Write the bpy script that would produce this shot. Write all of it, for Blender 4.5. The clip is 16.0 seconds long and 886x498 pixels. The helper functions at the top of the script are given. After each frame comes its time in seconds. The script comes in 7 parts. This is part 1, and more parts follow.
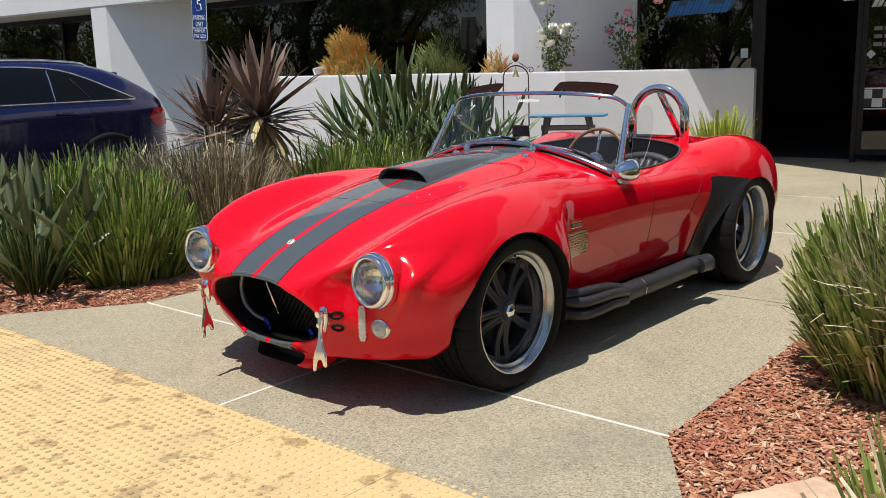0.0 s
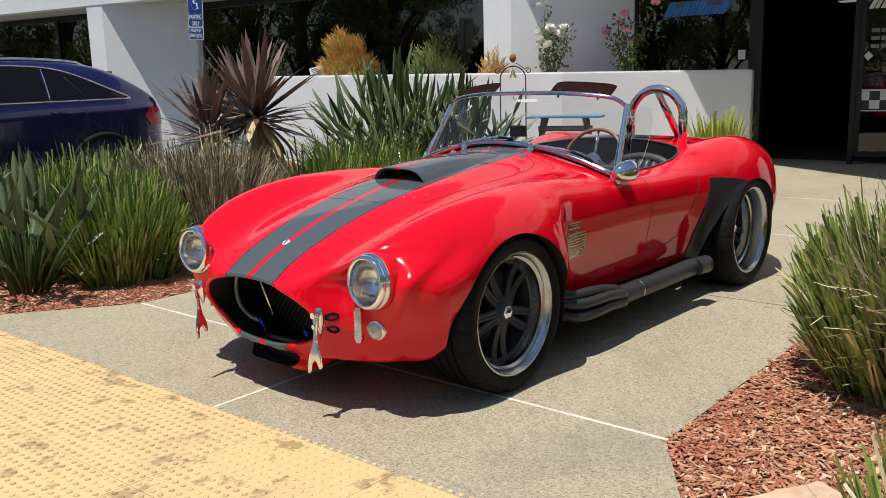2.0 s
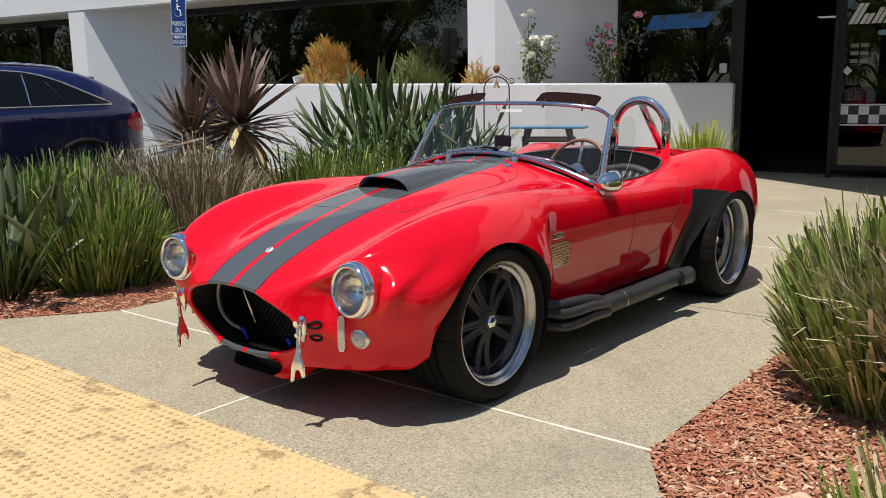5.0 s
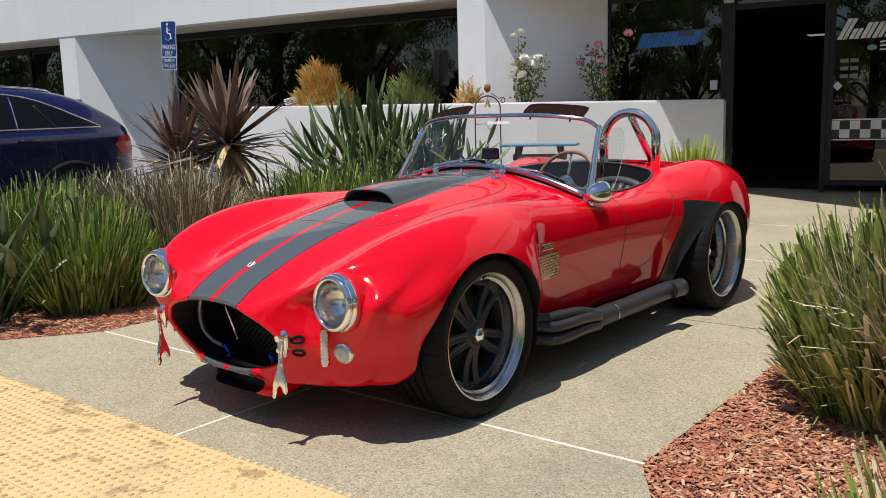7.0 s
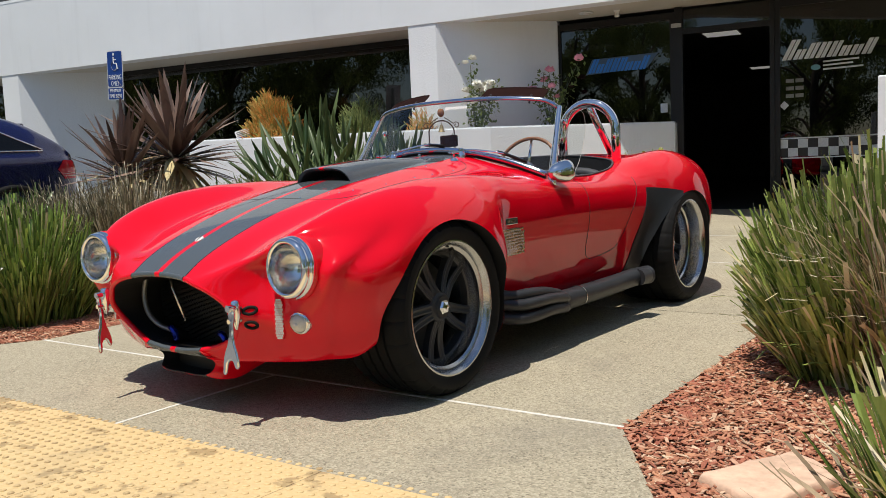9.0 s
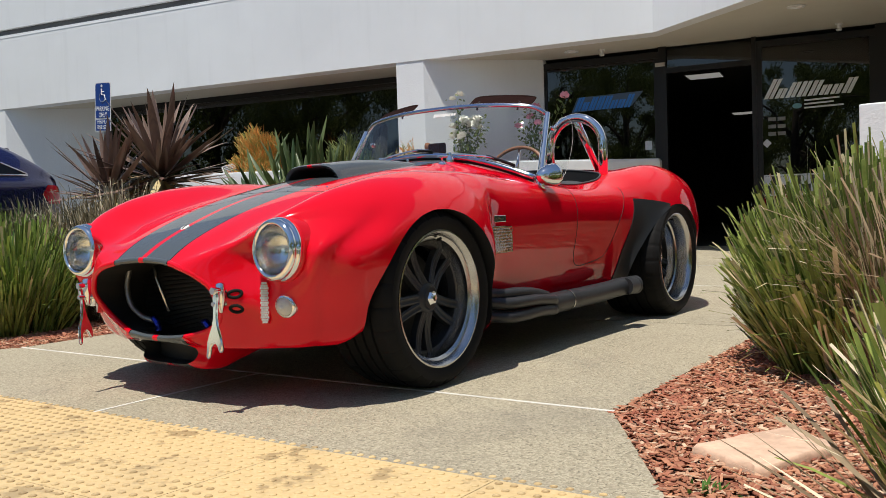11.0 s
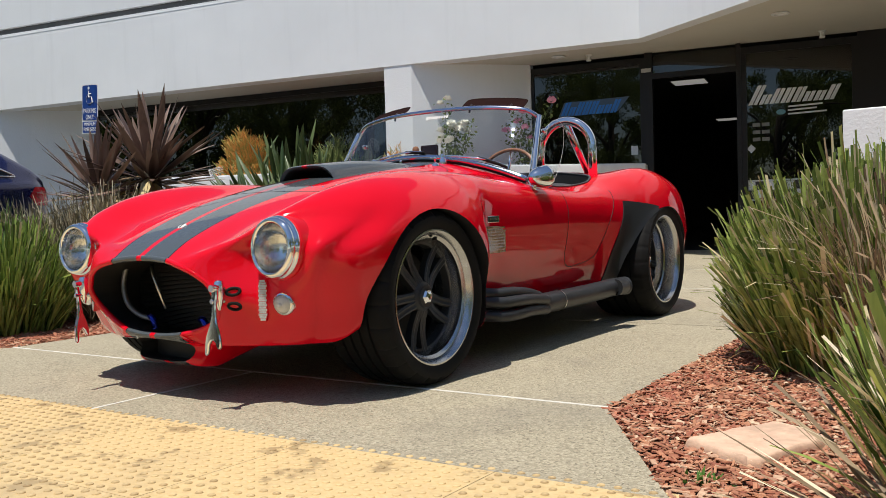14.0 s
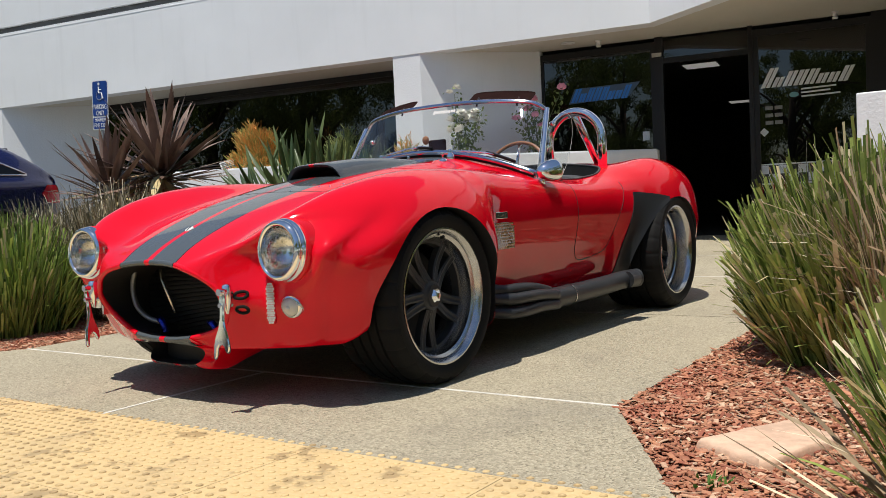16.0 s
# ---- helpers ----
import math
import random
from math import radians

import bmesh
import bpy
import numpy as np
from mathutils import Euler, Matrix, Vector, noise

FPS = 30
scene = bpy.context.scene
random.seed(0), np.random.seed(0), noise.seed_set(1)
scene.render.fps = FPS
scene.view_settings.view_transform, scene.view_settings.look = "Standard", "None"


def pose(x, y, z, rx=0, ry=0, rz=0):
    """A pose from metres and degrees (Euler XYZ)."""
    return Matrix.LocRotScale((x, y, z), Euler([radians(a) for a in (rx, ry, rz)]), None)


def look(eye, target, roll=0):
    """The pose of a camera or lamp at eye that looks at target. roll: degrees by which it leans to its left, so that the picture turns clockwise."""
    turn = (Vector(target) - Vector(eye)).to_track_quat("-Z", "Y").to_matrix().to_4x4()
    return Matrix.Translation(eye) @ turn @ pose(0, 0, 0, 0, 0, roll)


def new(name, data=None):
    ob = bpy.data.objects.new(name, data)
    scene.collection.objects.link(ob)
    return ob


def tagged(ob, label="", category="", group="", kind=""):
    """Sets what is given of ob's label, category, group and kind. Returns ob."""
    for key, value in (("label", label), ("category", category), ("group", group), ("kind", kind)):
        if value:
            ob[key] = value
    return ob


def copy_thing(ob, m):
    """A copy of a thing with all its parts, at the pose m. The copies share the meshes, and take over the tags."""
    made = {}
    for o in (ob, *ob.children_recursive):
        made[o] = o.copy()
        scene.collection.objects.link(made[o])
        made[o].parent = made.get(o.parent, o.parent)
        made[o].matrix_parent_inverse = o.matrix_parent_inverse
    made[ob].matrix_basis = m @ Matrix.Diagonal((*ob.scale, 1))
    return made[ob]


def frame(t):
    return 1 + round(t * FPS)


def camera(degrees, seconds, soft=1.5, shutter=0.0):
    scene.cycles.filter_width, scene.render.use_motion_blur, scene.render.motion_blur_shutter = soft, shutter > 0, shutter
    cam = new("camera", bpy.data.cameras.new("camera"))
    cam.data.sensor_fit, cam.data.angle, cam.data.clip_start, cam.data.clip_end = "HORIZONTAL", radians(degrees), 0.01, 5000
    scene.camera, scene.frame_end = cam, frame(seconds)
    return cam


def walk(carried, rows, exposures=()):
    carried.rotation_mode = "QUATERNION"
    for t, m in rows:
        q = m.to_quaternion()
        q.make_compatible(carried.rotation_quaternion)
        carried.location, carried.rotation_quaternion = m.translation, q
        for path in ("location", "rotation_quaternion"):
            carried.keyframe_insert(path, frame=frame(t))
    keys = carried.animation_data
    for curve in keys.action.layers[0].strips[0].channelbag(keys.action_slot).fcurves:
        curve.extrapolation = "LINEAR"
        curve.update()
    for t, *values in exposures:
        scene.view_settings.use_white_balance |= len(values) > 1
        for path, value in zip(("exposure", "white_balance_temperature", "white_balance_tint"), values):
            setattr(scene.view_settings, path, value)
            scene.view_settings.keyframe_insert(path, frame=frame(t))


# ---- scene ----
cam = camera(54.4, 16.0, soft=0.8)
PATH = [
    (0, (2.784, -2.703, 1.25), (1.48, -1.235, 0.865), -1.7),
    (0.5, (2.785, -2.702, 1.25), (1.483, -1.231, 0.873), -1.8),
    (1, (2.778, -2.695, 1.246), (1.479, -1.222, 0.87), -1.8),
    (1.5, (2.775, -2.697, 1.246), (1.479, -1.222, 0.865), -1.6),
    (2, (2.759, -2.678, 1.243), (1.462, -1.205, 0.86), -1.5),
    (2.5, (2.758, -2.677, 1.243), (1.466, -1.198, 0.868), -1.4),
    (3, (2.752, -2.675, 1.241), (1.463, -1.191, 0.87), -1.2),
    (3.5, (2.753, -2.683, 1.241), (1.474, -1.19, 0.871), -0.9),
    (4, (2.754, -2.684, 1.244), (1.484, -1.184, 0.871), -0.9),
    (4.5, (2.752, -2.682, 1.241), (1.484, -1.18, 0.872), -0.9),
    (6.8, (2.729, -2.631, 1.198), (1.467, -1.113, 0.874), -0.6),
    (7, (2.735, -2.605, 1.179), (1.47, -1.087, 0.871), -1.5),
    (7.5, (2.695, -2.587, 1.078), (1.461, -1.036, 0.81), -2.4),
    (8, (2.656, -2.575, 0.998), (1.44, -1.006, 0.751), -2.8),
    (8.5, (2.629, -2.559, 0.924), (1.423, -0.98, 0.697), -2.5),
    (9, (2.626, -2.526, 0.858), (1.437, -0.93, 0.658), -2.5),
    (9.2, (2.62, -2.516, 0.829), (1.44, -0.912, 0.646), -2.6),
    (11.3, (2.605, -2.54, 0.634), (1.45, -0.909, 0.554), -2.0),
    (11.5, (2.609, -2.578, 0.642), (1.463, -0.941, 0.563), -1.9),
    (12, (2.599, -2.58, 0.629), (1.456, -0.941, 0.552), -1.8),
    (12.5, (2.595, -2.578, 0.623), (1.454, -0.938, 0.54), -1.8),
    (13, (2.595, -2.584, 0.621), (1.456, -0.943, 0.538), -1.7),
    (13.5, (2.594, -2.587, 0.62), (1.456, -0.944, 0.542), -1.7),
    (14, (2.597, -2.588, 0.621), (1.464, -0.942, 0.545), -1.8),
    (14.5, (2.591, -2.579, 0.616), (1.454, -0.936, 0.543), -1.9),
    (15, (2.591, -2.581, 0.616), (1.444, -0.944, 0.546), -1.8),
    (15.5, (2.595, -2.583, 0.617), (1.442, -0.95, 0.55), -2.0),
    (16, (2.604, -2.56, 0.664), (1.445, -0.933, 0.558), -2.8),
]
walk(cam, [(t, look(eye, target, roll)) for t, eye, target, roll in PATH])

# ---- world, sun, exposure ----
SUN_WAY = Vector((0.0, -0.29, 1.0)).normalized()
world = bpy.data.worlds.new("world")
scene.world = world
world.use_nodes = True
wn = world.node_tree
sky = wn.nodes.new("ShaderNodeTexSky")
sky.sky_type, sky.sun_disc = "NISHITA", False
sky.sun_elevation = math.asin(SUN_WAY.z)
sky.sun_rotation = math.atan2(SUN_WAY.x, SUN_WAY.y)
sky.air_density, sky.dust_density, sky.ozone_density = 1.0, 0.25, 1.0
wn.nodes["Background"].inputs["Strength"].default_value = 0.100
wn.links.new(sky.outputs[0], wn.nodes["Background"].inputs["Color"])
sun = new("sun", bpy.data.lights.new("sun", "SUN"))
sun.data.energy, sun.data.angle, sun.data.color = 5.0, radians(0.5), (1.0, 0.935, 0.84)
sun.matrix_world = look(SUN_WAY * 30, (0, 0, 0))
scene.view_settings.exposure = 0.0


# ---- small library ----
def part(name, bm, material, parent=None, label="", smooth=False, angle=None):
    """Links a bmesh as one mesh object under a thing or a part."""
    me = bpy.data.meshes.new(name)
    bm.normal_update()
    bm.to_mesh(me)
    bm.free()
    for m in (material if isinstance(material, (list, tuple)) else [material]):
        me.materials.append(m)
    if smooth:
        me.shade_smooth()
        if angle:
            me.set_sharp_from_angle(angle=radians(angle))
    ob = new(name, me)
    if parent is not None:
        ob.parent = parent
    if label:
        ob["label"] = label
    return ob


def child(name, me, parent, m=None):
    """A further object on a shared mesh, under parent."""
    ob = new(name, me)
    ob.parent = parent
    if m is not None:
        ob.matrix_basis = m
    return ob


def empty(name, m=None):
    ob = new(name)
    ob.empty_display_size = 0.1
    if m is not None:
        ob.matrix_basis = m
    return ob


def box(bm, lo, hi, m=None, bevel=0.0, idx=0):
    made = bmesh.ops.create_cube(bm, size=1.0)["verts"]
    lo, hi = Vector(lo), Vector(hi)
    for v in made:
        v.co = Vector([lo[i] + (v.co[i] + 0.5) * (hi[i] - lo[i]) for i in range(3)])
    faces = list({f for v in made for f in v.link_faces})
    for f in faces:
        f.material_index = idx
    if bevel:
        edges = list({e for v in made for e in v.link_edges})
        out = bmesh.ops.bevel(bm, geom=edges, offset=bevel, segments=2, affect="EDGES", profile=0.5)
        made = list({v for f in out["faces"] for v in f.verts} | {v for v in made if v.is_valid})
    if m is not None:
        bmesh.ops.transform(bm, matrix=m, verts=made)
    return made


def cbox(x0, y0, z0, x1, y1, z1, bevel=0.0):
    bm = bmesh.new()
    box(bm, (x0, y0, z0), (x1, y1, z1), None, bevel)
    return bm


def grid_faces(bm, rows, close_u=False, close_v=False, flip=False, idx=0):
    """Faces over rows of verts; rows run in v, verts in u."""
    nr, nc = len(rows), len(rows[0])
    for i in range(nr if close_v else nr - 1):
        for j in range(nc if close_u else nc - 1):
            q = [rows[i][j], rows[i][(j + 1) % nc], rows[(i + 1) % nr][(j + 1) % nc], rows[(i + 1) % nr][j]]
            q = list(dict.fromkeys(q))
            if len(q) < 3:
                continue
            if flip:
                q.reverse()
            try:
                f = bm.faces.new(q)
                f.material_index = idx
            except ValueError:
                pass


def lathe(bm, profile, n=32, m=None, idx=0, close=False):
    """Turns (radius, height) pairs about the x axis: height runs along x."""
    rows = []
    for r, h in profile:
        if r < 1e-6:
            v = bm.verts.new((h, 0, 0))
            rows.append([v] * n)
        else:
            rows.append([bm.verts.new((h, r * math.cos(2 * math.pi * k / n), r * math.sin(2 * math.pi * k / n))) for k in range(n)])
    grid_faces(bm, rows, close_u=True, close_v=close, idx=idx)
    vs = list({v for row in rows for v in row})
    if m is not None:
        bmesh.ops.transform(bm, matrix=m, verts=vs)
    return vs


def spline(points, n):
    """n places along a centripetal Catmull-Rom curve through points."""
    pts = [Vector(p) for p in points]
    pts = [2 * pts[0] - pts[1]] + pts + [2 * pts[-1] - pts[-2]]
    knots = [0.0]
    for a, b in zip(pts, pts[1:]):
        knots.append(knots[-1] + max((b - a).length, 1e-6) ** 0.5)
    out = []
    t0, t1 = knots[1], knots[-2]
    seg = 1
    for k in range(n):
        t = t0 + (t1 - t0) * k / (n - 1)
        while seg < len(pts) - 3 and t > knots[seg + 1]:
            seg += 1
        p0, p1, p2, p3 = pts[seg - 1:seg + 3]
        k0, k1, k2, k3 = knots[seg - 1:seg + 3]
        a1 = p0 * ((k1 - t) / (k1 - k0)) + p1 * ((t - k0) / (k1 - k0))
        a2 = p1 * ((k2 - t) / (k2 - k1)) + p2 * ((t - k1) / (k2 - k1))
        a3 = p2 * ((k3 - t) / (k3 - k2)) + p3 * ((t - k2) / (k3 - k2))
        b1 = a1 * ((k2 - t) / (k2 - k0)) + a2 * ((t - k0) / (k2 - k0))
        b2 = a2 * ((k3 - t) / (k3 - k1)) + a3 * ((t - k1) / (k3 - k1))
        out.append(b1 * ((k2 - t) / (k2 - k1)) + b2 * ((t - k1) / (k2 - k1)))
    return out


def tube(bm, path, r, n=10, caps=True, closed=False, idx=0, flat=1.0):
    """A round bar along path; r may be a list of radii."""
    path = [Vector(p) for p in path]
    radii = r if isinstance(r, (list, tuple)) else [r] * len(path)
    rows, side = [], None
    for i, p in enumerate(path):
        a, b = path[max(i - 1, 0)], path[min(i + 1, len(path) - 1)]
        if closed:
            a, b = path[i - 1], path[(i + 1) % len(path)]
        d = (b - a).normalized()
        if side is None:
            side = d.orthogonal().normalized()
        side = (side - d * side.dot(d)).normalized()
        up = d.cross(side)
        rows.append([bm.verts.new(p + (side * math.cos(2 * math.pi * k / n) + up * math.sin(2 * math.pi * k / n) * flat) * radii[i]) for k in range(n)])
    grid_faces(bm, rows, close_u=True, close_v=closed, idx=idx)
    if caps and not closed:
        for row, rev in ((rows[0], True), (rows[-1], False)):
            f = bm.faces.new(row[::-1] if rev else row)
            f.material_index = idx
    return rows


def prism(bm, outline, h0, h1, axis="z", idx=0):
    """A closed outline (pairs) drawn out along an axis."""
    def at(a, b, h):
        return {"z": (a, b, h), "y": (a, h, b), "x": (h, a, b)}[axis]
    lo = [bm.verts.new(at(a, b, h0)) for a, b in outline]
    hi = [bm.verts.new(at(a, b, h1)) for a, b in outline]
    n = len(outline)
    fs = [bm.faces.new(lo[::-1]), bm.faces.new(hi)]
    for i in range(n):
        fs.append(bm.faces.new([lo[i], lo[(i + 1) % n], hi[(i + 1) % n], hi[i]]))
    for f in fs:
        f.material_index = idx
    bmesh.ops.recalc_face_normals(bm, faces=fs)
    return lo + hi


def superellipse(cx, cy, a, b, p=2.5, n=48):
    out = []
    for k in range(n):
        t = 2 * math.pi * k / n
        c, s = math.cos(t), math.sin(t)
        out.append((cx + a * math.copysign(abs(c) ** (2 / p), c), cy + b * math.copysign(abs(s) ** (2 / p), s)))
    return out


def smooth_curve(knots):
    """A smooth function through (at, value) pairs, with no overshoot."""
    xs, ys = [k[0] for k in knots], [k[1] for k in knots]
    d = [(ys[i + 1] - ys[i]) / (xs[i + 1] - xs[i]) for i in range(len(xs) - 1)]
    m = [d[0]] + [0 if d[i - 1] * d[i] <= 0 else 2 * d[i - 1] * d[i] / (d[i - 1] + d[i]) for i in range(1, len(d))] + [d[-1]]

    def f(x):
        if x <= xs[0]:
            return ys[0]
        if x >= xs[-1]:
            return ys[-1]
        i = max(k for k in range(len(xs) - 1) if xs[k] <= x)
        h = xs[i + 1] - xs[i]
        t = (x - xs[i]) / h
        return (ys[i] * (1 + 2 * t) * (1 - t) ** 2 + m[i] * h * t * (1 - t) ** 2 + ys[i + 1] * t * t * (3 - 2 * t) + m[i + 1] * h * t * t * (t - 1))
    return f


# ---- materials ----
def material(name):
    m = bpy.data.materials.new(name)
    m.use_nodes = True
    return m, m.node_tree, m.node_tree.nodes["Principled BSDF"]


def mix_rgb(nt, fac, a, b):
    n = nt.nodes.new("ShaderNodeMix")
    n.data_type = "RGBA"
    for sock, v in ((n.inputs[0], fac), (n.inputs[6], a), (n.inputs[7], b)):
        if hasattr(v, "links"):
            nt.links.new(v, sock)
        else:
            sock.default_value = v if not isinstance(v, tuple) else (*v[:3], 1)
    return n.outputs[2]


def maths(nt, op, a, b=None, clamp=False):
    n = nt.nodes.new("ShaderNodeMath")
    n.operation, n.use_clamp = op, clamp
    for i, v in enumerate((a, b)):
        if v is None:
            continue
        if hasattr(v, "links"):
            nt.links.new(v, n.inputs[i])
        else:
            n.inputs[i].default_value = v
    return n.outputs[0]


def ramp(nt, v, lo, hi):
    n = nt.nodes.new("ShaderNodeMapRange")
    nt.links.new(v, n.inputs[0])
    n.inputs[1].default_value, n.inputs[2].default_value = lo, hi
    return n.outputs[0]


def coords(nt, kind="Object", scale=None):
    c = nt.nodes.new("ShaderNodeTexCoord").outputs[kind]
    if scale is not None:
        mp = nt.nodes.new("ShaderNodeMapping")
        mp.inputs["Scale"].default_value = scale
        nt.links.new(c, mp.inputs[0])
        c = mp.outputs[0]
    return c


def noisy(nt, scale, detail=4.0, rough=0.55, vec=None):
    n = nt.nodes.new("ShaderNodeTexNoise")
    n.inputs["Scale"].default_value, n.inputs["Detail"].default_value, n.inputs["Roughness"].default_value = scale, detail, rough
    nt.links.new(vec if vec is not None else coords(nt), n.inputs["Vector"])
    return n.outputs["Fac"]


def bump(nt, bsdf, height, strength=0.3, distance=0.01):
    b = nt.nodes.new("ShaderNodeBump")
    b.inputs["Strength"].default_value, b.inputs["Distance"].default_value = strength, distance
    nt.links.new(height, b.inputs["Height"])
    nt.links.new(b.outputs[0], bsdf.inputs["Normal"])
    return b


def simple(name, rgb, rough=0.5, metal=0.0, vary=0.12, scale=40.0, bumps=0.0, coat=0.0, spec=None, rand=0.0):
    """A surface with two scales of slight variation in colour and gloss."""
    m, nt, b = material(name)
    dark = tuple(c * (1 - vary) for c in rgb)
    lite = tuple(min(1, c * (1 + vary)) for c in rgb)
    f = maths(nt, "ADD", maths(nt, "MULTIPLY", noisy(nt, scale), 0.5), maths(nt, "MULTIPLY", noisy(nt, scale * 0.08), 0.5))
    col = mix_rgb(nt, ramp(nt, f, 0.35, 0.65), dark, lite)
    if rand:
        oi = nt.nodes.new("ShaderNodeObjectInfo")
        col = mix_rgb(nt, maths(nt, "MULTIPLY", oi.outputs["Random"], rand), col, tuple(c * 0.35 for c in rgb))
    nt.links.new(col, b.inputs["Base Color"])
    nt.links.new(maths(nt, "ADD", maths(nt, "MULTIPLY", maths(nt, "SUBTRACT", f, 0.5), 0.25 * rough), rough, True), b.inputs["Roughness"])
    b.inputs["Metallic"].default_value = metal
    if coat:
        b.inputs["Coat Weight"].default_value, b.inputs["Coat Roughness"].default_value = coat, 0.03
    if spec is not None:
        b.inputs["Specular IOR Level"].default_value = spec
    if bumps:
        bump(nt, b, noisy(nt, scale), bumps, 0.01)
    return m


def paint_red():
    """Red clear-coated paint with twin grey racing stripes along the middle."""
    m, nt, b = material("red_paint")
    pos = nt.nodes.new("ShaderNodeSeparateXYZ")
    nt.links.new(coords(nt), pos.inputs[0])
    ax = maths(nt, "ABSOLUTE", pos.outputs[0])
    half = nt.nodes.new("ShaderNodeMapRange")
    nt.links.new(pos.outputs[1], half.inputs[0])
    half.inputs[1].default_value, half.inputs[2].default_value = -0.7, 0.3
    half.inputs[3].default_value, half.inputs[4].default_value = 0.150, 0.190
    low = maths(nt, "LESS_THAN", pos.outputs[2], 0.205)
    reach = maths(nt, "SUBTRACT", half.outputs[0], maths(nt, "MULTIPLY", low, 0.036))
    grey = maths(nt, "MULTIPLY", maths(nt, "LESS_THAN", ax, reach), maths(nt, "GREATER_THAN", ax, 0.014))
    edge = maths(nt, "LESS_THAN", maths(nt, "ABSOLUTE", maths(nt, "SUBTRACT", ax, reach)), 0.0022)
    fl = noisy(nt, 900.0, 2.0)
    big = noisy(nt, 3.0, 3.0)
    red = mix_rgb(nt, ramp(nt, big, 0.3, 0.7), (0.65, 0.002, 0.012), (0.69, 0.003, 0.017))
    gr = mix_rgb(nt, ramp(nt, fl, 0.35, 0.65), (0.057, 0.069, 0.079), (0.097, 0.113, 0.126))
    col = mix_rgb(nt, edge, mix_rgb(nt, grey, red, gr), (0.012, 0.010, 0.010))
    nt.links.new(col, b.inputs["Base Color"])
    b.inputs["Roughness"].default_value = 0.13
    b.inputs["Specular IOR Level"].default_value = 0.0
    nt.links.new(maths(nt, "ADD", 0.048, maths(nt, "MULTIPLY", ramp(nt, noisy(nt, 14.0), 0.4, 0.8), 0.014)), b.inputs["Coat Roughness"])
    b.inputs["Coat Weight"].default_value = 1.0
    b.inputs["Coat IOR"].default_value = 1.44
    return m


def glass_mat(name, tint, rough=0.0, ior=1.5, flutes=0.0):
    """Thin clear glass: mostly see-through, glossy by Fresnel."""
    m, nt, b = material(name)
    nt.nodes.remove(b)
    out = nt.nodes["Material Output"]
    tr, gl, mx, fr = (nt.nodes.new(k) for k in ("ShaderNodeBsdfTransparent", "ShaderNodeBsdfGlossy", "ShaderNodeMixShader", "ShaderNodeFresnel"))
    tr.inputs[0].default_value = (*tint, 1)
    gl.inputs["Roughness"].default_value = rough
    fr.inputs[0].default_value = ior
    if flutes:
        wv = nt.nodes.new("ShaderNodeTexWave")
        wv.inputs["Scale"].default_value, wv.inputs["Distortion"].default_value = flutes, 0.4
        nt.links.new(coords(nt), wv.inputs["Vector"])
        bp = nt.nodes.new("ShaderNodeBump")
        bp.inputs["Strength"].default_value, bp.inputs["Distance"].default_value = 0.5, 0.003
        nt.links.new(wv.outputs["Fac"], bp.inputs["Height"])
        nt.links.new(bp.outputs[0], gl.inputs["Normal"])
        nt.links.new(bp.outputs[0], fr.inputs["Normal"])
    nt.links.new(fr.outputs[0], mx.inputs[0])
    nt.links.new(tr.outputs[0], mx.inputs[1])
    nt.links.new(gl.outputs[0], mx.inputs[2])
    nt.links.new(mx.outputs[0], out.inputs[0])
    return m


def concrete():
    """Exposed-aggregate concrete with fine dark and pale grains."""
    m, nt, b = material("aggregate_concrete")
    base = mix_rgb(nt, ramp(nt, noisy(nt, 1.3, 5.0), 0.3, 0.7), (0.30, 0.262, 0.178), (0.40, 0.352, 0.245))
    v = nt.nodes.new("ShaderNodeTexVoronoi")
    v.inputs["Scale"].default_value = 175.0
    nt.links.new(coords(nt), v.inputs["Vector"])
    sep = nt.nodes.new("ShaderNodeSeparateColor")
    nt.links.new(v.outputs["Color"], sep.inputs[0])
    grain = mix_rgb(nt, ramp(nt, sep.outputs[0], 0.25, 0.95), (0.25, 0.226, 0.165), (0.58, 0.523, 0.40))
    grain = mix_rgb(nt, maths(nt, "LESS_THAN", sep.outputs[1], 0.07), grain, (0.05, 0.043, 0.034))
    col = mix_rgb(nt, 0.5, base, grain)
    stain = ramp(nt, noisy(nt, 1.1, 7.0, 0.72), 0.50, 0.72)
    col = mix_rgb(nt, maths(nt, "MULTIPLY", stain, 0.42), col, (0.16, 0.145, 0.12))
    nt.links.new(col, b.inputs["Base Color"])
    b.inputs["Roughness"].default_value = 0.85
    bump(nt, b, v.outputs["Distance"], 0.5, 0.004)
    return m


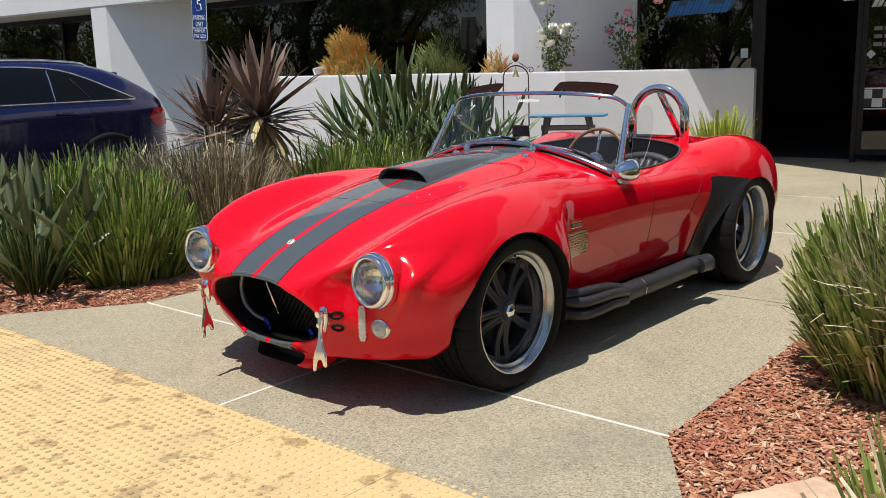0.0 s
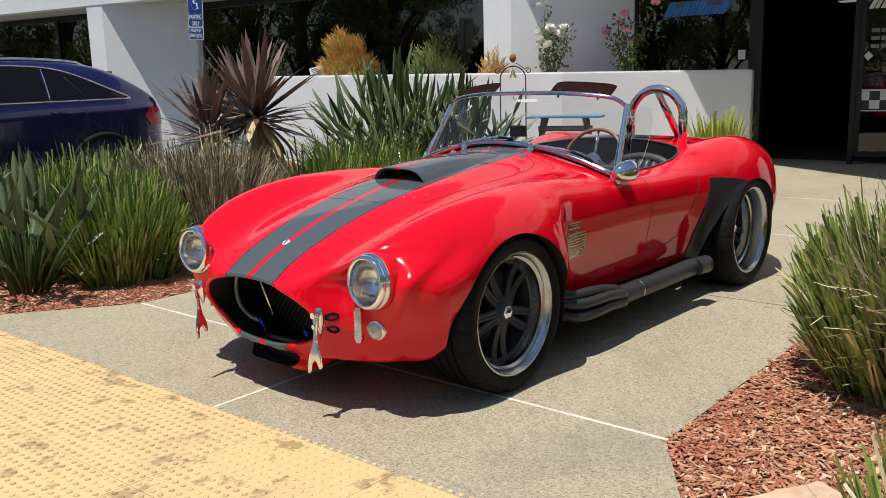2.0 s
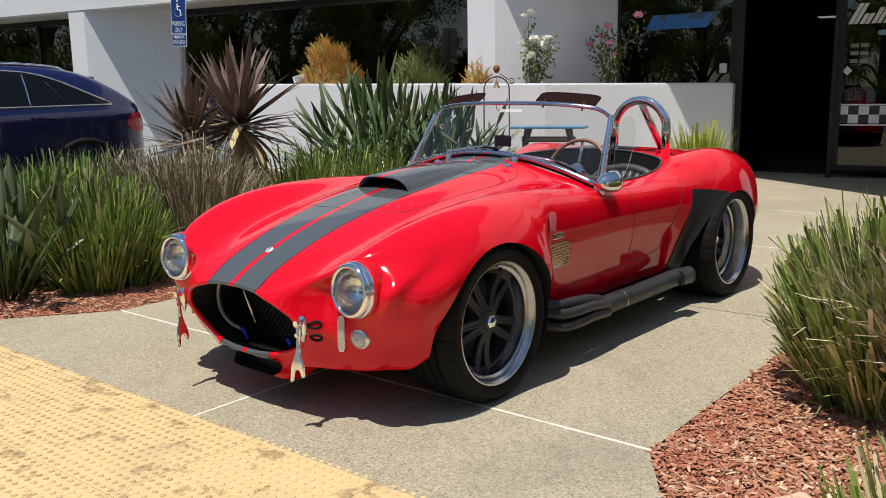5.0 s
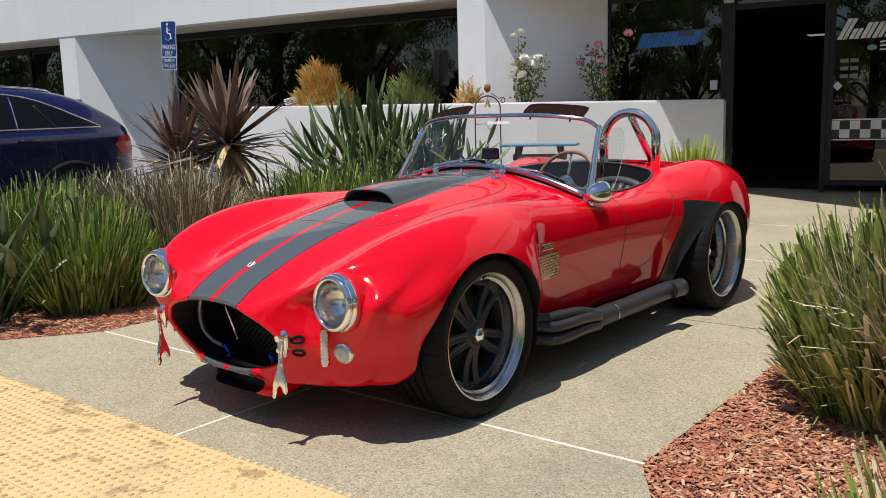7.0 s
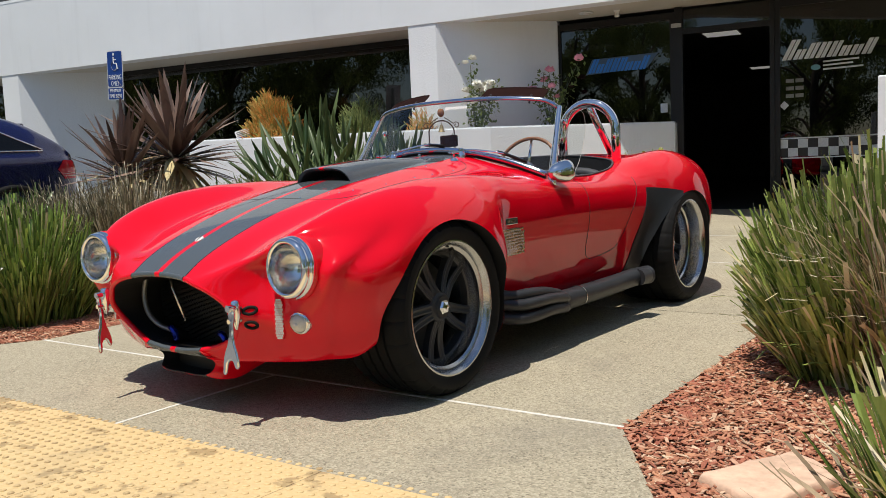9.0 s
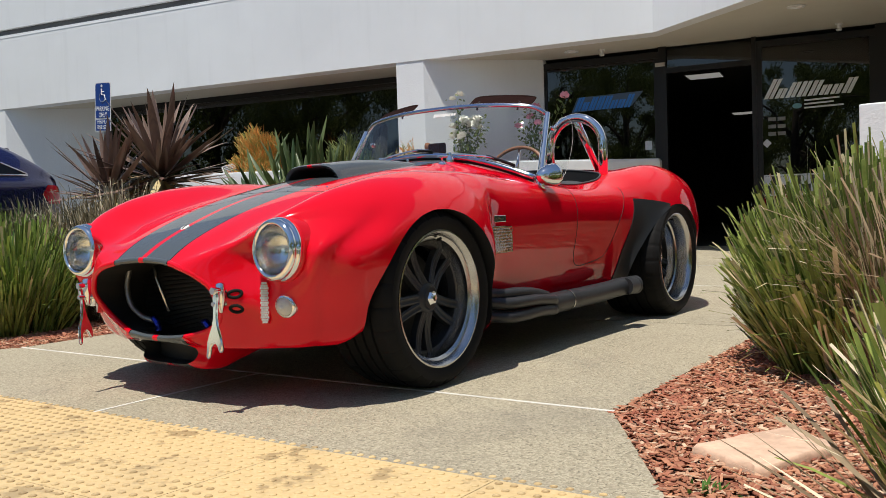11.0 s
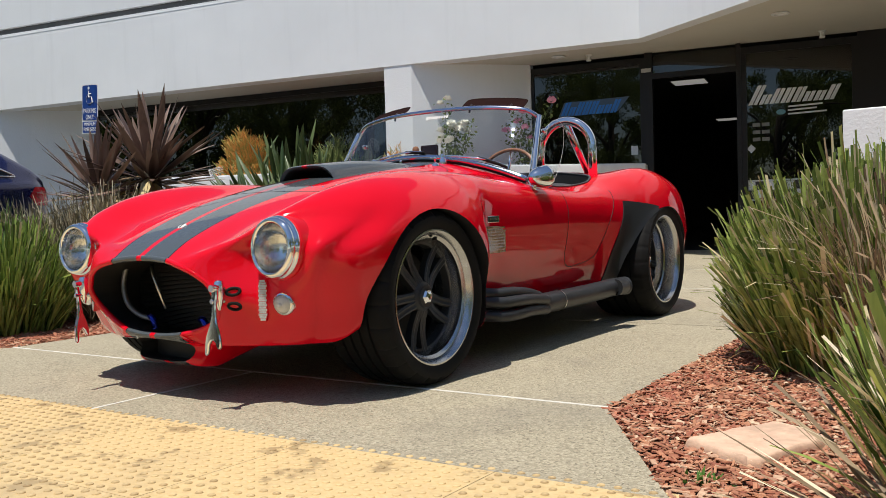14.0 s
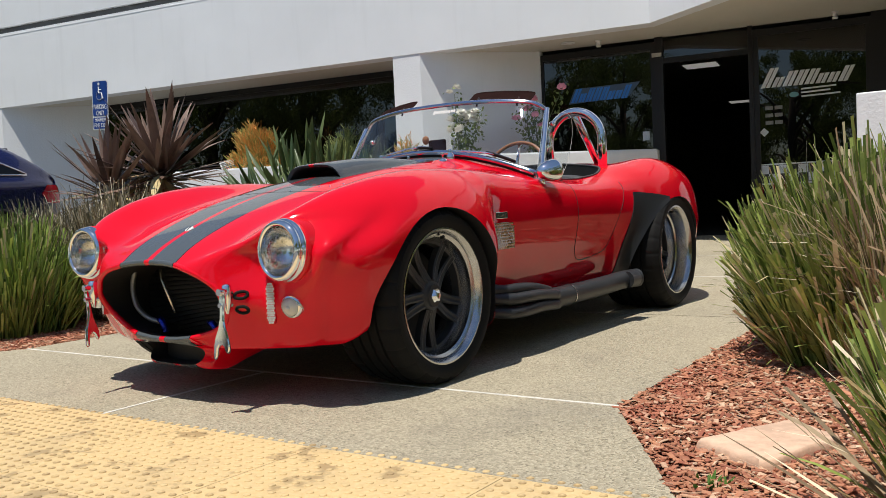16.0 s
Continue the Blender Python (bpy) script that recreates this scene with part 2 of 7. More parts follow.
def yellow_tactile():
    m, nt, b = material("yellow_tactile")
    a = noisy(nt, 7.0, 5.0, 0.6, nt.nodes.new("ShaderNodeNewGeometry").outputs["Position"])
    col = mix_rgb(nt, ramp(nt, noisy(nt, 60.0), 0.3, 0.7), (0.60, 0.43, 0.20), (0.68, 0.51, 0.27))
    col = mix_rgb(nt, maths(nt, "MULTIPLY", ramp(nt, a, 0.575, 0.625), 0.7), col, (0.27, 0.185, 0.09))
    where = nt.nodes.new("ShaderNodeNewGeometry").outputs["Position"]
    col = mix_rgb(nt, maths(nt, "MULTIPLY", ramp(nt, noisy(nt, 1.7, 6.0, 0.65, where), 0.50, 0.68), 0.5), col, (0.40, 0.31, 0.18))
    col = mix_rgb(nt, maths(nt, "MULTIPLY", ramp(nt, noisy(nt, 22.0, 4.0, 0.6, where), 0.52, 0.7), 0.3), col, (0.45, 0.33, 0.17))
    sx = nt.nodes.new("ShaderNodeSeparateXYZ")
    nt.links.new(coords(nt), sx.inputs[0])
    d2 = None
    for k in (0, 1):
        w = maths(nt, "SUBTRACT", maths(nt, "MODULO", maths(nt, "ADD", sx.outputs[k], 6.1), 0.0406667), 0.0203333)
        w = maths(nt, "MULTIPLY", w, w)
        d2 = w if d2 is None else maths(nt, "ADD", d2, w)
    d = maths(nt, "SQRT", d2)
    ring = maths(nt, "MULTIPLY", ramp(nt, d, 0.0108, 0.0092), ramp(nt, d, 0.0010, 0.0060))
    grime = maths(nt, "MULTIPLY", ring, ramp(nt, noisy(nt, 9.0, 4.0), 0.35, 0.62))
    col = mix_rgb(nt, maths(nt, "MULTIPLY", grime, 0.62), col, (0.25, 0.165, 0.075))
    nt.links.new(col, b.inputs["Base Color"])
    b.inputs["Roughness"].default_value = 0.7
    bump(nt, b, noisy(nt, 250.0), 0.25, 0.003)
    return m


def stucco(name, rgb, grain=55.0, strength=0.5, dist=0.012):
    m, nt, b = material(name)
    c = mix_rgb(nt, ramp(nt, noisy(nt, 0.7, 5.0), 0.3, 0.7), tuple(v * 0.93 for v in rgb), rgb)
    st = nt.nodes.new("ShaderNodeMapping")
    st.inputs["Scale"].default_value = (6, 6, 0.5)
    nt.links.new(coords(nt), st.inputs[0])
    c = mix_rgb(nt, maths(nt, "MULTIPLY", ramp(nt, noisy(nt, 1.0, 5.0, 0.6, st.outputs[0]), 0.55, 0.8), 0.18), c, tuple(v * 0.7 for v in rgb))
    nt.links.new(c, b.inputs["Base Color"])
    b.inputs["Roughness"].default_value = 0.9
    bump(nt, b, noisy(nt, grain, 3.0), strength, dist)
    return m


def leaf_mat(name, a, c, rough=0.45, dry=None, share=0.0, trans=0.25):
    """Leaves that differ from blade to blade, some of them dry."""
    m, nt, b = material(name)
    g = nt.nodes.new("ShaderNodeNewGeometry")
    col = mix_rgb(nt, g.outputs["Random Per Island"], a, c)
    col = mix_rgb(nt, maths(nt, "MULTIPLY", ramp(nt, noisy(nt, 18.0), 0.35, 0.7), 0.35), col, tuple(v * 0.55 for v in a))
    if dry:
        w = nt.nodes.new("ShaderNodeTexWhiteNoise")
        w.noise_dimensions = "1D"
        nt.links.new(maths(nt, "MULTIPLY", g.outputs["Random Per Island"], 917.0), w.inputs["W"])
        col = mix_rgb(nt, maths(nt, "LESS_THAN", w.outputs["Value"], share), col, dry)
    nt.links.new(col, b.inputs["Base Color"])
    b.inputs["Roughness"].default_value = rough
    t = nt.nodes.new("ShaderNodeBsdfTranslucent")
    nt.links.new(col, t.inputs[0])
    mx = nt.nodes.new("ShaderNodeMixShader")
    mx.inputs[0].default_value = trans
    nt.links.new(b.outputs[0], mx.inputs[1])
    nt.links.new(t.outputs[0], mx.inputs[2])
    nt.links.new(mx.outputs[0], nt.nodes["Material Output"].inputs[0])
    return m


def leaf_object(name, a, c, rough=0.4, trans=0.15):
    """For leaves that are objects of their own."""
    m, nt, b = material(name)
    oi = nt.nodes.new("ShaderNodeObjectInfo")
    col = mix_rgb(nt, oi.outputs["Random"], a, c)
    st = nt.nodes.new("ShaderNodeMapping")
    st.inputs["Scale"].default_value = (60, 4, 4)
    nt.links.new(coords(nt), st.inputs[0])
    col = mix_rgb(nt, maths(nt, "MULTIPLY", ramp(nt, noisy(nt, 1.0, 3.0, 0.5, st.outputs[0]), 0.4, 0.7), 0.4), col, tuple(v * 0.5 for v in a))
    nt.links.new(col, b.inputs["Base Color"])
    b.inputs["Roughness"].default_value = rough
    t = nt.nodes.new("ShaderNodeBsdfTranslucent")
    nt.links.new(col, t.inputs[0])
    mx = nt.nodes.new("ShaderNodeMixShader")
    mx.inputs[0].default_value = trans
    nt.links.new(b.outputs[0], mx.inputs[1])
    nt.links.new(t.outputs[0], mx.inputs[2])
    nt.links.new(mx.outputs[0], nt.nodes["Material Output"].inputs[0])
    return m


def mulch_mat():
    m, nt, b = material("bark_mulch")
    g = nt.nodes.new("ShaderNodeNewGeometry")
    w = nt.nodes.new("ShaderNodeTexWhiteNoise")
    w.noise_dimensions = "1D"
    nt.links.new(maths(nt, "MULTIPLY", g.outputs["Random Per Island"], 531.0), w.inputs["W"])
    col = mix_rgb(nt, g.outputs["Random Per Island"], (0.25, 0.075, 0.043), (0.56, 0.27, 0.15))
    col = mix_rgb(nt, ramp(nt, w.outputs["Value"], 0.72, 0.95), col, (0.68, 0.50, 0.34))
    patch = ramp(nt, noisy(nt, 2.2, 3.0, 0.6, g.outputs["Position"]), 0.50, 0.62)
    col = mix_rgb(nt, maths(nt, "MULTIPLY", patch, 0.5), col, (0.42, 0.11, 0.065))
    col = mix_rgb(nt, maths(nt, "MULTIPLY", ramp(nt, noisy(nt, 70.0), 0.4, 0.7), 0.4), col, (0.16, 0.065, 0.04))
    nt.links.new(col, b.inputs["Base Color"])
    b.inputs["Roughness"].default_value = 0.85
    return m


RED = paint_red()
BLACK_IN = simple("black_inside", (0.012, 0.012, 0.013), 0.6)
CHROME = simple("chrome", (0.82, 0.84, 0.87), 0.05, 1.0, 0.03)
STEEL = simple("brushed_steel", (0.55, 0.55, 0.54), 0.25, 1.0, 0.1, 80)
RIM = simple("rim_lip_aluminium", (0.50, 0.50, 0.50), 0.24, 1.0, 0.10, 30)
SPOKE = simple("spoke_dark_grey", (0.030, 0.032, 0.036), 0.42, 0.2)
RUBBER = simple("tyre_rubber", (0.007, 0.007, 0.007), 0.75, 0, 0.25, 60, 0.1, 0, 0.22)
PIPE = simple("black_ceramic_pipe", (0.028, 0.030, 0.034), 0.42, 0.2, 0.25, 25)
FLARE = simple("satin_black_guard", (0.014, 0.015, 0.017), 0.42)
REDP = simple("plain_red_paint", (0.62, 0.0025, 0.009), 0.45, 0, 0.05, 20, 0, 1.0, 0.04)
LEATHER = simple("black_leather", (0.05, 0.051, 0.055), 0.42, 0, 0.2, 60, 0.1)
VISOR = simple("brown_visor", (0.020, 0.009, 0.008), 0.9, 0, 0.12, 40, 0, 0, 0.04)
WOODR = simple("wood_rim", (0.26, 0.12, 0.06), 0.35, 0, 0.3, 30)
BLUEFIT = simple("blue_anodised", (0.02, 0.04, 0.45), 0.25, 0.8)
HOSE = simple("braided_hose", (0.30, 0.30, 0.29), 0.35, 0.8, 0.3, 200)
GLASS = glass_mat("clear_glass", (0.93, 0.96, 0.95))
LENS = glass_mat("fluted_lamp_glass", (0.90, 0.93, 0.94), 0.05, 1.42, 55.0)
LAMPIN = simple("lamp_reflector", (0.92, 0.92, 0.92), 0.11, 1.0, 0.03, 90, 0.10)
WHITEP = simple("white_plastic", (0.75, 0.75, 0.73), 0.4)
FROST = simple("frosted_lens", (0.62, 0.62, 0.60), 0.25, 0.0, 0.1, 120, 0.2)
MESHM = simple("mesh_grille", (0.60, 0.60, 0.60), 0.45, 0.5, 0.3, 500)
# silver vent mesh; the brown it mirrors is put into the base colour
VENTM = simple("vent_alloy", (0.44, 0.29, 0.20), 0.18, 1.0, 0.3, 60)
GREENB = simple("dark_green_plate", (0.03, 0.06, 0.04), 0.3)
CONC = concrete()
YELLOW = yellow_tactile()
WALL = stucco("white_stucco", (0.87, 0.90, 0.925), 38, 0.38, 0.010)
FASCIA = stucco("smooth_white_fascia", (0.865, 0.90, 0.925), 120, 0.15, 0.004)
SOFFIT = stucco("soffit_paint", (0.68, 0.655, 0.57), 120, 0.15, 0.004)
FRAME = simple("dark_bronze_frame", (0.014, 0.013, 0.013), 0.45, 0.3)
ASPHALT = simple("asphalt", (0.15, 0.147, 0.14), 0.85, 0, 0.3, 220, 0.5)
JOINT = simple("pale_joint_sealant", (0.66, 0.64, 0.58), 0.7, 0, 0.2, 60)
DARKJ = simple("dark_joint", (0.10, 0.095, 0.085), 0.9)
SOIL = simple("dark_soil", (0.17, 0.075, 0.045), 0.95, 0, 0.4, 30, 0.6)
MULCH = mulch_mat()
STONE = simple("pink_flagstone", (0.66, 0.45, 0.32), 0.85, 0, 0.22, 30, 0.4)


# ---- the place: ground, walkway, beds ----
def sheet(outline, z0, z1, bevel=0.0):
    bm = bmesh.new()
    prism(bm, outline, z0, z1, "z")
    return bm


bm = bmesh.new()
bmesh.ops.create_grid(bm, x_segments=8, y_segments=8, size=600)
ground = tagged(part("ground", bm, ASPHALT), "grey asphalt of the parking lot", "ground", kind="structure")
ground.location.z = -0.13

# walkway slabs: each a piece of the pavement, with sealed joints between
def on_walk(x, y):
    """From walkway coordinates to the world (the walkway lies slightly askew to the car)."""
    a = radians(1.4)
    return (x * math.cos(a) - y * math.sin(a), -0.105 + x * math.sin(a) + y * math.cos(a))


pavement = tagged(empty("pavement"), "tan exposed-aggregate concrete walkway with sealed joints", "pavement", kind="structure")
XL, XR, XM = -1.85, 1.475, -0.085


def slab(pts):
    bm = bmesh.new()
    prism(bm, [on_walk(*p) for p in pts], -0.16, 0.0, "z")
    ob = part("slab", bm, CONC, pavement)
    return ob


g = 0.006
slab([(-2.42, -0.76), (XM - g, -0.76), (XM - g, -g), (XL, -g)])
slab([(XM + g, -0.76), (1.93, -0.76), (XR, -g), (XM + g, -g)])
slab([(XL, g), (XR, g), (XR, 2.0 - g), (XL, 2.0 - g)])
slab([(XL, 2.0 + g), (XR, 2.0 + g), (XR, 4.1 - g), (XL, 4.1 - g)])
slab([(XL, 4.1 + g), (XR, 4.1 + g), (XR, 6.2 - g), (XL, 6.2 - g)])
slab([(XL - .6, 6.2 + g), (XR + 1.6, 6.2 + g), (XR + 1.6, 10.2), (XL - .6, 10.2)])
for a, b, wdt, mt in (((XL, 0), (XR + .01, 0), .0075, JOINT), ((XM, -0.76), (XM, 0), .0075, JOINT), ((XL, 2.0), (XR, 2.0), .006, DARKJ), ((XL, 4.1), (XR, 4.1), .006, JOINT), ((XL, 6.2), (XR, 6.2), .006, JOINT)):
    bm = bmesh.new()
    d = (Vector(b) - Vector(a)).normalized()
    n = Vector((-d.y, d.x)) * wdt
    prism(bm, [on_walk(*(Vector(p) + k * n)) for p, k in ((a, -1), (b, -1), (b, 1), (a, 1))], -0.05, 0.0015 if mt is JOINT else -0.004, "z")
    part("joint", bm, mt, pavement)

# tactile strip: tiles with rows of truncated domes, sloping away
bm = bmesh.new()
TILE, PITCH = 0.61, 0.61 / 15
box(bm, (0, -TILE, -0.03), (TILE - .002, -.002, 0.0), None)


def dome(bm_, x, y):
    ring = []
    for r, z in ((.0105, -.0005), (.0092, .0024), (.0066, .0034)):
        ring.append([bm_.verts.new((x + r * math.cos(2 * math.pi * k / 10), y + r * math.sin(2 * math.pi * k / 10), z)) for k in range(10)])
    grid_faces(bm_, ring, close_u=True)
    bm_.faces.new(ring[-1])


def bare_tile():
    bm_ = bmesh.new()
    box(bm_, (0, -TILE, -0.03), (TILE - .002, -.002, 0.0), None)
    return bm_


for i in range(15):
    for j in range(15):
        dome(bm, (i + .5) * PITCH, -(j + .5) * PITCH)
strip = tagged(empty("tactile_strip"), "worn yellow tactile paving tiles with rows of small domes", "paving", kind="structure")
first = part("tile", bm, YELLOW, strip, "", True, 30)
m0 = pose(*on_walk(-4.6, -0.775), -0.001, -1.2, 0, 1.9)
first.matrix_basis = m0
near_tiles = []
one = part("tile", bare_tile(), YELLOW, strip, "", True, 30)
plain_tile = one.data
one.matrix_basis = m0 @ pose(-TILE, 0, 0)
bm = bmesh.new()
dome(bm, 0, 0)
tmp = part("dome", bm, YELLOW, one, "", True, 30)
one_dome = tmp.data
tmp.matrix_basis = pose(.5 * PITCH, -.5 * PITCH, 0)
for i in range(12):
    for j in range(2):
        if j == 0 and i in (8, 9):
            near_tiles.append(child("tile", plain_tile, strip, m0 @ pose(TILE * i, -TILE * j, 0)))
        elif i or j:
            child("tile", first.data, strip, m0 @ pose(TILE * i, -TILE * j, 0))
for tl in near_tiles:
    for i in range(150):
        child("dome", one_dome, tl, pose((i % 15 + .5) * PITCH, -(i // 15 + .5) * PITCH, 0))
    bm = bmesh.new()
    for i in range(150, 225):
        dome(bm, (i % 15 + .5) * PITCH, -(i // 15 + .5) * PITCH)
    part("dome_rows", bm, YELLOW, tl, "", True, 30)["kind"] = "stuff"

# planting beds
bed_r = [on_walk(XR + .004, 0), on_walk(1.955, -0.80), (2.35, -1.05), (4.6, -1.1), (4.6, 6.6), on_walk(XR + .004, 6.7)]
bed_l = [on_walk(XL - .004, 0), on_walk(XL - .004, 8.4), (-9.6, 6.4), (-5.0, 4.4), (-4.95, -1.6), (-3.6, -1.15), on_walk(-2.43, -0.80)]
for nm, line in (("planting_bed_1", bed_r), ("planting_bed_2", bed_l)):
    ob = tagged(part(nm, sheet(line, -0.16, -0.012), SOIL), "dark soil of a planting bed", "planting bed", kind="structure")


def inside(p, poly):
    hit, n = False, len(poly)
    for i in range(n):
        (x0, y0), (x1, y1) = poly[i], poly[i - 1]
        if (y0 > p[1]) != (y1 > p[1]) and p[0] < (x1 - x0) * (p[1] - y0) / (y1 - y0) + x0:
            hit = not hit
    return hit


def chips(name, poly, lo, hi, count, seed, size=1.0):
    """Loose bark chips, thin crooked flakes lying at all angles."""
    rnd = random.Random(seed)
    verts, faces = [], []
    while len(faces) < count * 6:
        x, y = rnd.uniform(lo[0], hi[0]), rnd.uniform(lo[1], hi[1])
        if not inside((x, y), poly):
            continue
        ln, w, h = size * rnd.uniform(.012, .046) * rnd.uniform(.5, 1), size * rnd.uniform(.004, .013), size * rnd.uniform(.0008, .0022)
        m = pose(x, y, rnd.uniform(-.009, .006), rnd.gauss(0, 15), rnd.gauss(0, 13), rnd.uniform(0, 360))
        k = len(verts)
        tw = rnd.uniform(-.35, .35)
        for dx, dy in ((-1, -.7), (1, -1), (.8 + tw * .4, .8), (-.9 + tw, 1)):
            verts.append(tuple(m @ Vector((dx * ln, dy * w, -h))))
        for dx, dy in ((-1, -.7), (1, -1), (.8 + tw * .4, .8), (-.9 + tw, 1)):
            verts.append(tuple(m @ Vector((dx * ln * .94, dy * w * .9, h + dx * h * tw))))
        faces += [(k + 4, k + 5, k + 6, k + 7), (k, k + 3, k + 2, k + 1), (k, k + 1, k + 5, k + 4), (k + 1, k + 2, k + 6, k + 5), (k + 2, k + 3, k + 7, k + 6), (k + 3, k, k + 4, k + 7)]
    me = bpy.data.meshes.new(name)
    me.from_pydata(verts, [], faces)
    me.materials.append(MULCH)
    ob = new(name, me)
    return tagged(ob, "loose reddish brown bark mulch chips over the bed", "mulch", kind="stuff")


chips("bark_mulch", bed_r, (1.4, -1.0), (3.2, 2.2), 40000, 4, .68)
chips("bark_mulch", bed_l, (-4.2, -1.0), (-1.8, 1.6), 30000, 5, .64)
chips("bark_mulch", bed_l, (-4.9, 1.2), (-1.9, 7.4), 3500, 6, 1.6)
chips("bark_mulch", bed_r, (1.4, 2.0), (4.5, 6.5), 3500, 7, 1.6)

# ---- the building: facade coordinates s along it, o away from the walk ----
FA = radians(10.5)
FACE = Matrix(((math.cos(FA), -math.sin(FA), 0, 0), (math.sin(FA), math.cos(FA), 0, 0), (0, 0, 1, 0), (0, 0, 0, 1)))
O_FAS, O_GLS, O_PLT, Z_SOF = 8.53, 9.70, 8.05, 2.88


def fpart(name, bm, mat, parent=None, label="", smooth=False):
    bmesh.ops.transform(bm, matrix=FACE, verts=bm.verts)
    return part(name, bm, mat, parent, label, smooth)


def fbox(name, s0, o0, z0, s1, o1, z1, mat, parent=None, bevel=0.0, label=""):
    return fpart(name, cbox(s0, o0, z0, s1, o1, z1, bevel), mat, parent, label)


# upper storey: a white fascia band that turns outwards over the entrance, a dark reglet above it, and the upper wall
FAS = [(-60, O_FAS), (-0.14, O_FAS), (3.3, O_FAS - 3.3), (14, O_FAS - 3.3)]


def band(name, line, thick, z0, z1, mat, label, cat):
    bm = bmesh.new()
    back = [(s, o + thick) for s, o in line]
    prism(bm, line + back[::-1], z0, z1, "z")
    ob = fpart(name, bm, mat)
    return tagged(ob, label, cat, kind="structure")


band("wall_fascia", FAS, .30, Z_SOF, 4.26, FASCIA, "smooth pale grey-white fascia band of the building", "wall")
bm = bmesh.new()
edge = [[bm.verts.new((s_, o_ + off, z_)) for s_, o_ in FAS] for off, z_ in ((-.004, 4.205), (-.004, 4.222), (.066, 4.262))]
grid_faces(bm, edge)
bmesh.ops.recalc_face_normals(bm, faces=bm.faces)
tagged(fpart("trim_chamfer", bm, FASCIA), "bevelled white upper edge of the fascia", "trim", kind="structure")
band("trim_reglet", [(s, o + .07) for s, o in FAS], .2, 4.26, 4.37, simple("grey_reglet", (0.13, 0.13, 0.135), 0.6), "dark recessed joint strip above the fascia", "trim")
band("wall_upper", FAS, .30, 4.37, 7.2, FASCIA, "smooth pale grey-white upper wall", "wall")
bm = bmesh.new()
prism(bm, [(s, o + .002) for s, o in FAS] + [(14, 24.3), (-60, 24.3)], 7.2, 7.4, "z")
tagged(fpart("roof", bm, FASCIA), "flat roof of the building", "roof", kind="structure")
bm = bmesh.new()
prism(bm, [(s, o + .304) for s, o in FAS] + [(14, O_GLS + .04), (-60, O_GLS + .04)], Z_SOF + .005, Z_SOF + .12, "z")
tagged(fpart("ceiling_soffit", bm, SOFFIT), "painted beige soffit under the overhang", "ceiling", kind="structure")
# room behind the glass: ceiling, back wall and floor in dark base colours
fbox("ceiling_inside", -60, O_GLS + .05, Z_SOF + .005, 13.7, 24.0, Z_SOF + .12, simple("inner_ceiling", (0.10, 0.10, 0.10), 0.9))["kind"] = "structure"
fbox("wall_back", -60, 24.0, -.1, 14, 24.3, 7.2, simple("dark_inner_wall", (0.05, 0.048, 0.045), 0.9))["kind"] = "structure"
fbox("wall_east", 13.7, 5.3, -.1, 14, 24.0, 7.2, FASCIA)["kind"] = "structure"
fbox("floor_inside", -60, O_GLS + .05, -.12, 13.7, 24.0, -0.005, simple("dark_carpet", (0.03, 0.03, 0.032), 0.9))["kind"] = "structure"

# posts with wing walls that run back at an angle to the window plane
for i, s0 in enumerate((-12.86, -3.95, -21.8)):
    bm = bmesh.new()
    prism(bm, [(s0, O_FAS + .01), (s0 + .45, O_FAS + .01), (s0 + 1.93, O_GLS - .06), (s0 + 1.93, O_GLS + .1), (s0, O_GLS + .1)], -.1, Z_SOF + .004, "z")
    tagged(fpart(f"wall_post_{i + 1}", bm, WALL), "white rough-stucco post with a slanting wing wall", "wall", kind="structure")

# low planter wall with a slanting return to the glass
bm = bmesh.new()
prism(bm, [(-7.86, O_PLT), (-2.49, O_PLT), (-0.28, O_GLS - .21), (-0.28, O_GLS - .04), (-0.45, O_GLS - .04), (-2.55, O_PLT + .2), (-7.66, O_PLT + .2), (-7.66, O_GLS - .1), (-7.86, O_GLS - .1)], -.1, 1.29, "z")
bmesh.ops.bevel(bm, geom=[e for e in bm.edges if abs(e.verts[0].co.z - 1.29) < 1e-4 and abs(e.verts[1].co.z - 1.29) < 1e-4], offset=.02, segments=2, affect="EDGES")
for v in bm.verts:
    if v.co.z > 1.2:
        v.co.z += max(0, -v.co.x - .5) * .014
tagged(fpart("wall_planter", bm, WALL), "low white stucco planter wall", "planter wall", kind="structure")
bm = bmesh.new()
prism(bm, [(-7.66, O_PLT + .2), (-2.55, O_PLT + .2), (-0.46, O_GLS - .06), (-7.66, O_GLS - .06)], .9, 1.14, "z")
tagged(fpart("planting_bed_3", bm, SOIL), "soil filling the raised planter", "planting bed", kind="structure")

# dark window glass and frames
TINT = glass_mat("tinted_glass", (0.10, 0.105, 0.11), 0.0, 1.76)


def window(name, s0, s1, z0, z1, mullions, glass, label):
    w = tagged(fpart(name, cbox(s0, O_GLS - .03, z0, s1, O_GLS + .05, z0 + .07), FRAME), label, "window", kind="structure")
    fbox("window_frame", s0, O_GLS - .03, z1 - .09, s1, O_GLS + .05, z1, FRAME, w)
    edges = [s0] + mullions + [s1]
    for k, e in enumerate(edges):
        a = e if k == 0 else (e - .07 if k == len(edges) - 1 else e - .035)
        fbox("window_frame", a, O_GLS - .028, z0 + .07, a + .07, O_GLS + .048, z1 - .09, FRAME, w)
    for a, c in zip(edges, edges[1:]):
        fbox("pane", a + .03, O_GLS + .0, z0 + .06, c - .03, O_GLS + .012, z1 - .08, glass, w)
    return w


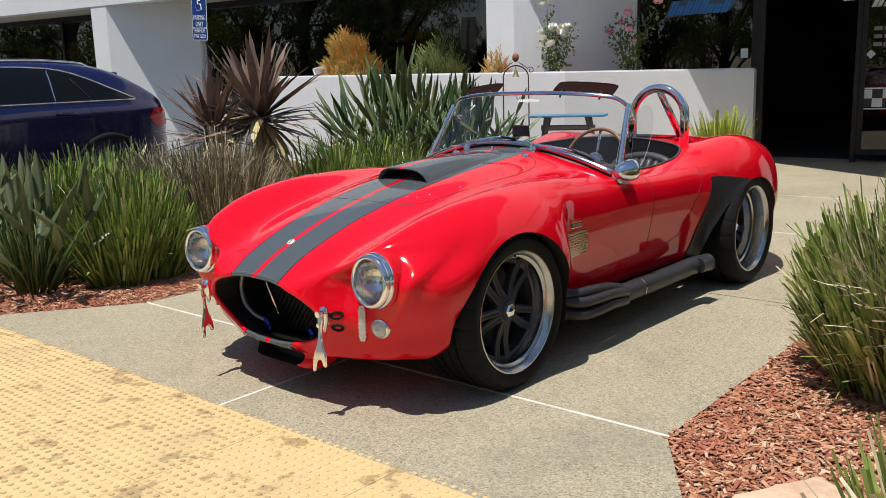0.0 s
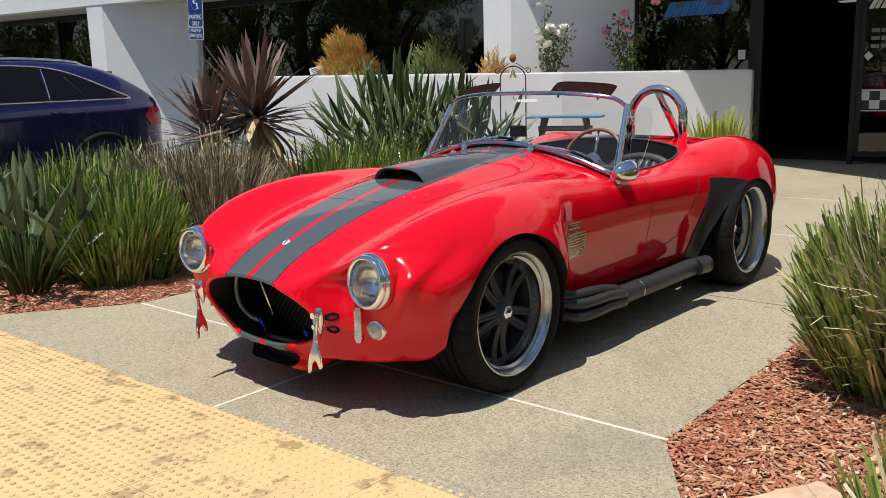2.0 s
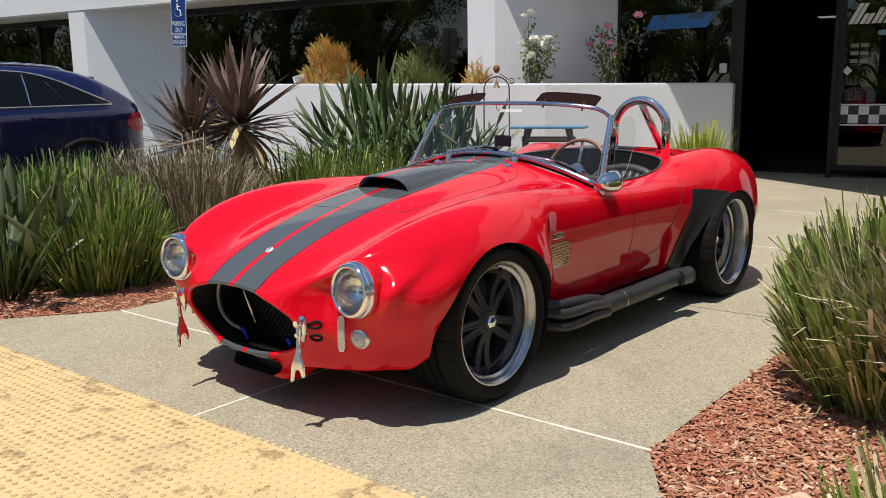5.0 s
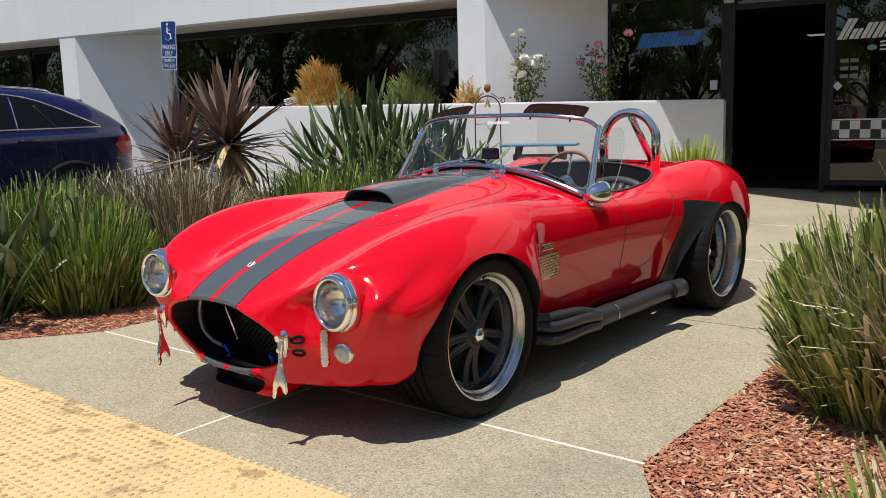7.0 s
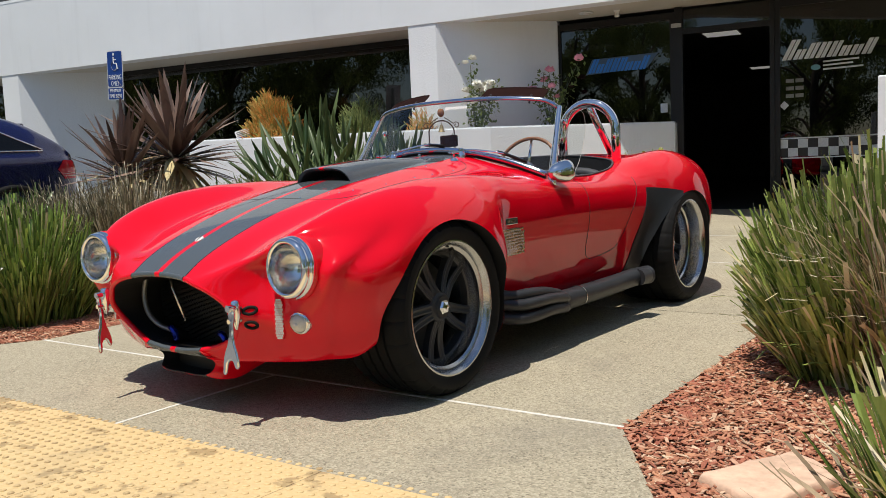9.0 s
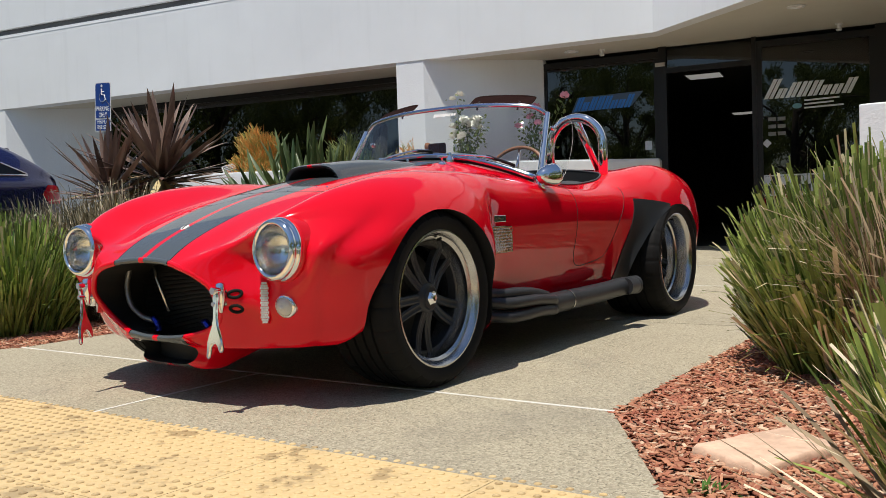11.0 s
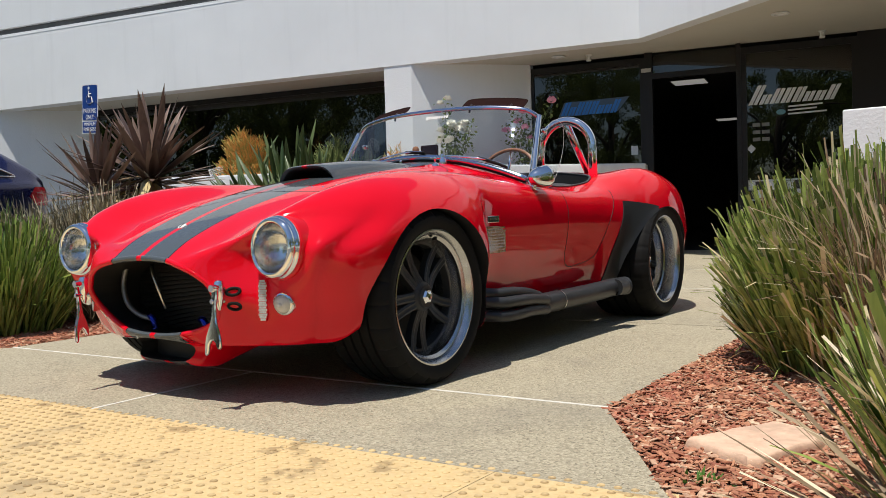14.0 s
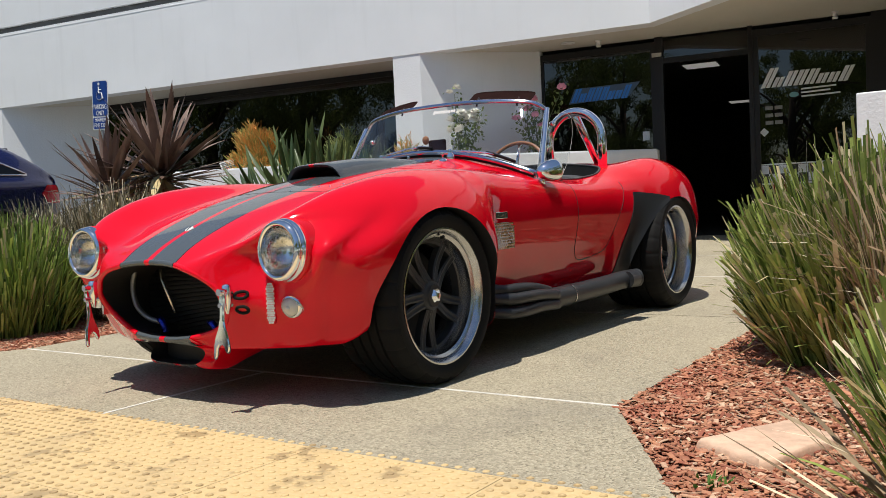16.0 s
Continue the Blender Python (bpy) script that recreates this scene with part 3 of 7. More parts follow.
window("window_1", -11.0, -3.9, 0.55, Z_SOF, [], TINT, "long dark tinted window behind the planter")
window("window_2", -30, -12.7, 0.55, Z_SOF, [-27, -24, -21.5, -18, -15.4], TINT, "long dark tinted window")
window("window_3", -2.05, -0.30, 0.60, Z_SOF - .06, [], TINT, "dark shop window with a blue sticker")
window("window_4", 1.02, 2.48, 0.10, Z_SOF - .06, [], TINT, "dark shop window with white lettering shapes and a checkered strip")
fbox("wall_under_window", -2.05, O_GLS - .02, -.1, -.3, O_GLS + .1, .6, FRAME)["kind"] = "structure"
fbox("wall_sill", -60, O_GLS - .02, -.1, -2.05, O_GLS + .1, .55, WALL)["kind"] = "structure"
fbox("wall_dark_right", 2.48, O_GLS - .02, -.1, 13.7, O_GLS + .1, Z_SOF, FRAME)["kind"] = "structure"
door = tagged(fpart("door_1", cbox(-.30, O_GLS - .05, -.1, -.19, O_GLS + .08, Z_SOF), FRAME), "open dark entrance with bronze frame", "door", kind="structure")
fbox("door_frame", .96, O_GLS - .05, -.1, 1.02, O_GLS + .08, Z_SOF, FRAME, door)
fbox("door_sensor", -.34, O_GLS - .085, 2.60, -.20, O_GLS - .052, 2.655, simple("grey_plastic", (0.45, 0.45, 0.44), 0.5), door, .006, "small pale door sensor")
fbox("door_frame", -.19, O_GLS - .04, 2.50, .96, O_GLS + .07, 2.58, FRAME, door)
fbox("transom_pane", -.19, O_GLS, 2.58, .96, O_GLS + .012, Z_SOF - .04, TINT, door)


# ---- the roadster ----
def spans(points, per):
    """A smooth line through points with per steps between each two."""
    pts = [Vector(p) for p in points]
    out = []
    n = len(pts)
    for i in range(n - 1):
        p0 = pts[i - 1] if i else Vector((-pts[1].x, pts[1].y))
        p1, p2 = pts[i], pts[i + 1]
        p3 = pts[i + 2] if i + 2 < n else Vector((-pts[n - 2].x, pts[n - 2].y))
        k1 = max((p1 - p0).length, 1e-5) ** 0.5
        k2 = k1 + max((p2 - p1).length, 1e-5) ** 0.5
        k3 = k2 + max((p3 - p2).length, 1e-5) ** 0.5
        for s in range(per + (i == n - 2)):
            t = k1 + (k2 - k1) * s / per
            a1 = p0 * ((k1 - t) / k1) + p1 * (t / k1)
            a2 = p1 * ((k2 - t) / (k2 - k1)) + p2 * ((t - k1) / (k2 - k1))
            a3 = p2 * ((k3 - t) / (k3 - k2)) + p3 * ((t - k2) / (k3 - k2))
            b1 = a1 * ((k2 - t) / k2) + a2 * (t / k2)
            b2 = a2 * ((k3 - t) / (k3 - k1)) + a3 * ((t - k1) / (k3 - k1))
            out.append(b1 * ((k2 - t) / (k2 - k1)) + b2 * ((t - k1) / (k2 - k1)))
    return out


Z_MID = smooth_curve([(-.745, .47), (-.70, .508), (-.62, .56), (-.51, .612), (-.3, .69), (-.1, .745), (.1, .79), (.2, .808), (.5, .85), (.75, .876), (.93, .898), (1.08, .892), (1.5, .85), (2.0, .862), (2.3, .872), (2.6, .85), (2.9, .79), (3.1, .705), (3.22, .60), (3.27, .53)])
Z_VAL = smooth_curve([(-.745, .465), (-.70, .50), (-.62, .548), (-.55, .58), (-.45, .62), (-.3, .665), (-.1, .71), (.1, .745), (.3, .77), (.5, .787), (.75, .815), (.93, .838), (1.08, .83), (1.5, .785), (2.1, .84), (2.4, .855), (2.7, .82), (3.0, .74), (3.2, .60), (3.27, .525)])
X_CRN = smooth_curve([(-.745, .15), (-.70, .26), (-.64, .42), (-.57, .52), (-.45, .565), (-.2, .60), (0, .61), (.4, .61), (.8, .59), (1.4, .585), (1.8, .60), (2.1, .63), (2.4, .655), (2.7, .60), (3.0, .48), (3.2, .28), (3.27, .12)])
Z_CRN = smooth_curve([(-.745, .46), (-.70, .49), (-.64, .555), (-.57, .625), (-.45, .69), (-.3, .742), (-.1, .782), (.1, .80), (.3, .802), (.5, .795), (.8, .780), (.95, .778), (1.1, .764), (1.5, .742), (1.8, .76), (2.1, .83), (2.35, .868), (2.6, .852), (2.8, .81), (3.0, .74), (3.2, .60), (3.27, .52)])
X_WID = smooth_curve([(-.745, .18), (-.72, .26), (-.68, .345), (-.64, .42), (-.60, .485), (-.55, .565), (-.45, .672), (-.35, .742), (-.25, .790), (-.1, .828), (.1, .84), (.24, .828), (.32, .808), (.365, .782), (.405, .744), (.45, .727), (.64, .712), (1.0, .700), (1.3, .696), (1.7, .702), (1.95, .745), (2.15, .82), (2.35, .852), (2.6, .83), (2.8, .765), (3.0, .65), (3.15, .49), (3.23, .33), (3.27, .18)])
Z_WID = smooth_curve([(-.745, .37), (-.67, .40), (-.6, .455), (-.45, .495), (-.3, .495), (-.1, .48), (.1, .465), (.28, .47), (.42, .56), (.6, .60), (1.3, .615), (1.8, .60), (2.05, .54), (2.3, .50), (2.8, .52), (3.27, .48)])
Z_LOW = smooth_curve([(-.745, .29), (-.725, .250), (-.70, .222), (-.67, .208), (-.62, .20), (-.5, .205), (-.40, .212), (-.33, .25), (-.2, .25), (.3, .18), (.4, .165), (.6, .20), (1.3, .205), (1.8, .205), (2.3, .22), (2.7, .25), (3.0, .29), (3.2, .36), (3.27, .43)])


Z_CHIN = smooth_curve([(-.745, .282), (-.725, .243), (-.705, .216), (-.685, .197), (-.665, .176), (-.64, .155), (-.61, .136), (-.56, .116), (-.50, .108), (-.40, .13), (-.2, .16), (.3, .165), (.6, .185), (2.3, .20), (2.7, .23), (3.0, .27), (3.2, .34), (3.27, .42)])


def body_section(y):
    zc, zv, xf, zf, xw, zw, zs = Z_MID(y), Z_VAL(y), X_CRN(y), Z_CRN(y), X_WID(y), Z_WID(y), Z_LOW(y)
    xv = 0.66 * xf
    ws = (X_WID(y - .11) + X_WID(y - .04) + X_WID(y + .04) + X_WID(y + .11)) / 4 if .0 < y < 1.0 else xw
    tuck = 0.05 + side_tuck(y) if y > -0.3 else 0.05 + 0.25 * min(1, (-0.3 - y) / 0.4) * xw
    pts = [(0, zc), (0.5 * xv, zc - 0.22 * (zc - zv)), (xv, zv), (xf, zf), (xf + 0.72 * (ws - xf), zf - 0.30 * (zf - zw)), (xw, zw), (xw - 0.35 * tuck, 0.5 * (zw + zs)), (xw - tuck, zs), (0.62 * xw, zs - 0.002), (min(.205, .42 * xw), zs - .003 - .07 * (zs - Z_CHIN(y))), (min(.180, .36 * xw), zs - .004 - .40 * (zs - Z_CHIN(y))), (min(.164, .32 * xw), zs - .005 - .92 * (zs - Z_CHIN(y))), (min(.08, .16 * xw), Z_CHIN(y) - .0055), (0, Z_CHIN(y) - 0.006)]
    return spans(pts, 7)


def nose_shift(x, y, z):
    """How far the lower half of the mouth and the lip under it lean back."""
    if y > -.40 or z > .40 or z < .10:
        return 0.0
    up = min(1.0, (.40 - z) / .15)
    down = min(1.0, max(0.0, (z - .115) / .085))
    wide = max(0.0, 1 - (abs(x) / .50) ** 3)
    ahead = min(1.0, (-.40 - y) / .2)
    return .058 * (up * up * (3 - 2 * up)) * (down * down * (3 - 2 * down)) * wide * ahead


def lamp_swell(x, y, z):
    """The fender swells forward into the headlamp."""
    r = math.hypot(abs(x) - .548, z - .533)
    if r > .26 or y > -.10 or z > .63:
        return 0.0
    w = min(1.0, (.26 - r) / .155)
    return (-.555 - y) * w * w * (3 - 2 * w) * min(1.0, (.63 - z) / .10)


def side_tuck(y):
    """The flanks behind the front wheel turn in towards the sill."""
    a, b = min(1.0, max(0.0, (y - .36) / .10)), min(1.0, max(0.0, (2.0 - y) / .15))
    return .040 * a * b


def flare(x, y, z):
    """The swell round the front wheel arch and the hollow ahead of it."""
    if abs(x) < .45 or z > .76 or y > .5:
        return 0.0
    side = min(1.0, (abs(x) - .45) / .12)
    r = math.hypot(y, z - .30)
    swell = math.exp(-((r - .390) / .062) ** 2)
    hollow = math.exp(-((r - .535) / .095) ** 2)
    ahead = min(1.0, max(0.0, (-y - .12) / .16))
    low = min(1.0, max(0.0, (.70 - z) / .14))
    return side * low * (swell * (.007 + .026 * ahead) - hollow * ahead * .034)


def body_mesh():
    bm = bmesh.new()
    ys = []
    for a, b, n in ((-.745, -.5, 40), (-.5, -.2, 34), (-.2, .3, 34), (.3, .5, 24), (.5, 2.6, 116), (2.6, 3.27, 44)):
        ys += [a + (b - a) * k / n for k in range(n)]
    ys.append(3.27)
    rows = []
    for y in ys:
        half = body_section(y)
        loop = [(p.x, p.y) for p in half] + [(-p.x, p.y) for p in half[-2:0:-1]]
        rows.append([bm.verts.new((x + math.copysign(flare(x, y, z), x), y + nose_shift(x, y, z) + lamp_swell(x, y, z), z)) for x, z in loop])
    grid_faces(bm, rows, close_u=True)
    bm.faces.new(rows[0])
    bm.faces.new(rows[-1][::-1])
    bmesh.ops.recalc_face_normals(bm, faces=bm.faces)
    return bm


def cut(ob, cutters):
    """Takes the solids in cutters out of ob's mesh; the cut walls get the second material."""
    made = []
    for bm in cutters:
        me = bpy.data.meshes.new("cutter")
        for f in bm.faces:
            f.material_index = 1
        bmesh.ops.recalc_face_normals(bm, faces=bm.faces)
        bm.to_mesh(me)
        bm.free()
        me.materials.append(RED)
        me.materials.append(BLACK_IN)
        c = new("cutter", me)
        made.append(c)
        md = ob.modifiers.new("cut", "BOOLEAN")
        md.operation, md.solver, md.object = "DIFFERENCE", "EXACT", c
        md.material_mode = "INDEX"
    bpy.context.view_layer.update()
    done = bpy.data.meshes.new_from_object(ob.evaluated_get(bpy.context.evaluated_depsgraph_get()))
    ob.modifiers.clear()
    old = ob.data
    ob.data = done
    done.name = ob.name
    bpy.data.meshes.remove(old)
    for c in made:
        me = c.data
        bpy.data.objects.remove(c)
        bpy.data.meshes.remove(me)
    done.shade_smooth()
    done.set_sharp_from_angle(angle=radians(38))
    return ob


def cylinder_x(cx0, cx1, y, z, r, n=72):
    bm = bmesh.new()
    prism(bm, [(y + r * math.cos(2 * math.pi * k / n), z + r * math.sin(2 * math.pi * k / n)) for k in range(n)], cx0, cx1, "x")
    return bm


def prism_bm(outline, h0, h1, axis):
    bm = bmesh.new()
    prism(bm, outline, h0, h1, axis)
    return bm


car = empty("roadster")
tagged(car, "glossy red open two-seat classic roadster with twin dark grey stripes", "car")
body = part("body", body_mesh(), [RED, BLACK_IN], car, "glossy red body with two grey stripes")
MOUTH = superellipse(0, .367, .344, .138, 2.25, 56)
cockpit_line = [(x, y) for x, y in superellipse(0, 1.593, .54, .485, 4.2, 56)]
cutters = [prism_bm(MOUTH, -1.0, -.28, "y"),
           prism_bm(superellipse(0, .174, .150, .043, 3.4, 32), -1.0, -.36, "y"),
           prism_bm([(-.17, .206), (.17, .206), (.17, .30), (-.17, .30)], -.600, -.30, "y"),
           prism_bm(cockpit_line, .24, 1.2, "z")]
for s in (1, -1):
    a, b = sorted((s * .47, s * 1.1))
    cutters.append(cylinder_x(a, b, 0, .300, .350))
    cutters.append(cylinder_x(a, b, 2.286, .300, .338))
    cutters.append(prism_bm([(1.80, .10), (2.1, .10), (2.1, .52), (1.965, .52)], a, b, "x"))
for s in (1, -1):
    bm = bmesh.new()
    prism(bm, [(s * .548 + .088 * math.cos(2 * math.pi * k / 40), .533 + .088 * math.sin(2 * math.pi * k / 40)) for k in range(40)], -.9, -.50, "y")
    cutters.append(bm)
cut(body, cutters)


def tyre_bm(r, lip, x0, x1):
    """Tyre about the x axis through the origin, from x0 (inner) to x1 (outer)."""
    bm = bmesh.new()
    w = x1 - x0
    prof = [(lip - .012, x0 + .02), (lip + .012, x0 + .004), ((lip + r) / 2, x0 - .006), (r - .022, x0 + .004), (r - .008, x0 + .016), (r - .002, x0 + .03)]
    for k in range(1, 5):
        g = x0 + .03 + (w - .06) * k / 5
        prof += [(r, g - .006), (r - .009, g - .0045), (r - .009, g + .0045), (r, g + .006)]
    prof += [(r - .002, x1 - .03), (r - .008, x1 - .016), (r - .022, x1 - .004), ((lip + r) / 2 + .012, x1 + .004), ((lip + r) / 2, x1 + .0065), ((lip + r) / 2 - .012, x1 + .004), (lip + .012, x1 - .002), (lip - .004, x1 - .012), (lip - .012, x1 - .02)]
    n = 216
    rows = []
    for rr, h in prof:
        row = []
        for k in range(n):
            a = 2 * math.pi * k / n
            q = rr
            if rr > r - .03:
                edge = min(abs(h - x0), abs(x1 - h))
                if edge < .075 and k % 9 == 0:
                    q -= .0045
                elif edge >= .075 and (k + int(h * 60)) % 18 == 0:
                    q -= .004
            row.append(bm.verts.new((h, q * math.cos(a), q * math.sin(a))))
        rows.append(row)
    grid_faces(bm, rows, close_u=True)
    bmesh.ops.recalc_face_normals(bm, faces=bm.faces)
    return bm


def make_wheel(r, lip, x0, x1, hub):
    """A deep-dish wheel; the outer side faces +x. hub: the face of the spokes, from the middle plane."""
    w = empty("wheel")
    part("tyre", tyre_bm(r, lip, x0, x1), RUBBER, w, "black low-profile tyre", True, 35)
    bm = bmesh.new()
    lathe(bm, [(lip - .030, x0 + .01), (lip - .05, x0 + .05), (lip - .048, hub - .03), (lip - .030, hub), (lip - .030, hub + .022), (lip - .022, hub + .030), (lip - .018, x1 - .028), (lip - .012, x1 - .012), (lip - .002, x1 - .003), (lip + .004, x1 - .004), (lip + .004, x1 - .02)], 96)
    bmesh.ops.recalc_face_normals(bm, faces=bm.faces)
    part("rim", bm, RIM, w, "polished aluminium deep-dish rim", True, 40)
    bm = bmesh.new()
    lathe(bm, [(0, hub - .06), (.060, hub - .06), (.060, hub - .014), (.054, hub - .004), (.044, hub), (.040, hub + .008), (0, hub + .008)], 40)
    part("hub", bm, SPOKE, w, "", True, 40)
    bm = bmesh.new()
    lathe(bm, [(lip - .034, hub - .05), (lip - .034, hub - .022), (lip - .052, hub - .020), (lip - .056, hub - .05)], 72, close=True)
    part("spoke_ring", bm, SPOKE, w, "", True, 40)
    bm = bmesh.new()
    rows = []
    for k in range(7):
        t = k / 6
        rr = .052 + (lip - .092) * t
        side = .0145 + .023 * t ** 1.05
        x = hub - .004 - .012 * math.sin(t * 3.1416) - .010 * t
        hw = .0175 - .001 * t
        pr = [(-hw, x - .03), (-hw, x - .004), (-hw * .55, x), (-.002, x - .004), (.002, x - .004), (hw * .55, x), (hw, x - .004), (hw, x - .03)]
        rows.append([bm.verts.new((h, side + o, rr)) for o, h in pr])
    grid_faces(bm, rows, close_u=True)
    bm.faces.new(rows[-1])
    bmesh.ops.recalc_face_normals(bm, faces=bm.faces)
    sp = part("spoke", bm, SPOKE, w, "", True, 40)
    bm = bmesh.new()
    bm.from_mesh(sp.data)
    for v in bm.verts:
        v.co.y *= -1
    bmesh.ops.reverse_faces(bm, faces=bm.faces)
    mirror_me = part("spoke", bm, SPOKE, w, "", True, 40)
    for k in range(1, 5):
        rot = Matrix.Rotation(2 * math.pi * k / 5 + 0.54, 4, "X")
        child("spoke", sp.data, w, rot)
        child("spoke", mirror_me.data, w, rot)
    sp.matrix_basis = mirror_me.matrix_basis = Matrix.Rotation(0.54, 4, "X")
    bm = bmesh.new()
    lathe(bm, [(.028, hub), (.028, hub + .012), (.022, hub + .020), (.012, hub + .024), (0, hub + .025)], 6)
    part("knock_off_nut", bm, CHROME, w, "chrome hexagonal centre nut")
    # dark backing disc, added to stand for the shade between the spokes
    bm = bmesh.new()
    lathe(bm, [(0, hub - .105), (lip - .075, hub - .105), (lip - .070, hub - .115), (lip - .070, hub - .15), (0, hub - .15)], 48)
    part("brake_disc", bm, FLARE, w, "dark backing disc for the shade between the spokes", True, 40)
    bm = bmesh.new()
    tube(bm, [(hub + .045, 0.02, lip - .03), (x1 - .03, 0.024, lip - .034)], .006, 8)
    part("valve", bm, RUBBER, w)
    return w


front_wheel = make_wheel(.325, .247, -.15, .135, .075)
rear_wheel = make_wheel(.332, .250, -.20, .165, .045)


def seat_wheel(w, m):
    """Sets a wheel's parts under the car, at m."""
    w.parent = car
    w.matrix_basis = m


seat_wheel(front_wheel, pose(.652, 0, .325))
seat_wheel(copy_thing(front_wheel, pose(-.652, 0, .325, 0, 0, 180)), pose(-.652, 0, .325, 0, 0, 180))
seat_wheel(rear_wheel, pose(.655, 2.286, .332))
seat_wheel(copy_thing(rear_wheel, pose(-.655, 2.286, .332, 0, 0, 180)), pose(-.655, 2.286, .332, 0, 0, 180))


# ---- where the body's skin lies ----
def skin_x(y, z):
    """The outer side of the body at y and z."""
    pts = body_section(y)
    best = 0
    for a, b in zip(pts, pts[1:]):
        if (a.y - z) * (b.y - z) <= 0 and abs(a.y - b.y) > 1e-9:
            best = max(best, a.x + (b.x - a.x) * (z - a.y) / (b.y - a.y))
    return best


def skin_z(x, y):
    """The top of the body at x and y."""
    pts = body_section(y)
    best = 0
    for a, b in zip(pts, pts[1:]):
        if (a.x - abs(x)) * (b.x - abs(x)) <= 0 and abs(a.x - b.x) > 1e-9:
            best = max(best, a.y + (b.y - a.y) * (abs(x) - a.x) / (b.x - a.x))
    return best


def skin_y(x, z):
    """The front of the nose at x and z."""
    lo = -.744
    while lo < 0 and skin_x(lo, z) < abs(x):
        lo += .002
    return lo + nose_shift(x, lo, z) + lamp_swell(x, lo, z)


def nose_normal(x, z):
    e = .03
    gx = (skin_y(x + e, z) - skin_y(x - e, z)) / (2 * e)
    gz = (skin_y(x, z + e) - skin_y(x, z - e)) / (2 * e)
    return Vector((gx, -1, gz)).normalized()


def facing(p, n):
    """A pose at p whose x axis points along n, z axis about upwards."""
    n = Vector(n).normalized()
    side = Vector((0, 0, 1)).cross(n).normalized()
    up = n.cross(side)
    m = Matrix((n, side, up)).transposed().to_4x4()
    return Matrix.Translation(p) @ m


# headlamps and small front lamps
def headlamp(x):
    at = Vector((x, -.537, .533))
    m = facing(at, (-0.05 if x > 0 else 0.05, -1, 0.05))
    bm = bmesh.new()
    lathe(bm, [(.108, -.10), (.108, .030), (.107, .036), (.103, .040), (.094, .038)], 48, m @ pose(-.015, 0, 0))
    bucket = part("headlamp", bm, REDP, car, "round headlamp in a red bucket", True, 50)
    bm = bmesh.new()
    lathe(bm, [(.098, -.10), (.100, .020), (.1045, .026), (.106, .034), (.1035, .041), (.100, .044), (.100, .050), (.101, .056), (.097, .064), (.090, .069), (.084, .068), (.080, .060), (.080, .02)], 48, m)
    part("ring", bm, CHROME, bucket, "polished chrome ring", True, 60)
    bm = bmesh.new()
    lathe(bm, [(.081, .006), (.074, .013), (.058, .021), (.034, .026), (0, .028)], 40, m @ pose(.050, 0, 0))
    part("lens", bm, LENS, bucket, "clear domed glass lens", True).visible_shadow = False
    bm = bmesh.new()
    lathe(bm, [(.081, .004), (.077, -.014), (.068, -.032), (.055, -.048), (.038, -.060), (.02, -.067), (0, -.070)], 40, m @ pose(.050, 0, 0))
    part("reflector", bm, LAMPIN, bucket, "bright bowl reflector", True)
    bm = bmesh.new()
    lathe(bm, [(.007, -.068), (.007, -.050), (.005, -.046), (0, -.045)], 16, m @ pose(.050, 0, 0))
    part("bulb", bm, FROST, bucket, "", True, 40)


def front_lamp(x):
    at = Vector((x, 0, .350))
    at.y = skin_y(abs(x), .350) - .004
    n = nose_normal(abs(x), .350)
    n.x = math.copysign(n.x, x)
    m = facing(at, (n.x * .45, n.y, n.z * .3))
    bm = bmesh.new()
    lathe(bm, [(.038, -.05), (.0405, .008), (.037, .017), (.032, .019), (.030, .012)], 36, m)
    ob = part("turn_lamp", bm, CHROME, car, "small round lamp with chrome bezel", True, 50)
    bm = bmesh.new()
    lathe(bm, [(.031, .012), (.028, .023), (.018, .031), (0, .034)], 30, m)
    part("lens", bm, FROST, ob, "frosted clear lens", True)
    bm = bmesh.new()
    lathe(bm, [(.009, .031), (.008, .037), (0, .038)], 14, m)
    part("lens_knob", bm, FROST, ob, "", True)


for s in (1, -1):
    headlamp(s * .551)
    front_lamp(s * .550)

# vertical mesh ducts and black rubber grommets on the nose
for s in (1, -1):
    x, z = .474, .360
    n = nose_normal(x, z)
    n.x *= s
    m = facing((s * x, skin_y(x, z), z), n)
    bm = bmesh.new()
    rows = [superellipse(0, 0, .0135 + o, .068 + o, 3.2, 28) for o in (.004, .004, 0.0)]
    rr = [[bm.verts.new(m @ Vector((h, a, b))) for a, b in row] for row, h in zip(rows, (-.02, .004, .0045))]
    grid_faces(bm, rr, close_u=True)
    bm.faces.new(rr[-1])
    duct = part("duct", bm, REDP, car, "upright oval duct behind fine mesh")
    bm = bmesh.new()
    for k in range(17):
        for j in range(-2, 3):
            zz = -.064 + k * .008
            yy = j * .0062 + (k % 2) * .003
            if (abs(zz) / .068) ** 3 + (abs(yy) / .0145) ** 3 < 1:
                box(bm, (.004, yy - .0027, zz - .0035), (.0062, yy + .0027, zz + .0035), m)
    part("mesh_insert", bm, MESHM, duct, "silver wire mesh")
    for dz in (.0, -.050):
        x2, z2 = .394, .392 + dz
        bm = bmesh.new()
        for a_, b_, rad in ((.0150, .0115, .0055),):
            ring = []
            for k in range(24):
                t = 2 * math.pi * k / 24
                xa, za = x2 + a_ * math.cos(t), z2 + b_ * math.sin(t)
                ring.append((s * xa, skin_y(xa, za) - .0015, za))
            tube(bm, ring, rad, 8, closed=True)
        part("grommet", bm, RUBBER, car, "black rubber grommet", True)

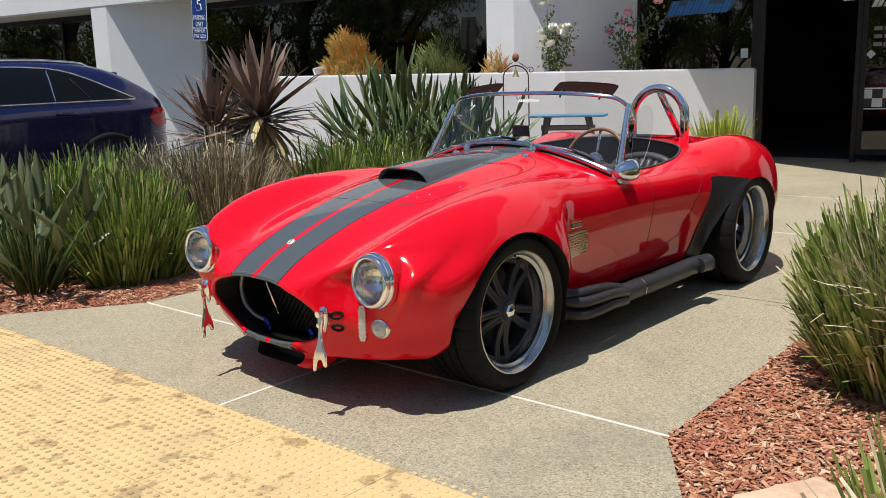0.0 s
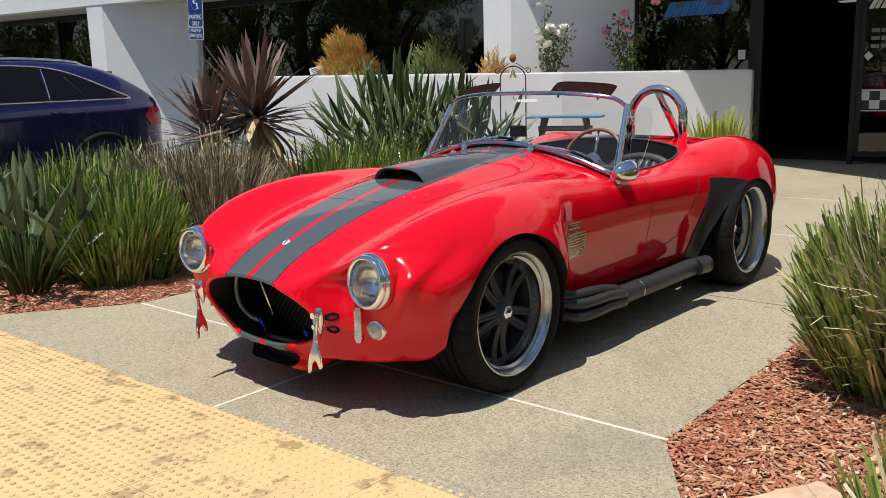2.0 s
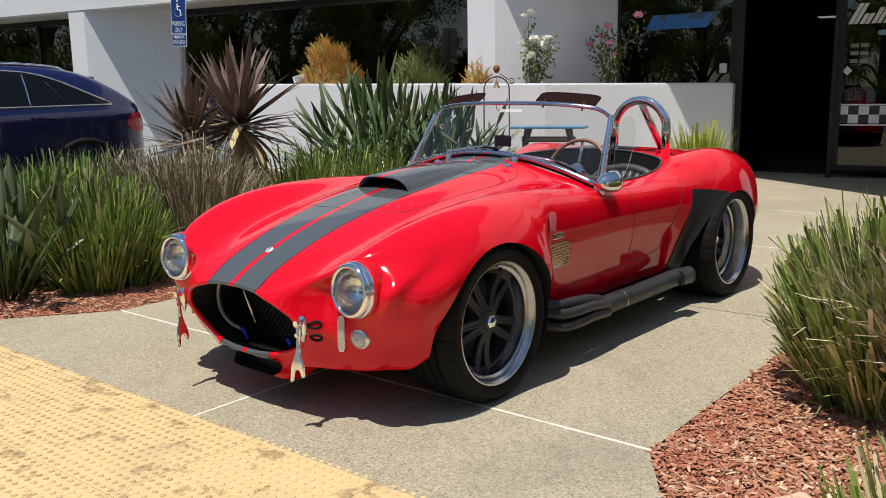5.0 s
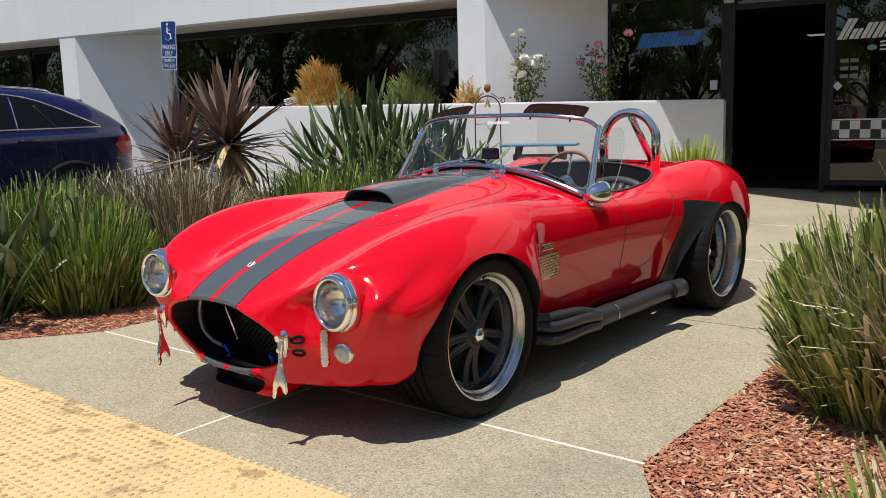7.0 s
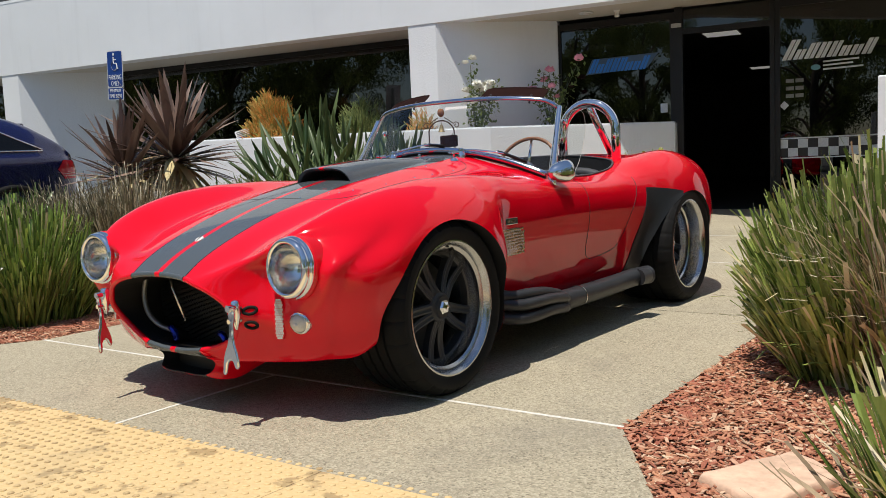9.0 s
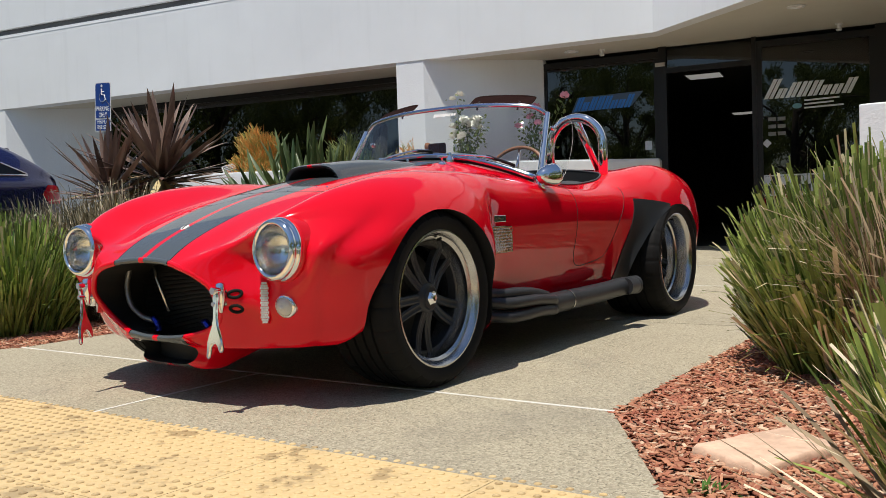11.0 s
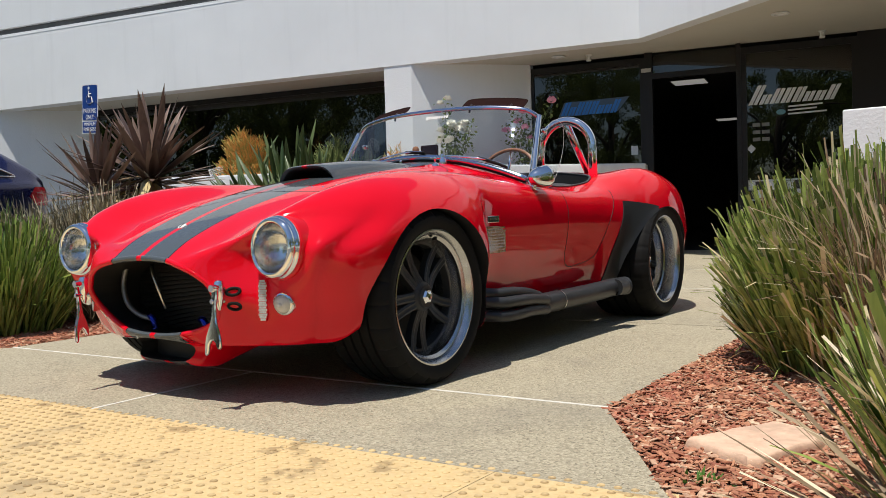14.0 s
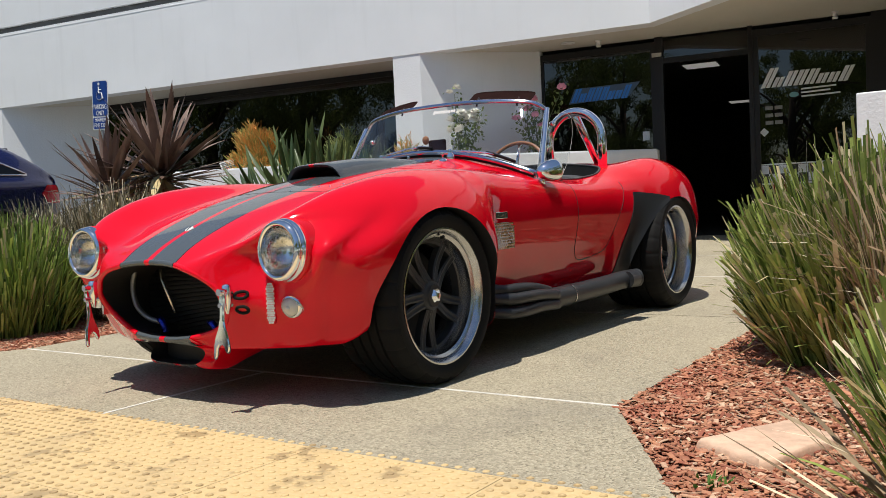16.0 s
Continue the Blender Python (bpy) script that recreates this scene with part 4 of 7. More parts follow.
# jacking horns: chrome brackets ending in a fork
fork = [(-.010, .0), (-.012, -.02), (-.009, -.05), (-.0095, -.085), (-.015, -.115), (-.026, -.145), (-.031, -.165), (-.033, -.195), (-.034, -.212), (-.028, -.219), (-.020, -.214), (-.0165, -.200), (-.015, -.182), (-.008, -.171), (.001, -.169), (.008, -.176), (.012, -.188), (.017, -.196), (.025, -.197), (.031, -.188), (.030, -.165), (.024, -.142), (.014, -.115), (.009, -.085), (.0085, -.05), (.012, -.02), (.010, .0)]
for s, hx in ((1, .376), (-1, .398)):
    bm = bmesh.new()
    prism(bm, [(a, b) for a, b in fork], -.007, .007, "y")
    bmesh.ops.bevel(bm, geom=[e for e in bm.edges if abs(e.verts[0].co.y - e.verts[1].co.y) < 1e-6], offset=.0052, segments=3, affect="EDGES")
    bmesh.ops.transform(bm, matrix=pose(s * hx, -.690, .405, -5, 0, 14 if s > 0 else 97), verts=bm.verts)
    jack = part("jacking_horn", bm, CHROME, car, "chrome forked jacking bracket", True, 40)
    bm = bmesh.new()
    lathe(bm, [(0, -.016), (.012, -.016), (.0135, 0), (.012, .016), (0, .016)], 16, pose(s * (hx - .004), -.688, .408, 0, 0, 90))
    part("boss", bm, CHROME, jack, "", True, 40)
    bm = bmesh.new()
    lathe(bm, [(0, -.013), (.008, -.013), (.009, 0), (.008, .013), (0, .013)], 14, pose(s * (hx - .004), -.690, .365, 0, 0, 90))
    part("bolt", bm, CHROME, jack, "", True, 40)
    bm = bmesh.new()
    lathe(bm, [(0, -.075), (.006, -.07), (.0165, -.03), (.0175, .0), (.0165, .022), (.010, .028), (0, .029)], 18, Matrix.Translation((s * (hx - .006), -.667, .405)) @ pose(0, 0, 0, 0, -90, 0))
    part("bracket", bm, CHROME, jack, "", True, 50)
    bm = bmesh.new()
    for z in (.402, .362):
        tube(bm, [(s * (hx - .004), -.684, z), (s * .362, -.59, z)], .008, 10)
    part("stay", bm, STEEL, jack, "", True)

# lower lip between the two front openings: grey stripe with red ends comes from the paint; a rolled edge round the mouth
bm = bmesh.new()
ring = []
for x, z in superellipse(0, .367, .3455, .1395, 2.25, 72):
    ring.append((x, skin_y(abs(x), z) + .0085, z))
tube(bm, ring, .0105, 14, closed=True)
part("mouth_lip", bm, RED, body, "rolled red edge round the mouth", True)
bm = bmesh.new()
box(bm, (-.34, -.455, .20), (.34, -.42, .54))
RADM = simple("black_radiator", (0.02, 0.02, 0.021), 0.45, 0.4)
rad = part("radiator", bm, RADM, car, "black radiator core with fine fins")
bm = bmesh.new()
for k in range(64):
    z = .215 + k * .005
    box(bm, (-.33, -.462, z), (.33, -.454, z + .0022))
part("fin_pack", bm, RADM, rad)["kind"] = "stuff"
# plain black box for the cooler, also set to block sun slipping through the intake
bm = bmesh.new()
box(bm, (-.140, -.535, .120), (.140, -.495, .215), None, .004)
part("oil_cooler", bm, BLACK_IN, car, "black oil cooler behind the lower intake")
bm = bmesh.new()
tube(bm, spline([(-.285, -.55, .47), (-.295, -.56, .40), (-.27, -.565, .33), (-.20, -.565, .285), (-.14, -.56, .272)], 24), .010, 10)
part("oil_hose", bm, HOSE, car, "pale braided oil hose", True)
bm = bmesh.new()
tube(bm, [(-.14, -.545, .475), (-.125, -.55, .43), (-.06, -.55, .31)], .006, 8)
part("stay_rod", bm, STEEL, car, "", True)
for x in (-.12, .17):
    bm = bmesh.new()
    tube(bm, spline([(x - .03, -.555, .278), (x - .005, -.565, .278), (x + .008, -.565, .26), (x + .008, -.56, .236)], 12), .012, 10)
    part("hose_fitting", bm, BLUEFIT, car, "blue anodised hose fitting", True)

# bonnet scoop
bm = bmesh.new()
rows = []
for k in range(22):
    t = k / 21
    y = .165 + .62 * t
    hw = .162 - .022 * t
    h = .056 * (1 - t ** 1.7) ** 0.9 + (.0 if k < 21 else -.01)
    row = []
    for j in range(25):
        u = -1 + 2 * j / 24
        x = hw * u
        zz = skin_z(x, y) - .006 + (h + .006) * (1 - abs(u) ** 5) ** .8
        row.append(bm.verts.new((x, y - .012 * (1 - abs(u) ** 4) * (1 - t), zz)))
    rows.append(row)
grid_faces(bm, rows, flip=True)
front = rows[0]
mids = [bm.verts.new(v.co + Vector((0, -.006, -.004))) for v in front]
inn1 = [bm.verts.new((v.co.x * .93, v.co.y + .004, max(skin_z(v.co.x, .17) + .001, v.co.z - .012))) for v in front]
inn2 = [bm.verts.new((v.co.x * .90, v.co.y + .16, max(skin_z(v.co.x, .33) + .0005, v.co.z - .018))) for v in front]
grid_faces(bm, [front, mids, inn1])
grid_faces(bm, [inn1, inn2], idx=1)
bm.faces.new(inn2).material_index = 1
bmesh.ops.recalc_face_normals(bm, faces=bm.faces)
part("bonnet_scoop", bm, [RED, BLACK_IN], body, "grey-striped bonnet scoop with a dark mouth", True, 50)


def seam(name, path, parent, r=.0022):
    bm = bmesh.new()
    tube(bm, path, r, 6)
    return part(name, bm, BLACK_IN, parent, "thin dark panel gap", True)


# bonnet seam, door seams
line = []
for x, y in superellipse(0, .36, .345, .475, 5.0, 120):
    x *= 1.0 + .18 * (y - .36)
    line.append((x, y, skin_z(x, y) - .0006))
bm = bmesh.new()
tube(bm, line, .0018, 6, closed=True)
part("bonnet_seam", bm, BLACK_IN, body, "thin dark panel gap", True)
for s in (1, -1):
    pts = [(1.27, .742), (1.275, .70), (1.277, .60), (1.280, .48), (1.284, .40), (1.305, .362), (1.35, .348), (1.44, .352), (1.56, .366), (1.63, .385), (1.675, .43), (1.74, .54), (1.81, .66), (1.835, .735)]
    sp = spline([(y, z, 0) for y, z in pts], 80)
    seam("door_seam", [(s * (skin_x(p.x, p.y) - .0004), p.x, p.y) for p in sp], body)
# bonnet pins and rivets
for x, y in ((.20, -.02), (-.20, -.02), (.26, .06), (.30, .22), (.31, .40), (.315, .52), (.33, .66), (-.28, .2), (-.31, .5), (.12, -.1), (.24, .0), (.22, .60), (-.22, .62), (.19, .42), (.19, .3)):
    bm = bmesh.new()
    lathe(bm, [(.0045, -.002), (.0038, .0015), (0, .003)], 10, facing((x, y, skin_z(x, y)), (0.05, -.25, 1)))
    part("bonnet_pin", bm, CHROME, body, "", True)
# badge on the bonnet
bm = bmesh.new()
m = facing((0, -.508, skin_z(0, -.508)), (0, -.50, .866))
lathe(bm, [(.017, -.002), (.0165, .003), (.012, .0045), (0, .005)], 24, m)
badge = part("bonnet_badge", bm, WHITEP, body, "small round white badge", True, 40)
bm = bmesh.new()
box(bm, (.0045, -.003, -.013), (.0058, .003, .013), m)
part("badge_bar", bm, FLARE, badge)

# windscreen
IRONB = simple("black_clip", (0.03, 0.028, 0.03), 0.4, 0.5)
BLUECH = simple("blue_tinted_chrome", (0.50, 0.55, 0.68), 0.12, 1.0, 0.03)


def ws_base(u):
    return Vector((.632 * u, .932 + .042 * u * u, .917 - .138 * abs(u) ** 1.9))


def ws_top(u):
    bend = max(0.0, abs(u) - .86) / .14
    return Vector((.572 * u, 1.105 + .115 * u * u, 1.167 - .040 * abs(u) ** 3.0 - .030 * bend * bend))


bm = bmesh.new()
NU = 42
us = [-1 + 2 * k / NU for k in range(NU + 1)]
rows = [[bm.verts.new(ws_base(u).lerp(ws_top(u), v / 6)) for u in us] for v in range(7)]
grid_faces(bm, rows)
screen = part("windscreen", bm, GLASS, car, "clear curved windscreen in a polished frame", True)
screen.visible_shadow = False
bm = bmesh.new()
tube(bm, [ws_top(u) for u in us], .0115, 10, flat=.8)
part("top_rail", bm, BLUECH, screen, "polished top rail", True)
bm = bmesh.new()
tube(bm, [ws_base(u) + Vector((0, -.004, .004)) for u in us], .014, 10)
part("bottom_rail", bm, BLUECH, screen, "chrome bottom rail", True)
bm = bmesh.new()
tube(bm, [ws_base(u) + Vector((0, -.006, -.012)) for u in us], .007, 8)
part("rubber_seal", bm, RUBBER, screen, "", True)
for s in (1, -1):
    bm = bmesh.new()
    a, b = ws_base(s) + Vector((s * .012, .0, -.11)), ws_top(s) + Vector((s * .006, 0, .004))
    tube(bm, [a.lerp(b, k / 8) for k in range(9)], [.020, .019, .018, .018, .017, .016, .015, .015, .014], 12)
    post = part("side_post", bm, CHROME, screen, "chrome windscreen post", True, 50)
    bm = bmesh.new()
    lathe(bm, [(0, -.012), (.011, -.012), (.013, 0), (.011, .012), (0, .012)], 14, pose(s * .578, 1.268, 1.03, 0, 0, 0))
    part("hinge_knob", bm, CHROME, post, "", True)
    # clear wind wing
    bm = bmesh.new()
    out = [(0, .02), (.03, -.005), (.10, -.03), (.145, .06), (.155, .18), (.12, .255), (.03, .265), (-.005, .22)]
    fine = spline([(a_, b_, 0) for a_, b_ in out + out[:1]], 40)[:-1]
    p0 = Vector((s * .585, 1.235, .82))
    vs = [bm.verts.new(p0 + Vector((s * .12 * p.x, .95 * p.x + .28 * p.y, p.y))) for p in fine]
    bm.faces.new(vs)
    wing = part("wind_wing", bm, GLASS, screen, "small clear side wing")
    wing.visible_shadow = False
    if s < 0:
        continue
    bm = bmesh.new()
    tube(bm, [v for v in [p0 + Vector((s * .12 * p.x, .95 * p.x + .28 * p.y, p.y)) for p in fine]], .0009, 6, closed=True)
    part("wing_edge", bm, FROST, wing, "", True)
# sun visors above the rail: rounded dark boards on two clips
for u0, u1 in ((.30, .86), (-.90, -.34)):
    outline = [(q, h) for q, h in superellipse(.5, .5, .5, .5, 6, 40)]
    bm = bmesh.new()
    rings = []
    for off in (Vector((0, 0, 0)), Vector((0, .004, .005))):
        rings.append([bm.verts.new(ws_top(u0 + (u1 - u0) * q) + Vector((0, .010 + .085 * h, -.002 + .056 * h)) + off) for q, h in outline])
    grid_faces(bm, rings, close_u=True)
    bm.faces.new(rings[0][::-1])
    bm.faces.new(rings[1])
    bmesh.ops.recalc_face_normals(bm, faces=bm.faces)
    vis = part("sun_visor", bm, VISOR, screen, "dark brown tilted sun visor")
    for uk in (u0 + .10, u1 - .10):
        bm = bmesh.new()
        q = ws_top(uk)
        tube(bm, [q + Vector((0, .004, -.022)), q + Vector((0, .010, 0)), q + Vector((0, .03, .022))], .005, 8)
        part("visor_clip", bm, IRONB, vis, "", True)
# writing too faint to read on the screen: plain bars
sticker = empty("screen_sticker")
sticker.parent = screen
for k in range(9):
    u = .005 + k * .026
    q, w = ws_top(u), ws_base(u)
    d = (w - q).normalized()
    c = q + d * .046 + Vector((0, -.004, 0))
    bm = bmesh.new()
    bmesh.ops.create_cube(bm, size=1, matrix=Matrix.Translation(c) @ pose(0, 0, 0, -22, 14, 6) @ Matrix.Diagonal((.0105, .0012, .020 if k in (0, 4) else .015, 1)))
    part("text_bar", bm, WHITEP, sticker)
# wipers: a pivot on the cowl, a chrome arm, a black blade along the foot of the glass
def on_glass_foot(u, up):
    a_, b_ = ws_base(u), ws_top(u)
    return a_.lerp(b_, up) + Vector((0, -.020, .010))


for px, ub, uc in ((.215, .62, .86), (-.215, -.05, .14)):
    pivot = Vector((px, .895, skin_z(px, .895)))
    mid = on_glass_foot((ub + uc) / 2, .09)
    bm = bmesh.new()
    tube(bm, [pivot + Vector((0, 0, .034)), pivot.lerp(mid, .3) + Vector((0, 0, .030)), pivot.lerp(mid, .7) + Vector((0, -.006, .018)), mid], [.0065, .006, .005, .004], 8, flat=.7)
    wiper = part("wiper", bm, CHROME, car, "chrome wiper arm with black blade", True)
    bm = bmesh.new()
    tube(bm, [on_glass_foot(ub + (uc - ub) * k / 8, .085 - .030 * k / 8) for k in range(9)], .0060, 6, flat=1.6)
    part("wiper_blade", bm, RUBBER, wiper, "", True)
    bm = bmesh.new()
    tube(bm, [on_glass_foot(ub + (uc - ub) * k / 8, .105 - .030 * k / 8) + Vector((0, -.006, 0)) for k in range(1, 8)], .0035, 6)
    part("blade_bridge", bm, CHROME, wiper, "", True)
    bm = bmesh.new()
    lathe(bm, [(0, .046), (.010, .044), (.0135, .034), (.0135, .022), (.019, .016), (.021, .0), (.021, -.02)], 16, facing(pivot, (0, -.1, 1)))
    part("wiper_pivot", bm, CHROME, wiper, "", True, 50)
# quarter-turn bonnet latches at the cowl, and a washer jet between them
for x, y in ((.226, .815), (-.226, .815)):
    z = skin_z(x, y)
    bm = bmesh.new()
    lathe(bm, [(0, .040), (.007, .038), (.008, .030), (.005, .027), (.005, .014), (.011, .010), (.019, .004), (.020, -.004)], 16, facing((x, y, z), (0, -.1, 1)))
    latch = part("bonnet_latch", bm, CHROME, car, "small chrome T-handle bonnet latch", True, 50)
    bm = bmesh.new()
    tube(bm, [(x - .022, y - .012, z + .034), (x + .022, y + .012, z + .034)], .005, 8)
    part("latch_handle", bm, CHROME, latch, "", True)
bm = bmesh.new()
z = skin_z(0, .84)
lathe(bm, [(0, .016), (.005, .015), (.007, .008), (.008, -.004)], 12, facing((0, .84, z), (0, -.1, 1)))
part("washer_jet", bm, CHROME, car, "", True)
# inside mirror on its stalk
bm = bmesh.new()
box(bm, (-.078, 1.115, .936), (.030, 1.133, .996), None, .008)
mir = part("inside_mirror", bm, VISOR, car, "dark inside mirror on a chrome stalk")
bm = bmesh.new()
tube(bm, [(-.02, 1.02, .905), (-.022, 1.08, .918), (-.024, 1.12, .945)], .005, 8)
part("stalk", bm, CHROME, mir, "", True)
# door mirror
bm = bmesh.new()
lathe(bm, [(0, -.088), (.018, -.082), (.036, -.058), (.048, -.022), (.053, .012), (.053, .028), (.048, .033), (0, .034)], 36, pose(.688, 1.03, .792, 0, -4, 75))
mir = part("door_mirror", bm, CHROME, car, "bullet-shaped chrome door mirror", True, 50)
bm = bmesh.new()
tube(bm, [(.650, 1.00, .735), (.655, 1.005, .752), (.672, 1.02, .772)], [.020, .010, .012], 10)
part("mirror_foot", bm, CHROME, mir, "", True)

# roll hoop with its brace
arc = [(.456, 2.10, .80), (.456, 2.10, .990)] + [(.284 + .172 * math.cos(t), 2.105, .992 + .172 * math.sin(t)) for t in [math.pi * k / 20 for k in range(1, 20)]] + [(.112, 2.10, .990), (.112, 2.10, .80)]
bm = bmesh.new()
tube(bm, arc, .0265, 18)
hoop = part("roll_hoop", bm, CHROME, car, "polished chrome roll hoop", True)
bm = bmesh.new()
tube(bm, [(.285, 2.112, 1.15), (.31, 2.36, .85)], .022, 14)
part("hoop_brace", bm, CHROME, hoop, "", True)
for x in (.456, .112):
    bm = bmesh.new()
    z = skin_z(x, 2.10)
    lathe(bm, [(.05, -.01), (.05, .004), (.044, .008), (.028, .010)], 24, facing((x, 2.10, z), (0, 0, 1)))
    part("foot_plate", bm, CHROME, hoop, "", True, 40)

# cockpit: dash, wheel, seats, tunnel, door tops
bm = bmesh.new()
box(bm, (-.55, 1.13, .55), (.55, 1.20, .80), None, .02)
dash = part("dashboard", bm, LEATHER, car, "black dashboard")
for x in (.13, .22, .38, .46, -.05, .03):
    bm = bmesh.new()
    lathe(bm, [(.034, -.005), (.036, .006), (.030, .009), (.028, .004), (0, .004)], 24, facing((x, 1.20, .72), (0, 1, .1)))
    part("gauge", bm, STEEL, dash, "", True, 40)
bm = bmesh.new()
cw = Vector((.30, 1.345, .80))
tilt = Matrix.Translation(cw) @ pose(0, 0, 0, 66, 0, 0)
tube(bm, [tilt @ Vector((.178 * math.cos(t), .178 * math.sin(t), 0)) for t in [2 * math.pi * k / 48 for k in range(48)]], .0095, 12, closed=True)
sw = part("steering_wheel", bm, WOODR, car, "wood-rimmed steering wheel", True)
for k in range(3):
    bm = bmesh.new()
    a = math.radians(90 + 120 * k)
    tube(bm, [tilt @ Vector((0, 0, -.02)), tilt @ Vector((.17 * math.cos(a), .17 * math.sin(a), -.002))], .008, 8, flat=.4)
    part("wheel_spoke", bm, CHROME, sw, "", True)
bm = bmesh.new()
lathe(bm, [(0, -.22), (.03, -.22), (.03, -.03), (.045, -.02), (.045, .005), (0, .012)], 24, facing(cw, tilt.to_3x3() @ Vector((0, 0, 1))))
part("wheel_boss", bm, STEEL, sw, "", True, 40)
for s in (1, -1):
    seat = empty("seat", pose(s * .27, 0, -.045))
    seat.parent = car
    bm = bmesh.new()
    box(bm, (-.20, 1.42, .28), (.20, 1.86, .42), None, .04)
    part("cushion", bm, LEATHER, seat, "black leather", True, 40)
    for k in range(9):
        bm = bmesh.new()
        x = -.176 + .044 * k
        top = .79 - .10 * (abs(x) / .18) ** 3
        tube(bm, spline([(x, 1.80, .40), (x, 1.86, .60), (x, 1.93, top - .03), (x, 1.955, top)], 12), .0225, 10)
        part("backrest_rib", bm, LEATHER, seat, "", True)
    bm = bmesh.new()
    arc2 = spline([(-.215, 1.80, .42), (-.215, 1.88, .62), (-.18, 1.95, .76), (-.07, 1.975, .805), (.07, 1.975, .805), (.18, 1.95, .76), (.215, 1.88, .62), (.215, 1.80, .42)], 40)
    tube(bm, arc2, .028, 12)
    part("backrest_roll", bm, LEATHER, seat, "", True)
bm = bmesh.new()
box(bm, (-.075, 1.15, .25), (.075, 1.95, .50), None, .03)
part("tunnel", bm, LEATHER, car)
bm = bmesh.new()
tube(bm, [(0, 1.45, .48), (.0, 1.43, .60), (.02, 1.42, .66)], .008, 8)
bmesh.ops.create_uvsphere(bm, u_segments=14, v_segments=10, radius=.024, matrix=Matrix.Translation((.02, 1.42, .675)))
part("gear_lever", bm, FLARE, car, "", True)
bm = bmesh.new()
edge = [(x, y, skin_z(x, y) + .002) for x, y in superellipse(0, 1.593, .543, .488, 4.2, 80)]
tube(bm, edge, .006, 8, closed=True)
part("cockpit_trim", bm, LEATHER, body, "black padded cockpit edge", True)

# side vents: hammered mesh in a rounded frame, and the plate above
for s in (1, -1):
    y0, y1, z0, z1 = .408, .632, .458, .572
    rnd = random.Random(9)
    bm = bmesh.new()
    oval = [(y, z) for y, z in superellipse((y0 + y1) / 2, (z0 + z1) / 2, (y1 - y0) / 2, (z1 - z0) / 2, 7, 48)]
    rr = [[bm.verts.new((s * (skin_x(y, .53) + o), y, z)) for y, z in oval] for o in (-.02, .0025)]
    grid_faces(bm, rr, close_u=True)
    bm.faces.new(rr[1])
    bmesh.ops.recalc_face_normals(bm, faces=bm.faces)
    vent = part("side_vent", bm, STEEL, car, "side vent filled with hammered silver mesh")
    ny, nz = 11, 9
    for row in range(nz):
        bm = bmesh.new()
        for k in range(ny):
            ya = y0 + (y1 - y0) * (k + .5 + .3 * (row % 2) + rnd.uniform(-.2, .2)) / (ny + .3)
            za = z0 + (z1 - z0) * (row + .5 + rnd.uniform(-.15, .15)) / nz
            if (abs(ya - (y0 + y1) / 2) / ((y1 - y0) / 2)) ** 6 + (abs(za - (z0 + z1) / 2) / ((z1 - z0) / 2)) ** 6 > .9:
                continue
            hy, hz = .0100, .0066
            tip = bm.verts.new((s * (skin_x(ya, .53) + .0094), ya + rnd.uniform(-.003, .003), za + rnd.uniform(-.003, .003)))
            rim = [bm.verts.new((s * (skin_x(ya + a_, .53) + .0066 + (.0016 if b_ > 0 else 0)), ya + a_, za + b_)) for a_, b_ in ((-hy, 0), (0, -hz), (hy, 0), (0, hz))]
            for q in range(4):
                bm.faces.new((tip, rim[q], rim[(q + 1) % 4]))
        bmesh.ops.recalc_face_normals(bm, faces=bm.faces)
        part("mesh_strip", bm, VENTM, vent)
    bm = bmesh.new()
    ym = .510
    x = skin_x(ym, .602) + .001
    box(bm, (x - .012, ym - .050, .588), (x + .004, ym + .050, .616), None, .002)
    for v in bm.verts:
        v.co.x *= s
    bmesh.ops.recalc_face_normals(bm, faces=bm.faces)
    plate = part("name_plate", bm, CHROME, car, "small chrome plate with dark green field")
    bm = bmesh.new()
    box(bm, (x + .0042, ym - .045, .592), (x + .0052, ym + .045, .612))
    for k in range(7):
        box(bm, (x + .0052, ym - .028 + k * .0095, .5965), (x + .0058, ym - .0225 + k * .0095, .6075), idx=1)
    for v in bm.verts:
        v.co.x *= s
    bmesh.ops.recalc_face_normals(bm, faces=bm.faces)
    part("plate_field", bm, [GREENB, STEEL], plate)

# satin black guard ahead of the rear wheel
for s in (1, -1):
    bm = bmesh.new()
    rows = []
    for k in range(19):
        t = k / 18
        row = []
        for j in range(15):
            u = j / 14
            zt = .675 - .055 * u ** 1.6
            z = .215 + (zt - .215) * t
            ya = 2.286 - math.sqrt(max(.338 ** 2 - (z - .30) ** 2, 0))
            y = (1.900 - .155 * (1 - t) ** 1.2) * (1 - u) + (ya + .002 - .125 * (1 - t) ** 1.3) * u
            row.append(bm.verts.new((s * (skin_x(y, z) + .005 + .034 * u ** 2.2 * max(0, min(1, (.67 - z) / .25))), y, z)))
        rows.append(row)
    grid_faces(bm, rows, flip=s < 0)
    ext = bmesh.ops.extrude_face_region(bm, geom=bm.faces[:])
    for v in ext["geom"]:
        if isinstance(v, bmesh.types.BMVert):
            v.co.x -= s * .02
    bmesh.ops.recalc_face_normals(bm, faces=bm.faces)
    part("wheel_guard", bm, FLARE, car, "satin black stone guard ahead of the rear wheel", True, 40)

